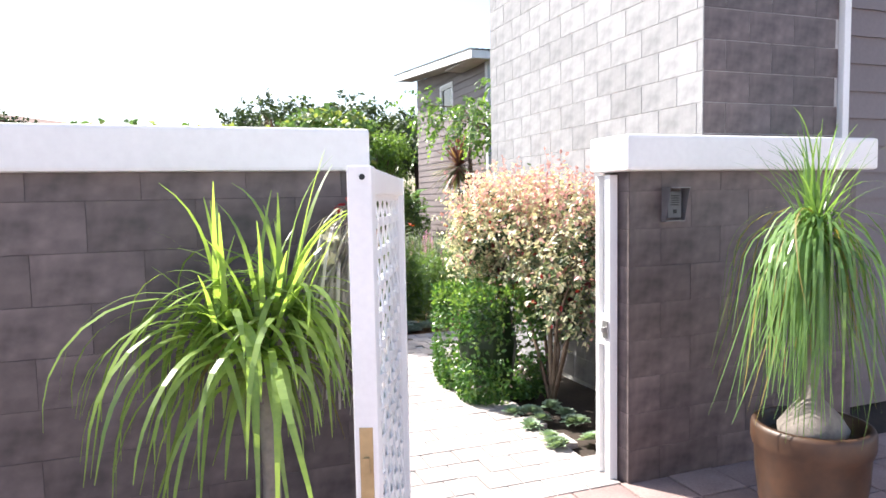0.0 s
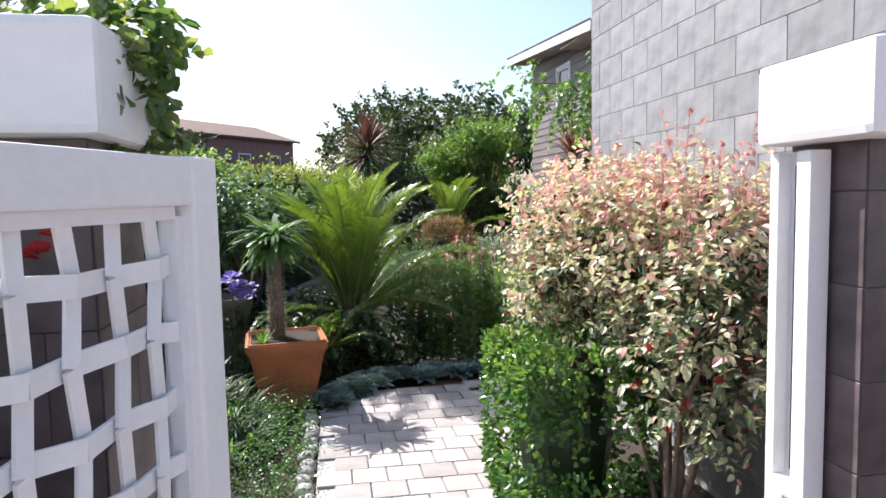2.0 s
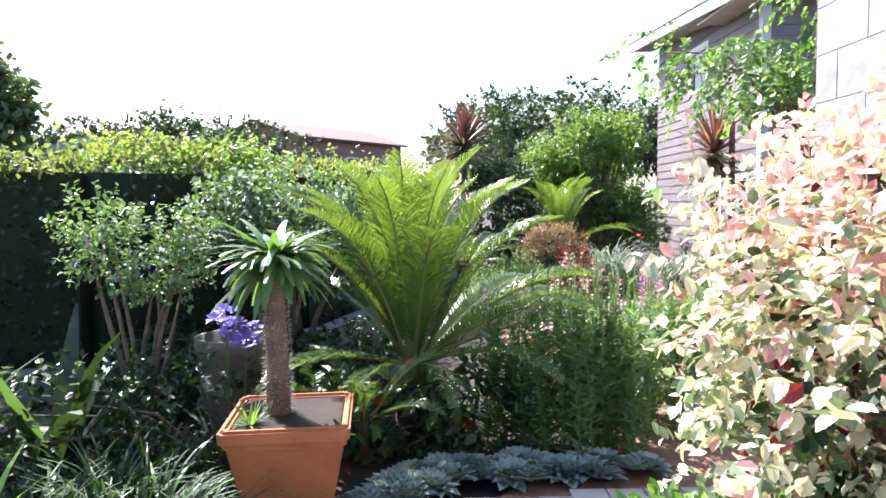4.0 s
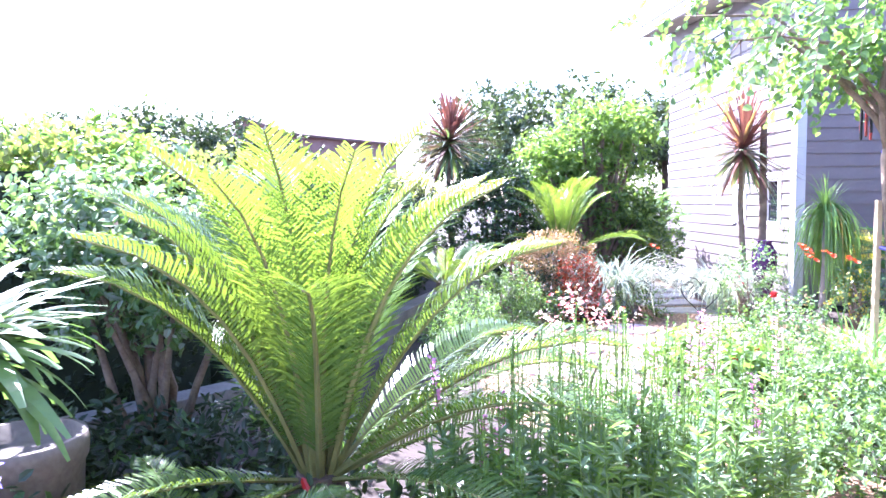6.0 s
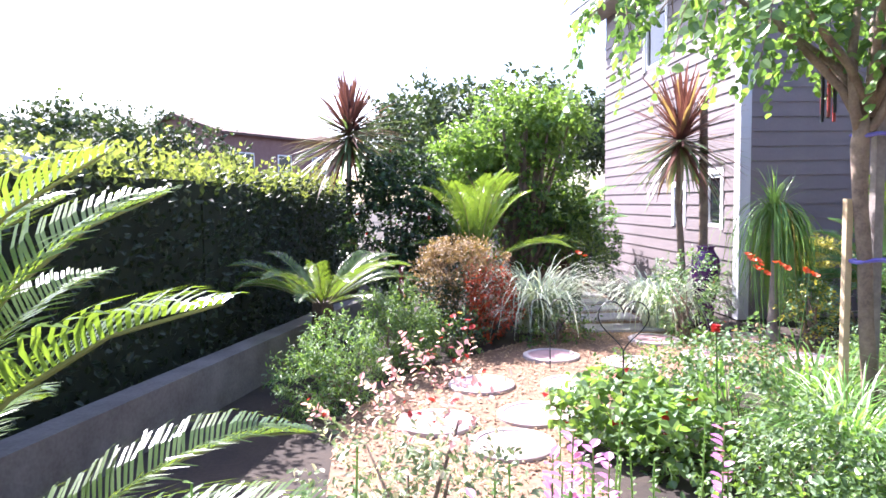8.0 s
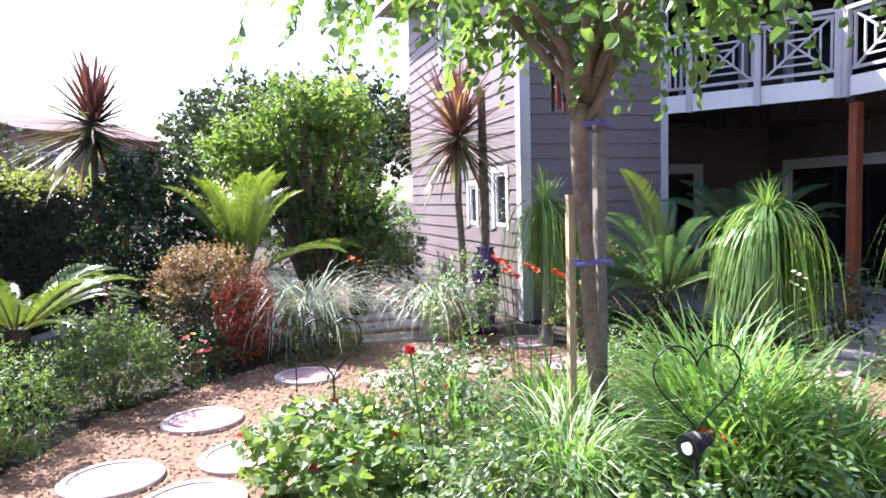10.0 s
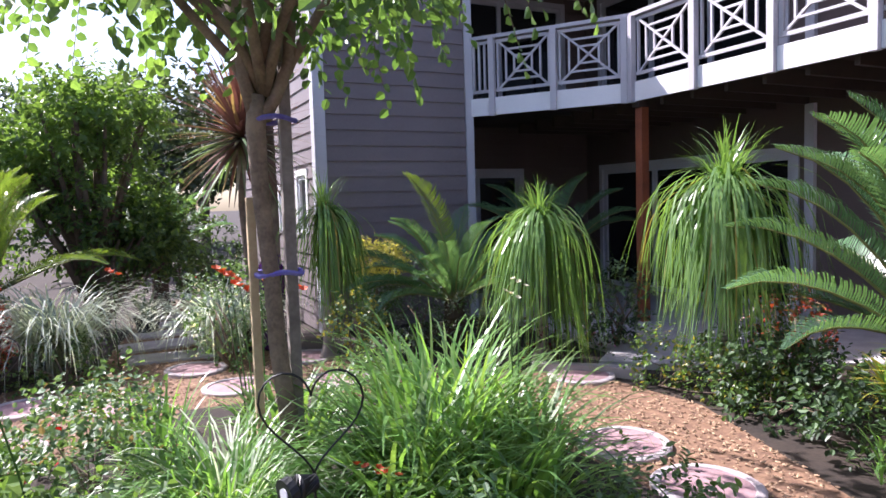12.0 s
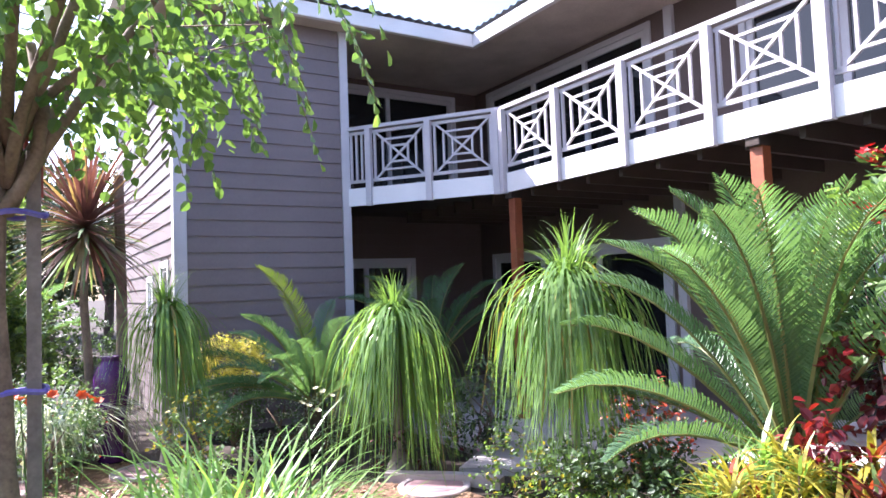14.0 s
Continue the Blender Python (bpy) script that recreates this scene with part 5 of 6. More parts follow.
def cordyline(x, y, z, label, heads, trunk_r=0.05):
    ob = thing("cordyline", x, y, 0.0, label, "cordyline")
    g = Geo()
    tube(g, [(0, 0, 0), (0.03, 0, z * 0.35), (-0.02, 0.02, z * 0.7), (0, 0, z + 0.1)], [trunk_r * 1.3, trunk_r, trunk_r * 0.9, trunk_r * 0.8], 10, 0, 0.08)
    part(ob, "trunk", g.mesh("cordyline_trunk", [M_BARK]))
    for dz, n, L, mats, w, lift, hh in heads:
        sword_head(ob, z + dz, n, L, 0.046, mats, w, lift, height=hh, bend=0.35)
    return ob


cordyline(1.85, 17.0, 2.42, "tall cordyline with bronze crown and old hanging leaves",
          [(0.25, 130, 0.9, [G_CORDY], (1,), (0.0, 1.45), 0.1), (0.15, 170, 1.15, [G_CORDY_OLD, G_PALE, G_CORDY], (3, 2, 2), (-0.7, 0.3), 0.15)])
cordyline(6.1, 15.35, 2.25, "bronze-red spiky cordyline before the sunny wall",
          [(0.12, 160, 0.92, [G_CORDY, G_BRONZE], (6, 1), (-0.1, 1.4), 0.06), (0.06, 140, 0.95, [G_CORDY_OLD, G_PALE, G_CORDY], (3, 2, 2), (-0.9, 0.15), 0.06)], 0.045)
g = Geo()
ob = thing("garden_post", 6.42, 15.42, 0.0, "weathered round wooden post by the wall", "post")
tube(g, [(0, 0, 0), (0.02, 0, 1.4), (0.0, 0, 2.9)], [0.06, 0.055, 0.05], 10, 0, 0.05)
part(ob, "pole", g.mesh("garden_post_pole", [M_BARK]))
shrub("camellia", 2.5, 16.7, "dark glossy shrub with a few red blooms", [((0, 0, 1.25), (0.8, 0.6, 0.85)), ((0.4, 0, 0.7), (0.6, 0.5, 0.6)), ((0.1, 0, 1.9), (0.55, 0.5, 0.35))], 1600, 8, (0.07, 0.04), [G_DARK, G_MID, P_RED], (5, 1.5, 0.035), stem_r=0.03)


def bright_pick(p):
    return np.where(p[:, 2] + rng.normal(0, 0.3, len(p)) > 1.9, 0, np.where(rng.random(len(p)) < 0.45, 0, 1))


CITRUS = [((0, 0, 1.9), (0.8, 0.7, 0.7)), ((0.1, 0, 1.2), (0.9, 0.7, 0.5))]
for i in range(18):
    a = i * 2.39996
    h = 1.0 + 1.9 * ((i * 7) % 18) / 17
    q = (1.25 - 0.42 * abs(h - 1.9)) * rng.uniform(0.6, 1.05)
    CITRUS.append(((q * math.cos(a), 0.8 * q * math.sin(a), h + rng.uniform(-0.1, 0.25)), (rng.uniform(0.28, 0.5), rng.uniform(0.28, 0.45), rng.uniform(0.25, 0.45))))
CITRUS += [((-0.5, 0, 2.95), (0.2, 0.2, 0.3)), ((0.15, 0, 3.1), (0.22, 0.2, 0.34)), ((0.65, 0, 2.85), (0.2, 0.2, 0.3))]
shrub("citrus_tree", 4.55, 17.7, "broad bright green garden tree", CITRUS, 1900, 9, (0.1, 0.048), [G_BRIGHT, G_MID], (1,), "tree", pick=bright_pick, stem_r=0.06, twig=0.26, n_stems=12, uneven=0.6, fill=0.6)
shrub("privet", 5.75, 19.6, "dark leafy shrub closing the end of the path", [((0, 0, 0.8), (0.9, 0.5, 0.75)), ((-0.5, 0.1, 1.3), (0.6, 0.5, 0.6)), ((0.5, 0, 0.6), (0.5, 0.4, 0.5))], 700, 8, (0.07, 0.036), [G_DARK, G_MID], (4, 2), stem_r=0.03)
ob = thing("black_pot", 5.1, 16.9, 0.0, "small black plastic plant pot by the path", "pot")
g = Geo()
lathe(g, [(0.11, 0), (0.16, 0.2), (0.17, 0.2), (0.17, 0.23), (0.15, 0.23), (0.14, 0.19)], 20)
part(ob, "body", g.mesh("black_pot_body", [M_BLACK]))
strap_clump("potted_grass", 5.1, 16.9, "tufted plant in the black pot", 40, 0.06, 0.45, 0.03, [G_PALE], (1,), (0.9, 1.5), (0.4, 1.2), base_z=0.2)
ob = thing("purple_urn", 6.3, 15.05, 0.0, "tall purple glazed urn", "urn")
g = Geo()
lathe(g, [(0.1, 0), (0.13, 0.02), (0.09, 0.1), (0.12, 0.4), (0.17, 0.72), (0.165, 0.86), (0.1, 0.97), (0.09, 1.0), (0.12, 1.03), (0.1, 1.03)], 24)
part(ob, "body", g.mesh("purple_urn_body", [M_PURPLE], True))

# ---- in front of the house ----
ponytail(6.67, 14.2, 1.42, "drooping ponytail palm beside the grey wall", 640, 1.3, 0, 0.045, 0.1, (3.2, 7.4), 0.014, dry=0.06, lift=(0.3, 1.57), power=0.5)
ponytail(8.33, 12.85, 1.3, "full ponytail palm with long hanging straps", 700, 1.55, 0, 0.045, 0.12, (3.5, 6.8), 0.018, dry=0.06, lift=(0.2, 1.57), power=0.48, tuft=(0.2, 0.36))
ponytail(8.98, 11.32, 1.5, "arching ponytail palm on a pale trunk", 760, 1.36, 0, 0.036, 0.07, (3.6, 6.2), 0.02, dry=0.05, lift=(0.15, 1.52), power=0.72, tuft=(0.3, 0.5))
shrub("golden_mound", 7.42, 14.8, "clipped golden-yellow shrub in the bed", [((0, 0, 0.9), (0.3, 0.28, 0.17)), ((0, 0, 0.5), (0.2, 0.2, 0.3))], 900, 7, (0.028, 0.02), [G_LIME, G_MID], (1,),
      pick=lambda p: np.where(p[:, 2] > 0.74, (rng.random(len(p)) < 0.08).astype(int), 1))
shrub("silver_bush", 7.75, 14.3, "grey-green bush with tiny pale flowers", [((0, 0, 0.42), (0.5, 0.45, 0.42)), ((0.45, -0.1, 0.35), (0.35, 0.35, 0.3))], 620, 8, (0.032, 0.014), [G_SILVER, G_MID, P_WHITE], (3, 3, 0.3))
porch_cycad = cycad(8.05, 14.1, 0.5, "arching cycad by the porch with one yellow frond", 26, 1.15, (0.3, 1.25), "deep", seed=7, low=((3.3, 0.35, 1.3), (2.9, 0.6, 1.3), (3.6, 0.2, 1.25)))
part(porch_cycad, "frond", FRONDS["light"][0], Matrix.Translation((0, 0, 0.48)) @ Euler((0, 0, 3.4)).to_matrix().to_4x4() @ Euler((0, -1.3, 0)).to_matrix().to_4x4() @ Matrix.Scale(1.55, 4), "yellowing upright frond")
cycad(9.45, 9.95, 0.5, "large glossy green cycad beside the mulch path", 32, 1.8, (0.95, 1.45), "deep", seed=8, radius=0.16,
      low=((2.6, 0.5, 1.5), (2.95, 0.3, 1.35), (2.3, 0.75, 1.6), (2.0, 0.4, 1.3), (-0.4, 0.5, 1.4), (1.2, 0.6, 1.5)))
cycad(9.9, 14.9, 0.7, "dim cycad in the porch shade", 14, 1.35, (0.6, 1.35), "deep", seed=12)
shrub("rose_bush", 5.75, 14.3, "airy rose bush by the path", [((0, 0, 0.55), (0.35, 0.35, 0.42))], 200, 8, (0.038, 0.026), [G_PALE, G_MID, P_WHITE, P_RED], (4, 3, 0.25, 0.05))
shrub("rose_bush", 6.8, 13.7, "airy yellow-green rose bush", [((0, 0, 0.45), (0.22, 0.22, 0.28))], 110, 8, (0.04, 0.028), [G_GOLD, G_PALE, G_MID], (2, 3, 2))
shrub("rose_bush", 4.64, 11.15, "rose bush with a red bloom in the island bed", [((0, 0, 0.42), (0.3, 0.28, 0.3))], 230, 8, (0.036, 0.026), [G_PALE, G_MID, G_BRONZE, P_RED], (5, 4, 0.8, 0.02), n_stems=10, stem_r=0.008)
ob = thing("red_rose", 4.3, 10.75, 0.0, "single red rose bloom on a stem", "flowers")
g = Geo()
tube(g, [(0.15, 0.2, 0), (0.08, 0.1, 0.5), (0.02, 0, 0.86)], [0.006, 0.005, 0.004], 5)
part(ob, "stem", g.mesh("rose_stem", [G_MID]))
flower_heads(ob, "bloom", [(0.02, 0, 0.86), (0.02, 0.01, 0.875), (0.02, 0, 0.89)], 0.03, P_RED, 9, "red bloom")
shrub("geranium", 4.05, 11.25, "low light green geranium with red flowers", [((-0.1, 0.1, 0.22), (0.32, 0.32, 0.17)), ((0.12, -0.3, 0.18), (0.28, 0.3, 0.16))], 330, 6, (0.062, 0.06), [G_BRIGHT, G_PALE, P_RED], (4, 2, 0.05), "plant", n_stems=4, stem_r=0.006)
shrub("marigold_bed", 4.75, 10.6, "low flowering plants at the bed edge", [((0, 0, 0.1), (0.28, 0.3, 0.11))], 110, 6, (0.035, 0.022), [G_PALE, G_BRIGHT, P_RED, P_YELLOW], (4, 3, 0.1, 0.1), "flowers", n_stems=3, stem_r=0.005)
strap_clump("striped_liriope", 5.17, 10.82, "fountain of narrow green and cream straps under the tree", 1100, 0.26, 0.8, 0.015, [G_STRAP, G_STRIPE, G_BRIGHT], (6, 1.6, 2), (0.4, 1.5), (1.6, 2.8))
strap_clump("iris", 4.95, 11.95, "upright green iris fans", 70, 0.18, 0.55, 0.022, [G_STRAP], (1,), (1.0, 1.5), (0.2, 1.0))
for x, y, n, L in ((6.3, 11.0, 260, 0.98), (6.65, 11.5, 240, 0.98), (6.0, 10.6, 220, 0.88), (6.42, 10.4, 200, 0.85), (6.7, 11.0, 140, 0.85), (5.75, 12.0, 130, 0.6)):
    strap_clump("daylily", x, y, "thick clump of bright green daylily straps", n, 0.36, L, 0.029, [G_STRAP, G_BRIGHT, G_MID], (3, 2, 0.7), (0.8, 1.5), (0.7, 2.6), "daylily", "daylily clumps")


def lily_stems(x, y, spots, mat, label, petal=0.043):
    ob = thing("lily_stalk", x, y, 0.0, label, "flowers", "lily stalks")
    g = Geo()
    for sx, sy, h in spots:
        tube(g, [(sx * 0.5, sy * 0.5, 0), (sx * 0.8, sy * 0.8, h * 0.6), (sx, sy, h)], [0.006, 0.005, 0.004], 5)
    part(ob, "stem", g.mesh("lily_stems", [G_MID]))
    flower_heads(ob, "bloom", [(sx + dx, sy, h + dz) for sx, sy, h in spots for dx, dz in ((0, 0), (0.05, -0.03), (-0.04, 0.02))], petal, mat, 6, "flared lily blooms", 0.7)


lily_stems(5.68, 12.4, ((0, 0, 1.05), (-0.2, 0.05, 1.08), (0.25, 0.0, 0.98), (-0.12, 0.1, 1.0), (-0.25, 0, 1.12)), P_ORANGE, "tall stalks with scarlet lilies")
lily_stems(5.65, 10.25, ((0.05, 0.1, 0.42), (0.15, 0.1, 0.38)), P_ORANGE, "short stalks with orange lilies", 0.026)
lily_stems(6.85, 11.0, ((0, 0, 1.0), (0.12, 0.1, 1.05)), G_CREAM, "stalks with pale seed heads", 0.022)
lily_stems(4.75, 15.1, ((0, 0, 0.95),), P_ORANGE, "stalk with one scarlet lily")

for x, y, lb in ((3.45, 9.25, "low yellow-green flowering ground cover"), (3.85, 8.95, "low yellow-green flowering ground cover"), (4.1, 9.5, "low pale green ground cover"), (4.35, 10.0, "low pale green flowering plants"), (5.0, 9.75, "low green leafy ground plants"), (5.7, 9.7, "low green leafy ground plants"), (4.6, 12.3, "low green plants at the bed edge"), (6.5, 12.5, "low green plants at the bed edge"), (6.6, 9.6, "low leafy green plants by the path")):
    shrub("ground_plants", x, y, lb + " in the island bed", [((0, 0, 0.14), (0.4, 0.38, 0.17)), ((0.2, 0.2, 0.2), (0.22, 0.22, 0.18))], 190, 7, (0.045, 0.024), [G_PALE, G_BRIGHT, G_MID, P_WHITE], (2, 3, 3, 0.03), "plant", group="bed plants", n_stems=4, stem_r=0.005)
shrub("rose_bush", 4.55, 10.2, "low airy rose bush with pale leaves", [((0, 0, 0.3), (0.32, 0.3, 0.26))], 170, 8, (0.036, 0.026), [G_PALE, G_BRIGHT, P_WHITE], (5, 4, 0.2), n_stems=8, stem_r=0.007)
# right of the mulch path
shrub("edge_shrub", 8.72, 11.75, "small yellow-green shrubs along the path edge", [((0, 0, 0.2), (0.2, 0.2, 0.2)), ((0.15, -0.4, 0.18), (0.22, 0.22, 0.18)), ((0.1, -0.75, 0.15), (0.2, 0.2, 0.16))], 300, 6, (0.035, 0.022), [G_BRIGHT, G_GOLD, G_MID], (3, 1, 2), "plant", n_stems=6, stem_r=0.006)
shrub("dark_groundcover", 8.75, 10.75, "dark green leafy ground cover", [((0.2, 0, 0.2), (0.45, 0.5, 0.25)), ((0.0, -0.7, 0.18), (0.4, 0.4, 0.2)), ((0.5, 0.5, 0.2), (0.5, 0.4, 0.25))], 560, 6, (0.055, 0.032), [G_DARK, G_MID], (3, 2), "plant", n_stems=5, stem_r=0.008)
shrub("red_copperleaf", 9.75, 11.35, "red-leaved shrub behind the ponytail palm", [((0, 0, 0.42), (0.32, 0.28, 0.28))], 130, 7, (0.05, 0.03), [G_SCARLET, G_BRONZE, G_DARK], (2, 1, 4))


def croton(x, y, label, n, spread, heights, length, width, mats, weights):
    """Upright stems, each ending in a whorl of long narrow leaves."""
    ob = thing("croton", x, y, 0.0, label, "croton", "crotons")
    g, w = Geo(), Geo()
    for i in range(n):
        a, q = i * 2.39996, spread * math.sqrt((i + 0.5) / n)
        top = np.array((q * math.cos(a), q * math.sin(a), rng.uniform(*heights) * (1 - 0.35 * q / spread)))
        tube(w, [(top[0] * 0.35, top[1] * 0.35, 0), tuple(top * (0.8, 0.8, 0.5)), tuple(top)], [0.009, 0.007, 0.005], 5)
        m = 34
        p = top - np.array((0, 0, 1)) * rng.uniform(0, 0.2, m)[:, None]
        head = rng.choice(len(weights), p=np.array(weights) / sum(weights))
        slot = np.where(rng.random(m) < 0.65, head, choose(*weights)(p))
        blades(g, p, rng.uniform(0, 6.283, m), rng.uniform(0.1, 1.3, m), length * rng.uniform(0.6, 1.1, m), width * rng.uniform(0.7, 1.2, m), rng.uniform(0.3, 1.3, m), slot, 5, 1.4)
    part(ob, "foliage", g.mesh("croton_leaves", mats), kind="stuff")
    part(ob, "stem", w.mesh("croton_stem", [M_BARK]))
    return ob


croton(8.72, 9.62, "yellow and green narrow-leaved croton", 22, 0.36, (0.6, 0.92), 0.24, 0.024, [G_GOLD, G_BRIGHT, G_STRAP, G_SCARLET], (4, 2, 3, 0.4))
croton(8.3, 9.5, "deep green narrow-leaved croton", 9, 0.25, (0.3, 0.45), 0.24, 0.014, [G_STRAP, G_MID], (3, 2))
croton(8.85, 9.15, "red and yellow croton by the path", 22, 0.4, (0.55, 0.9), 0.26, 0.034, [G_SCARLET, G_GOLD, G_BRIGHT, G_MAROON], (3, 2, 3, 2))
croton(8.35, 9.0, "green and red strap-leaved croton", 18, 0.36, (0.3, 0.6), 0.27, 0.032, [G_BRIGHT, G_REDLEAF, G_SCARLET], (3, 2, 1))
shrub("coleus", 9.25, 9.4, "deep maroon coleus by the path", [((0.22, 0, 1.08), (0.2, 0.2, 0.13)), ((-0.3, 0.1, 0.8), (0.1, 0.1, 0.09)), ((0.3, -0.1, 0.85), (0.15, 0.15, 0.14))], 110, 7, (0.07, 0.05), [G_MAROON, G_REDLEAF], (4, 1), "plant")
ob = shrub("jatropha", 9.4, 9.35, "tall thin shrub with red flower clusters", [((0.05, 0, 1.65), (0.28, 0.28, 0.5))], 70, 6, (0.08, 0.05), [G_MID, G_BRIGHT], (1, 1), n_stems=6, stem_r=0.01)
flower_heads(ob, "bloom", [tuple(np.array(c) + v * 0.05) for c in ((-0.02, 0.05, 2.22), (0.07, 0.02, 2.19), (-0.12, 0.1, 1.95), (0.02, 0.05, 1.9)) for v in sphere_ways(10)], 0.03, P_RED, 5, "small red blooms")
shrub("porch_pot_plant", 9.35, 13.0, "dark leafy shrub by the porch", [((0, 0, 0.45), (0.3, 0.3, 0.35))], 130, 7, (0.06, 0.03), [G_DARK, G_PALE], (3, 2))
shrub("maroon_groundcover", 8.7, 13.0, "dim low plants under the ponytail palm", [((0, 0, 0.18), (0.5, 0.4, 0.2))], 170, 6, (0.04, 0.025), [G_DARK, G_MAROON, P_PINK], (4, 1, 0.1), "plant", n_stems=3, stem_r=0.005)


# ---- the shade tree ----
def shade_tree():
    ob = thing("shade_tree", 5.5, 11.2, 0.0, "slender forked young tree tied to its stakes", "tree")
    g = Geo()
    tube(g, [(0.09, 0.0, 0), (0.07, -0.02, 0.4), (0.02, -0.03, 0.85), (0.01, -0.02, 1.2), (-0.02, 0, 1.6), (-0.03, 0, 1.95), (-0.02, 0.0, 2.12)], [0.055, 0.05, 0.046, 0.044, 0.044, 0.054, 0.042], 12, 0, 0.06)
    tube(g, [(-0.02, 0, 1.98), (0.07, -0.02, 2.1), (0.15, -0.01, 2.28), (0.17, 0.0, 2.5), (0.12, 0.0, 2.8)], [0.036, 0.034, 0.034, 0.03, 0.022], 10, 0, 0.05)
    tube(g, [(-0.03, 0, 2.0), (-0.08, 0.0, 2.2), (-0.1, 0.0, 2.5), (-0.06, 0.0, 2.9)], [0.036, 0.032, 0.03, 0.02], 10, 0, 0.05)
    tips = []
    for i in range(11):
        az = i * 2.39996
        reach = rng.uniform(0.9, 1.75)
        rise = rng.uniform(0.8, 1.8)
        base = Vector((0.02, 0, 2.0 + 0.25 * (i % 3) * 0.5))
        p1 = base + Vector((math.cos(az) * 0.15, math.sin(az) * 0.15, 0.3))
        p2 = base + Vector((math.cos(az) * reach * 0.55, math.sin(az) * reach * 0.55, rise * 0.8))
        p3 = base + Vector((math.cos(az) * reach, math.sin(az) * reach, rise * 0.85))
        tube(g, [base, p1, p2, p3], [0.034, 0.028, 0.018, 0.007], 7)
        tips += [p1.lerp(p2, 0.6), p2, p3, p2.lerp(p3, 0.5)]
    part(ob, "trunk", g.mesh("shade_tree_trunk", [M_BARK], True))
    g = Geo()
    lobes = [((t.x, t.y, t.z), (rng.uniform(0.3, 0.5), rng.uniform(0.3, 0.5), rng.uniform(0.2, 0.32))) for t in tips]
    lobes += [((0.2 * math.cos(a), 0.2 * math.sin(a), 2.6), (0.3, 0.3, 0.22)) for a in (0, 2, 4)]
    crown(g, lobes, 470, 9, 0.085, 0.058, choose(4, 2, 2), twig=0.28, droop=0.5, fill=0.9, uneven=0.4)
    # hanging sprays
    spots = [(math.cos(a) * q, math.sin(a) * q, z, L) for a, q, z, L in zip(rng.uniform(0, 6.28, 30), rng.uniform(0.8, 1.8, 30), rng.uniform(2.65, 3.3, 30), rng.uniform(0.3, 0.75, 30))]
    spots += [(1.3, -0.75, 3.0, 0.6), (1.1, -0.6, 2.85, 0.45), (0.95, -0.85, 2.9, 0.5), (1.5, -0.5, 2.95, 0.4), (-1.4, -0.6, 2.75, 0.45), (-0.9, -0.5, 2.7, 0.4)]
    for sx, sy, sz, L in spots:
        az = math.atan2(sy, sx)
        top = np.array((sx, sy, sz))
        m = int(L / 0.035)
        t = np.linspace(0, 1, m)
        out = np.array((math.cos(az), math.sin(az), 0))
        p = top + out * (0.35 * L * t)[:, None] - np.array((0, 0, 1)) * (L * t ** 1.3)[:, None]
        root = tips[int(np.argmin([math.hypot(q.x - top[0], q.y - top[1]) + abs(q.z - top[2]) for q in tips]))]
        tube(g, [tuple(root), tuple(top), *[tuple(q) for q in p[2::4]]], [0.006] + [0.0025] * (1 + len(p[2::4])), 4, 3)
        side = np.where(np.arange(m) % 2, 1, -1)[:, None] * np.array((-math.sin(az), math.cos(az), 0))
        leaves(g, p, side + np.array((0, 0, -0.5)) + rng.normal(scale=0.25, size=(m, 3)), np.tile(out + np.array((0, 0, 0.6)), (m, 1)), 0.078 * rng.uniform(0.7, 1.1, m), 0.056, choose(3, 2)(p))
    part(ob, "foliage", g.mesh("shade_tree_leaves", [G_TREE, G_BRIGHT, G_MID, M_BARK]), kind="stuff")
    for z in (1.2, 2.0):
        g = Geo()
        ring = [(0.06 + 0.12 * math.cos(a), 0.02 + 0.085 * math.sin(a), z + 0.008 * math.sin(3 * a)) for a in np.linspace(0, 2 * math.pi, 25)]
        tube(g, ring, [0.014] * 25, 5)
        part(ob, "tie", g.mesh("tree_ties", [M_TIE]), label="purple cloth ties")
    for x, y, h, w, mat, lb in ((5.43, 11.24, 1.6, 0.022, M_STAKE, "pale square timber stake beside the tree"), (5.63, 11.25, 2.3, 0.03, M_BARK_GREY, "tall weathered square post beside the tree")):
        st = thing("tree_stake", x, y, 0.0, lb, "stake", "tree stakes")
        g = Geo()
        box(g, -w, -w, 0, w, w, h, 0, 0.004)
        part(st, "pole", g.mesh("stake_pole", [mat]))
    ch = thing("wind_chime", 5.62, 11.75, 2.1, "hanging red and black tube wind chime", "wind chime")
    g = Geo()
    for i in range(6):
        a = i * math.pi / 3
        tube(g, [(0.045 * math.cos(a), 0.045 * math.sin(a), 0.42), (0.045 * math.cos(a), 0.045 * math.sin(a), 0.05 + 0.03 * (i % 3))], [0.013, 0.013], 8, i % 2)
    lathe(g, [(0.02, 0.44), (0.07, 0.43), (0.07, 0.46), (0.01, 0.47)], 14, 1)
    tube(g, [(0, 0, 0.46), (0, 0, 0.85)], [0.003, 0.003], 4, 1)
    part(ch, "tubes", g.mesh("wind_chime_tubes", [M_CHIME_RED, M_BLACK]))


shade_tree()


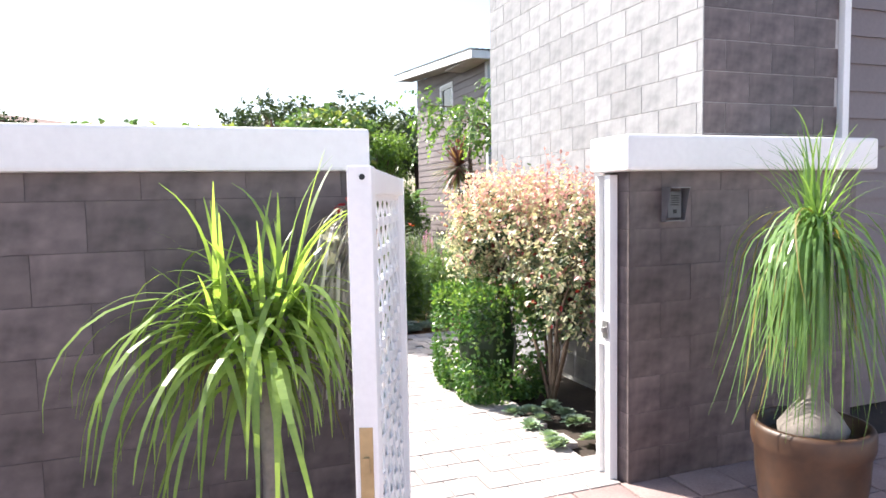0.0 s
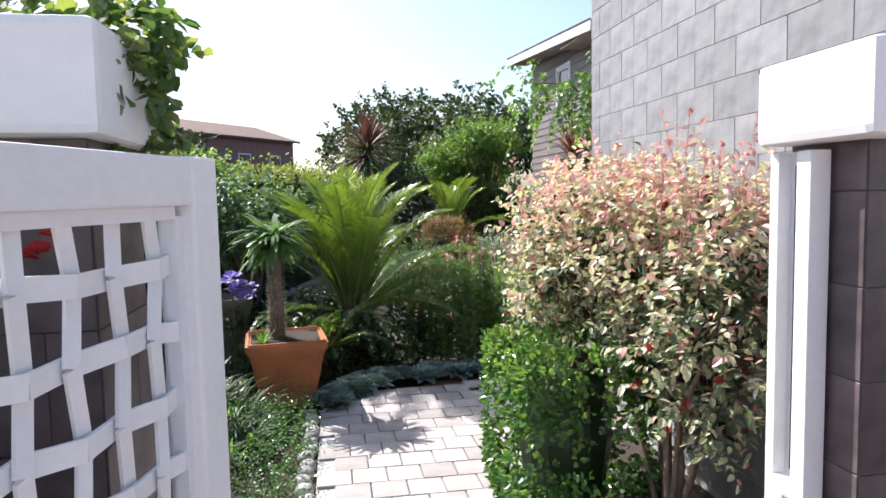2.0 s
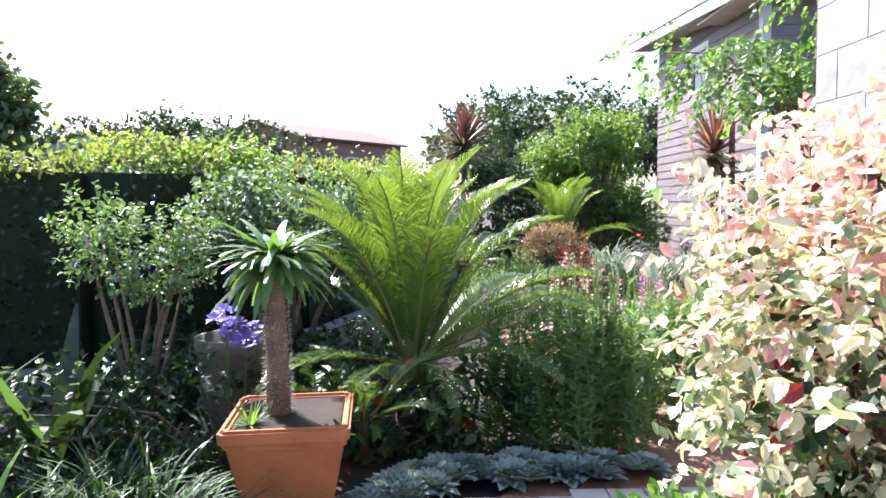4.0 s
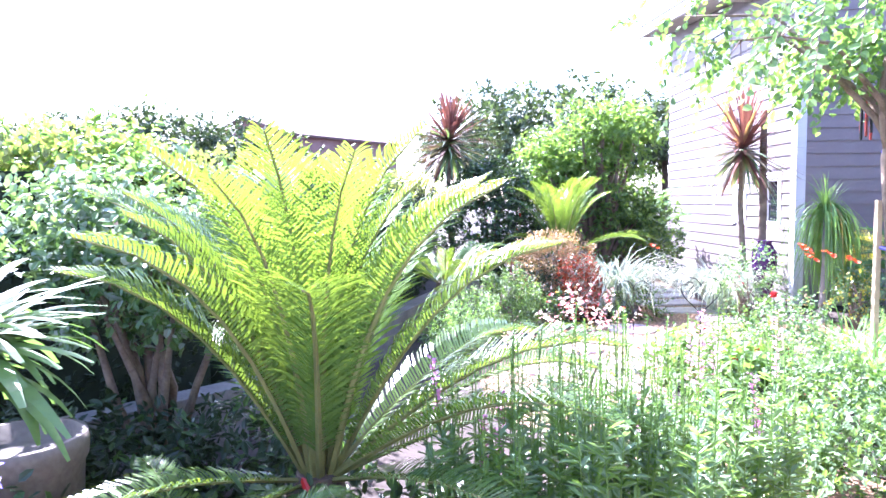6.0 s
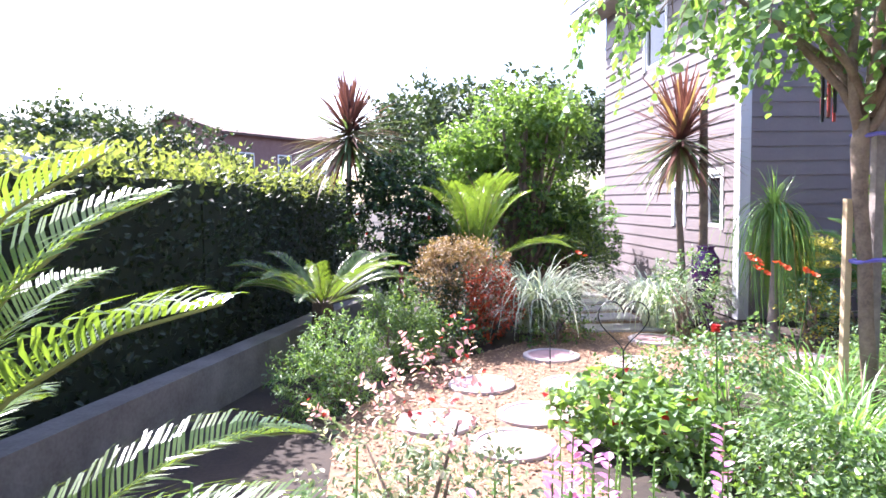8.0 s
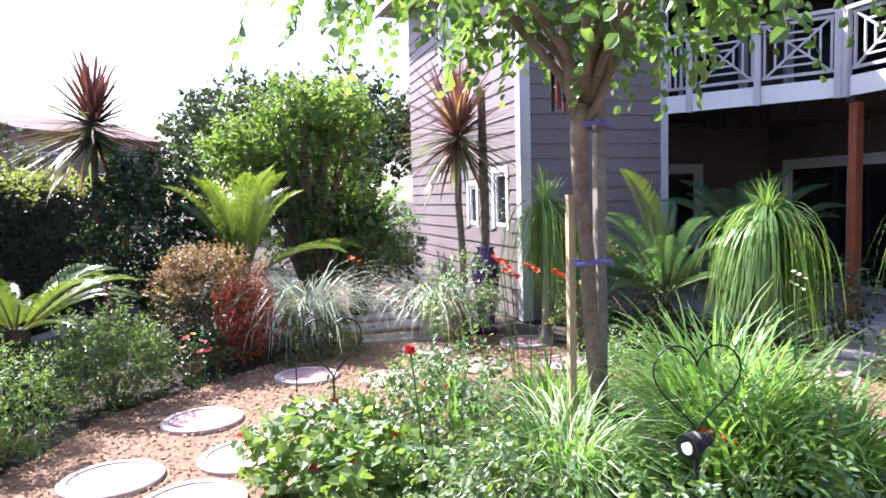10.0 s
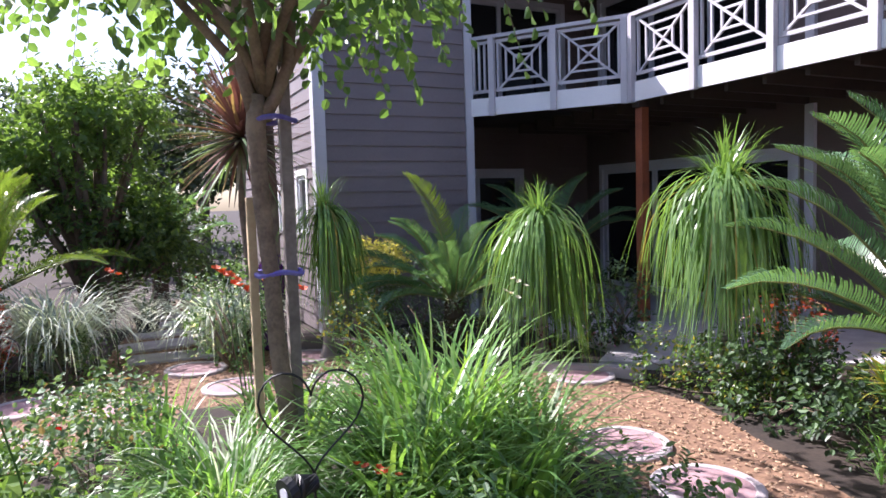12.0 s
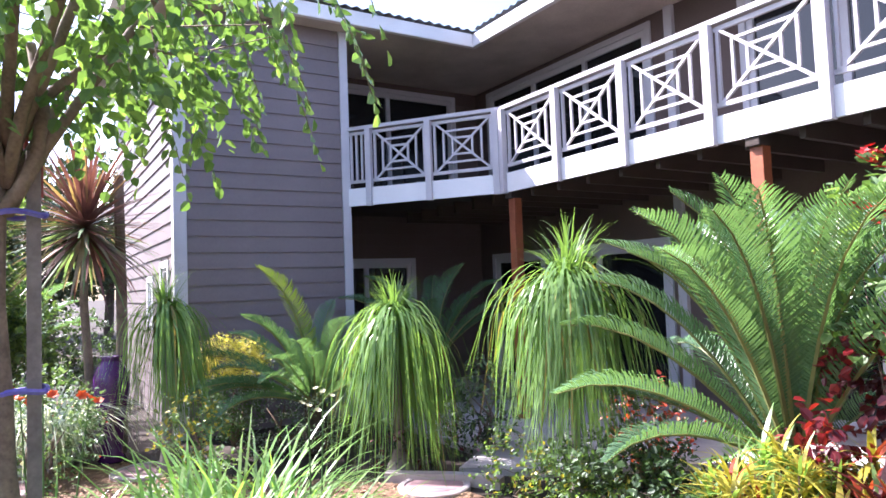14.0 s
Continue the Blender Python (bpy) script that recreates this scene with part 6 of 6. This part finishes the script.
# ---- garden ornaments ----
def wire_heart(x, y, z, size, az, label):
    ob = thing("wire_heart", x, y, 0.0, label, "garden ornament", "wire hearts")
    ob.rotation_euler = (0, 0, az)
    pts = []
    for i in range(41):
        t = 2 * math.pi * i / 40
        pts.append((size * 16 * math.sin(t) ** 3 / 34, 0, z + size * (13 * math.cos(t) - 5 * math.cos(2 * t) - 2 * math.cos(3 * t) - math.cos(4 * t) + 17) / 30))
    g = Geo()
    tube(g, pts, [0.0045] * 41, 5)
    part(ob, "heart", g.mesh("wire_heart_loop", [M_BLACK]))
    g = Geo()
    tube(g, [(0, 0, 0), (0, 0, z + 0.01)], [0.006, 0.006], 5)
    part(ob, "rod", g.mesh("wire_heart_rod", [M_BLACK]))


wire_heart(5.4, 10.05, 0.56, 0.4, radians(-15), "black wire heart on a garden rod")
wire_heart(4.04, 11.5, 0.58, 0.36, radians(-10), "black wire heart on a thin rod")
wire_heart(3.95, 13.3, 0.3, 0.4, radians(-10), "black wire arch heart by the path")
ob = thing("garden_spotlight", 5.32, 9.95, 0.0, "black solar garden spotlight on a spike", "lamp")
ob.rotation_euler = (0, 0, radians(-60))
g = Geo()
tube(g, [(0, 0, 0), (0, 0, 0.51)], [0.012, 0.01], 8)
part(ob, "spike", g.mesh("spotlight_spike", [M_BLACK]))
g = Geo()
tube(g, [(0.02, 0.06, 0.57), (0.0, 0.0, 0.57), (-0.005, -0.03, 0.565), (-0.012, -0.06, 0.56)], [0.03, 0.045, 0.055, 0.055], 16)
part(ob, "head", g.mesh("spotlight_head", [M_BLACK]))
g = Geo()
tube(g, [(-0.012, -0.061, 0.56), (-0.013, -0.064, 0.56)], [0.03, 0.028], 16)
part(ob, "lens", g.mesh("spotlight_lens", [M_GREY_PAINT]), label="pale round lens")

# ---- stepping discs ----
def disc_meshes():
    r = 0.29
    a, b = Geo(), Geo()
    lathe(a, [(r, -0.02), (r, 0.022), (r - 0.012, 0.03), (r - 0.05, 0.03), (r - 0.055, 0.024), (r - 0.055, -0.02)], 40)
    lathe(b, [(r - 0.056, -0.02), (r - 0.056, 0.022), (0.1, 0.026), (0.02, 0.026)], 40)
    return a.mesh("disc_rim", [M_DISC_RIM]), b.mesh("disc_face", [M_DISC])


RIM, FACE = disc_meshes()
first = None
for x, y in ((3.25, 11.38), (3.23, 12.83), (3.53, 11.98), (4.03, 12.74), (4.08, 13.82), (2.78, 11.88), (4.8, 13.45), (7.55, 10.85), (7.5, 10.15), (7.25, 9.3), (6.5, 14.37), (6.5, 13.35), (5.66, 13.6), (5.42, 14.45), (8.35, 12.3)):
    if first is None:
        first = thing("stepping_stone", x, y, 0.0, "round pink concrete stepping stone with pale rim", "stepping stone", "round stepping stones")
        part(first, "rim", RIM), part(first, "face", FACE)
    else:
        copy_thing(first, pose(x, y, rng.uniform(-0.004, 0.004), rng.normal(0, 0.6), rng.normal(0, 0.6), rng.uniform(0, 360)))
for x, y, w, d, rot in ((5.25, 15.95, 1.0, 0.5, 4), (5.3, 15.2, 0.95, 0.42, -5), (5.35, 16.7, 0.85, 0.4, 3), (5.45, 17.4, 0.8, 0.4, -4), (5.5, 18.1, 0.8, 0.4, 4)):
    ob = thing("flagstone", x, y, 0.0, "flat grey stone slab across the path", "flagstone", "path slabs")
    ob.rotation_euler = (0, 0, radians(rot))
    g = Geo()
    box(g, -w / 2, -d / 2, -0.03, w / 2, d / 2, 0.03, 0, 0.012)
    part(ob, "slab", g.mesh("flagstone_slab", [M_FLAG]))

# ---- balcony railing ----
def railing(name, a, b, posts, label):
    a, b = Vector((*a, 0)), Vector((*b, 0))
    ax = (b - a).normalized()
    ob = thing(name, a.x, a.y, 0.0, label, "railing")
    out = Vector((ax.y, -ax.x, 0))
    up = Vector((0, 0, 1))
    for u in posts:
        g = Geo()
        q = ax * u + out * 0.045
        beam(g, (q + up * 2.66)[:], (q + up * 3.66)[:], 0.075, 0.075, ax)
        part(ob, "post", g.mesh("rail_post", [M_RAIL]))
    g = Geo()
    L = (b - a).length
    beam(g, (up * 3.68)[:], (ax * L + up * 3.68)[:], 0.1, 0.045)
    part(ob, "handrail", g.mesh("handrail", [M_RAIL]))
    for u0, u1 in zip(posts, posts[1:]):
        g = Geo()
        z0, z1 = 2.99, 3.62
        u0, u1 = u0 + 0.04, u1 - 0.04

        def at(s, t):
            return (ax * (u0 + (u1 - u0) * s) + up * (z0 + (z1 - z0) * t))[:]
        bar = 0.028
        for s0, t0, s1, t1 in ((0, 0, 1, 0), (0, 1, 1, 1)):
            beam(g, at(s0, t0), at(s1, t1), bar, bar + 0.01)
        if u1 - u0 < 0.55:
            for s in np.linspace(0, 1, 5):
                beam(g, at(s, 0), at(s, 1), bar, bar, out)
        else:
            for s in (0.04, 0.96):
                beam(g, at(s, 0), at(s, 1), bar, bar, out)
            for p, q in (((0.04, 0), (0.96, 1)), ((0.04, 1), (0.96, 0))):
                beam(g, at(*p), at(*q), bar * 0.9, bar * 0.9, out)
            for i in (0.19, 0.34):
                for p, q in (((i, i), (1 - i, i)), ((1 - i, i), (1 - i, 1 - i)), ((1 - i, 1 - i), (i, 1 - i)), ((i, 1 - i), (i, i))):
                    beam(g, at(*p), at(*q), bar * 0.85, bar * 0.85, out)
        part(ob, "panel", g.mesh("rail_panel", [M_RAIL]))
    return ob


railing("balcony_railing", (9.1, 15.68), (10.4, 13.93), [0.03, 0.42, 1.25, 2.12], "white timber balcony railing with cross panels")
railing("balcony_railing", (10.41, 13.93), (10.43, 4.1), [0.06 + 0.94 * i for i in range(11)], "white timber balcony railing with cross panels")
first = None
for y in (13.85, 10.72, 7.3):
    if first is None:
        first = thing("porch_post", 10.5, y, 0.04, "red-brown timber post under the balcony", "post", "porch posts")
        g = Geo()
        box(g, -0.055, -0.055, 0, 0.055, 0.055, 2.62, 0, 0.006)
        part(first, "pole", g.mesh("porch_post_pole", [M_POST]))
        g = Geo()
        box(g, -0.1, -0.06, 2.56, 0.07, 0.06, 2.86, 0, 0.01)
        part(first, "bracket", g.mesh("porch_post_bracket", [M_DECK]))
    else:
        copy_thing(first, pose(10.5, y, 0.04))

# ---- boundary hedge and distance ----
hedge = thing("hedge", -2.0, 11.0, 0.0, "tall dark boundary hedge with sunlit top", "hedge")
g = Geo()
for (x0, y0), (x1, y1) in zip(BACK, BACK[1:]):
    L = math.hypot(x1 - x0, y1 - y0)
    ax = np.array((x1 - x0, y1 - y0)) / L
    nr = np.array((-ax[1], ax[0]))
    n = int(L * 1500)
    u, w, z = rng.uniform(0, L, n), rng.choice((-1, 1), n) * rng.uniform(0.24, 0.42, n), rng.uniform(0.0, 1.95, n)
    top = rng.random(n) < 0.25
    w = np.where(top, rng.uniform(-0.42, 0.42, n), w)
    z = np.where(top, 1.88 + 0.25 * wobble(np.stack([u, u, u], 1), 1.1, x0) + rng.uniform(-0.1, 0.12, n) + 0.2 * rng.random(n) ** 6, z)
    p = np.stack([x0 + ax[0] * u + nr[0] * w + 2.0, y0 + ax[1] * u + nr[1] * w - 11.0, z], 1)
    d = unit(np.stack([nr[0] * w, nr[1] * w, rng.uniform(-0.1, 0.7, n)], 1) + rng.normal(scale=0.4, size=(n, 3)))
    # top leaves take the paler material: sunlight painted into their colour, sides kept dark
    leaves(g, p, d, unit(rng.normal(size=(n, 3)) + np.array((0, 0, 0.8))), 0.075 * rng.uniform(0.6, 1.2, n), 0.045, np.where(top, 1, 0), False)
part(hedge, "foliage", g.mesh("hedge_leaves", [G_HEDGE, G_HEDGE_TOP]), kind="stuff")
# dark bars fill the hedge in place of the shade between its leaves
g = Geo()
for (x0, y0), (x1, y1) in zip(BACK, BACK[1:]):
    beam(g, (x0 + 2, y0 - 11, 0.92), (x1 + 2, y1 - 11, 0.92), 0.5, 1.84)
part(hedge, "core", g.mesh("hedge_shade_core", [G_HEDGE_SHADE]))
shrub("flowering_hedge_shrub", -0.6, 10.1, "bright yellow-green shrub rising over the hedge", [((0, 0, 1.93), (0.5, 0.38, 0.18)), ((0.25, -0.15, 1.72), (0.3, 0.3, 0.2)), ((-0.8, -0.2, 1.92), (0.45, 0.35, 0.18))], 460, 8, (0.065, 0.035), [G_BRIGHT, G_MID, G_HEDGE_TOP], (3, 2, 2), stem_r=0.03)


def far_tree(x, y, h, w, label, mat):
    ob = thing("far_tree", x, y, 0.0, label, "tree", "far trees")
    g = Geo()
    lobes = [((rng.normal(0, w * 0.35), rng.normal(0, w * 0.3), h * rng.uniform(0.5, 0.85)), (w * rng.uniform(0.3, 0.5), w * 0.4, h * rng.uniform(0.14, 0.24))) for i in range(9)]
    crown(g, lobes, 1500, 7, h * 0.045, h * 0.03, choose(4, 1), twig=h * 0.06, uneven=0.4, oval=False)
    part(ob, "foliage", g.mesh("far_tree_leaves", [mat, G_FAR2]), kind="stuff")
    g = Geo()
    tube(g, [(0, 0, 0), (0.1, 0, h * 0.3), (0, 0, h * 0.7)], [h * 0.03, h * 0.025, h * 0.01], 8)
    part(ob, "trunk", g.mesh("far_tree_trunk", [M_BARK_DARK]))


far_tree(-10.3, 20.5, 5.1, 2.2, "tall rounded green tree beyond the hedge", G_FAR2)
for x, y, h, w in ((-24, 45, 6.6, 7), (-16.5, 46, 7.6, 5.5), (-31, 47, 6.8, 8), (-10.5, 40, 5.8, 4.5), (-37, 48, 7.4, 9), (8.5, 40, 7.0, 7), (4.6, 42, 6.4, 5), (13, 40, 7.2, 7), (6.0, 27, 4.3, 3.0)):
    far_tree(x, y, h, w, "dark green tree beyond the garden", G_FAR)


def far_house(x, y, w, d, h, rise, az, wall_mat, roof_mat, label):
    ob = thing("house", x, y, 0.0, label, "house", "far houses")
    ob.rotation_euler = (0, 0, radians(az))
    g = Geo()
    v = [(-w / 2, 0, 0), (w / 2, 0, 0), (w / 2, d, 0), (-w / 2, d, 0), (-w / 2, 0, h), (w / 2, 0, h), (w / 2, d, h), (-w / 2, d, h), (0, 0, h + rise), (0, d, h + rise)]
    g.add(v, [(0, 1, 5, 8, 4), (1, 2, 6, 5), (2, 3, 7, 9, 6), (3, 0, 4, 7)])
    part(ob, "wall", g.mesh("house_wall", [wall_mat]))
    g = Geo()
    o = 0.5
    for s in (-1, 1):
        e = h - rise * o / (w / 2)
        v = [(s * (w / 2 + o), -o, e), (0, -o, h + rise + 0.05), (0, d + o, h + rise + 0.05), (s * (w / 2 + o), d + o, e)]
        v += [(a, b, c + 0.18) for a, b, c in v]
        g.add(v, [(0, 1, 2, 3), (7, 6, 5, 4), (0, 4, 5, 1), (1, 5, 6, 2), (2, 6, 7, 3), (3, 7, 4, 0)])
    part(ob, "roof", g.mesh("house_roof", [roof_mat]))
    for k in range(int(d // 4)):
        for z in (h * 0.25, h * 0.7):
            win = Geo()
            box(win, w / 2 + 0.02, 1.5 + k * 4, z - 0.7, w / 2 + 0.08, 3.0 + k * 4, z + 0.7)
            part(ob, "window", win.mesh("house_window", [M_WHITE_PAINT]))
            pane = Geo()
            box(pane, w / 2 + 0.081, 1.6 + k * 4, z - 0.6, w / 2 + 0.1, 2.9 + k * 4, z + 0.6)
            part(ob, "pane", pane.mesh("house_pane", [M_GLASS]))
    return ob


far_house(-14.1, 60.0, 10.0, 13.0, 6.9, 1.5, -35, M_BRICK_FAR, M_ROOF_FAR, "red-brick house with a tiled gable roof beyond the garden")
far_house(-9.0, 24.0, 3.6, 5.0, 2.9, 0.5, 10, M_WHITE, M_GREY_PAINT, "low white-gabled outbuilding beyond the hedge")


# ---- pieces of walls and paving, last ----
BLOCKS = {}


def block_mesh(w, h, mat):
    key = (round(w, 2), round(h, 3), mat.name)
    if key not in BLOCKS:
        g = Geo()
        c, d = (0.0006, 0.0025) if mat is M_SLATE else (0.0015, 0.0035)
        v = [(0, 0, 0), (w, 0, 0), (w, 0, h), (0, 0, h), (0, -d + c, 0), (w, -d + c, 0), (w, -d + c, h), (0, -d + c, h), (c, -d, c), (w - c, -d, c), (w - c, -d, h - c), (c, -d, h - c)]
        g.add(v, [(8, 9, 10, 11), (4, 5, 9, 8), (5, 6, 10, 9), (6, 7, 11, 10), (7, 4, 8, 11), (0, 1, 5, 4), (1, 2, 6, 5), (2, 3, 7, 6), (3, 0, 4, 7)])
        BLOCKS[key] = g.mesh("block", [mat])
    return BLOCKS[key]


def block_face(parent, a, b, z0, z1, mat, bw=0.4, bh=0.2, joint=0.004, shift=0.2):
    """Blocks in running bond on the face that runs from a to b, seen from its right side."""
    a, b = Vector((*a, 0)), Vector((*b, 0))
    L = (b - a).length
    rot = math.atan2((b - a).y, (b - a).x)
    row = 0
    z = z0
    while z < z1 - 0.03:
        h = min(bh, z1 - z)
        u = -shift if row % 2 == 0 else bw / 2 - shift
        while u < L - 0.02:
            u0, u1 = max(u, 0.0), min(u + bw, L)
            if u1 - u0 > 0.03:
                ob = new("block", block_mesh(u1 - u0 - joint, h - joint, mat))
                q = a.lerp(b, (u0 + joint / 2) / L)
                ob.matrix_world = Matrix.Translation((q.x, q.y, z + joint / 2)) @ Euler((rng.normal(0, 0.002), 0, rot)).to_matrix().to_4x4()
                ob.parent = parent
            u += bw
        z += bh
        row += 1


block_face(wall_left, (-3.2, 2.91), (0.68, 2.91), 0.0, 1.71, M_SLATE, joint=0.002)
block_face(wall_left, (0.68, 2.91), (0.68, 3.19), 0.0, 1.71, M_SLATE)
block_face(wall_right, (2.14, 2.97), (3.78, 2.97), 0.0, 1.71, M_SLATE, joint=0.002)
block_face(wall_right, (2.14, 3.2), (2.14, 2.97), 0.0, 1.71, M_SLATE, 0.23, shift=0.0)
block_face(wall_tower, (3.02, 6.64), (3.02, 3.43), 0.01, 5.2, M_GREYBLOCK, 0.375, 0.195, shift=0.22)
# face turned from the sun: its shade is put into the darker block colour
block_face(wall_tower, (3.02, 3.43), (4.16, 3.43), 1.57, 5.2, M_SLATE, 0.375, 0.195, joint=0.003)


def boards(parent, a, b, mat, z0=0.0, z1=4.85, h=0.19, holes=()):
    """Lapped boards on a wall face from a to b, seen from its right side."""
    a, b = Vector((*a, 0)), Vector((*b, 0))
    L = (b - a).length
    rot = math.atan2((b - a).y, (b - a).x)
    made = {}
    z = z0
    while z < z1:
        cuts = sorted([(x0, x1) for x0, x1, w0, w1 in holes if w0 - 0.1 < z + h / 2 < w1 + 0.1])
        spans, u = [], 0.0
        for x0, x1 in cuts:
            spans.append((u, x0 - 0.08))
            u = x1 + 0.08
        spans.append((u, L))
        for u0, u1 in spans:
            if u1 - u0 < 0.05:
                continue
            key = round(u1 - u0, 3)
            if key not in made:
                g = Geo()
                w = u1 - u0
                v = [(0, 0, 0), (w, 0, 0), (w, -0.024, 0), (0, -0.024, 0), (0, -0.005, h + 0.01), (w, -0.005, h + 0.01), (w, 0, h + 0.01), (0, 0, h + 0.01)]
                g.add(v, [(0, 1, 2, 3), (3, 2, 5, 4), (4, 5, 6, 7), (0, 3, 4, 7), (1, 6, 5, 2)])
                made[key] = g.mesh("board", [mat])
            ob = new("board", made[key])
            q = a.lerp(b, u0 / L)
            ob.matrix_world = Matrix.Translation((q.x, q.y, z)) @ Euler((0, 0, rot)).to_matrix().to_4x4()
            ob.parent = parent
        z += h


boards(wall_h_front, (7.13, 15.6), (9.05, 15.6), M_SIDING)
boards(wall_h_side, (7.03, 21.3), (7.03, 15.72), M_SIDING, holes=[(4.73, 5.18, 1.2, 1.95), (3.62, 3.98, 1.2, 1.8), (2.3, 3.2, 3.9, 4.8)])
boards(wall_side, (4.24, 3.5), (9.0, 3.5), M_SIDING)
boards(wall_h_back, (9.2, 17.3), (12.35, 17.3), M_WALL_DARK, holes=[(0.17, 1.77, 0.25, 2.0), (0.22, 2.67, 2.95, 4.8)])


def paving(name, label, x0, x1, y0, y1, size, mat, keep, joint=0.008, bond=True):
    base = Geo()
    box(base, x0, y0, -0.06, x1, y1, 0.0)
    parent = structure(name, base, [M_MORTAR], label)
    g = Geo()
    box(g, joint / 2, joint / 2, -0.02, size - joint / 2, size - joint / 2, 0.016, 0, 0.004)
    me = g.mesh("paver", [mat])
    k = 0
    y = y0
    while y < y1 - 0.01:
        x = x0 - (size / 2 if bond and k % 2 else 0)
        while x < x1 - 0.01:
            if x >= x0 - 0.01 and keep(x + size / 2, y + size / 2):
                ob = new("paver", me)
                ob.matrix_world = pose(x, y, rng.uniform(-0.002, 0.002), rng.normal(0, 0.25), rng.normal(0, 0.25), 0)
                ob.parent = parent
            x += size
        y += size
        k += 1


paving("pavement_path", "pale block-paved entrance path", 0.92, 2.1, 3.0, 7.2, 0.2, M_PAVER, lambda x, y: True)
paving("pavement_path_bend", "pale block-paved bend of the path", 2.1, 3.0, 5.9, 7.2, 0.2, M_PAVER, lambda x, y: True)
paving("pavement_court", "reddish slab paving of the front court", -0.9, 4.2, 0.3, 2.9, 0.3, M_FRONT, lambda x, y: True, 0.01, False)
slab_poly("pavement_court_rest", [(-7, -6), (9, -6), (9, 2.9), (-7, 2.9)], -0.1, -0.008, M_FRONT, "paved front court")
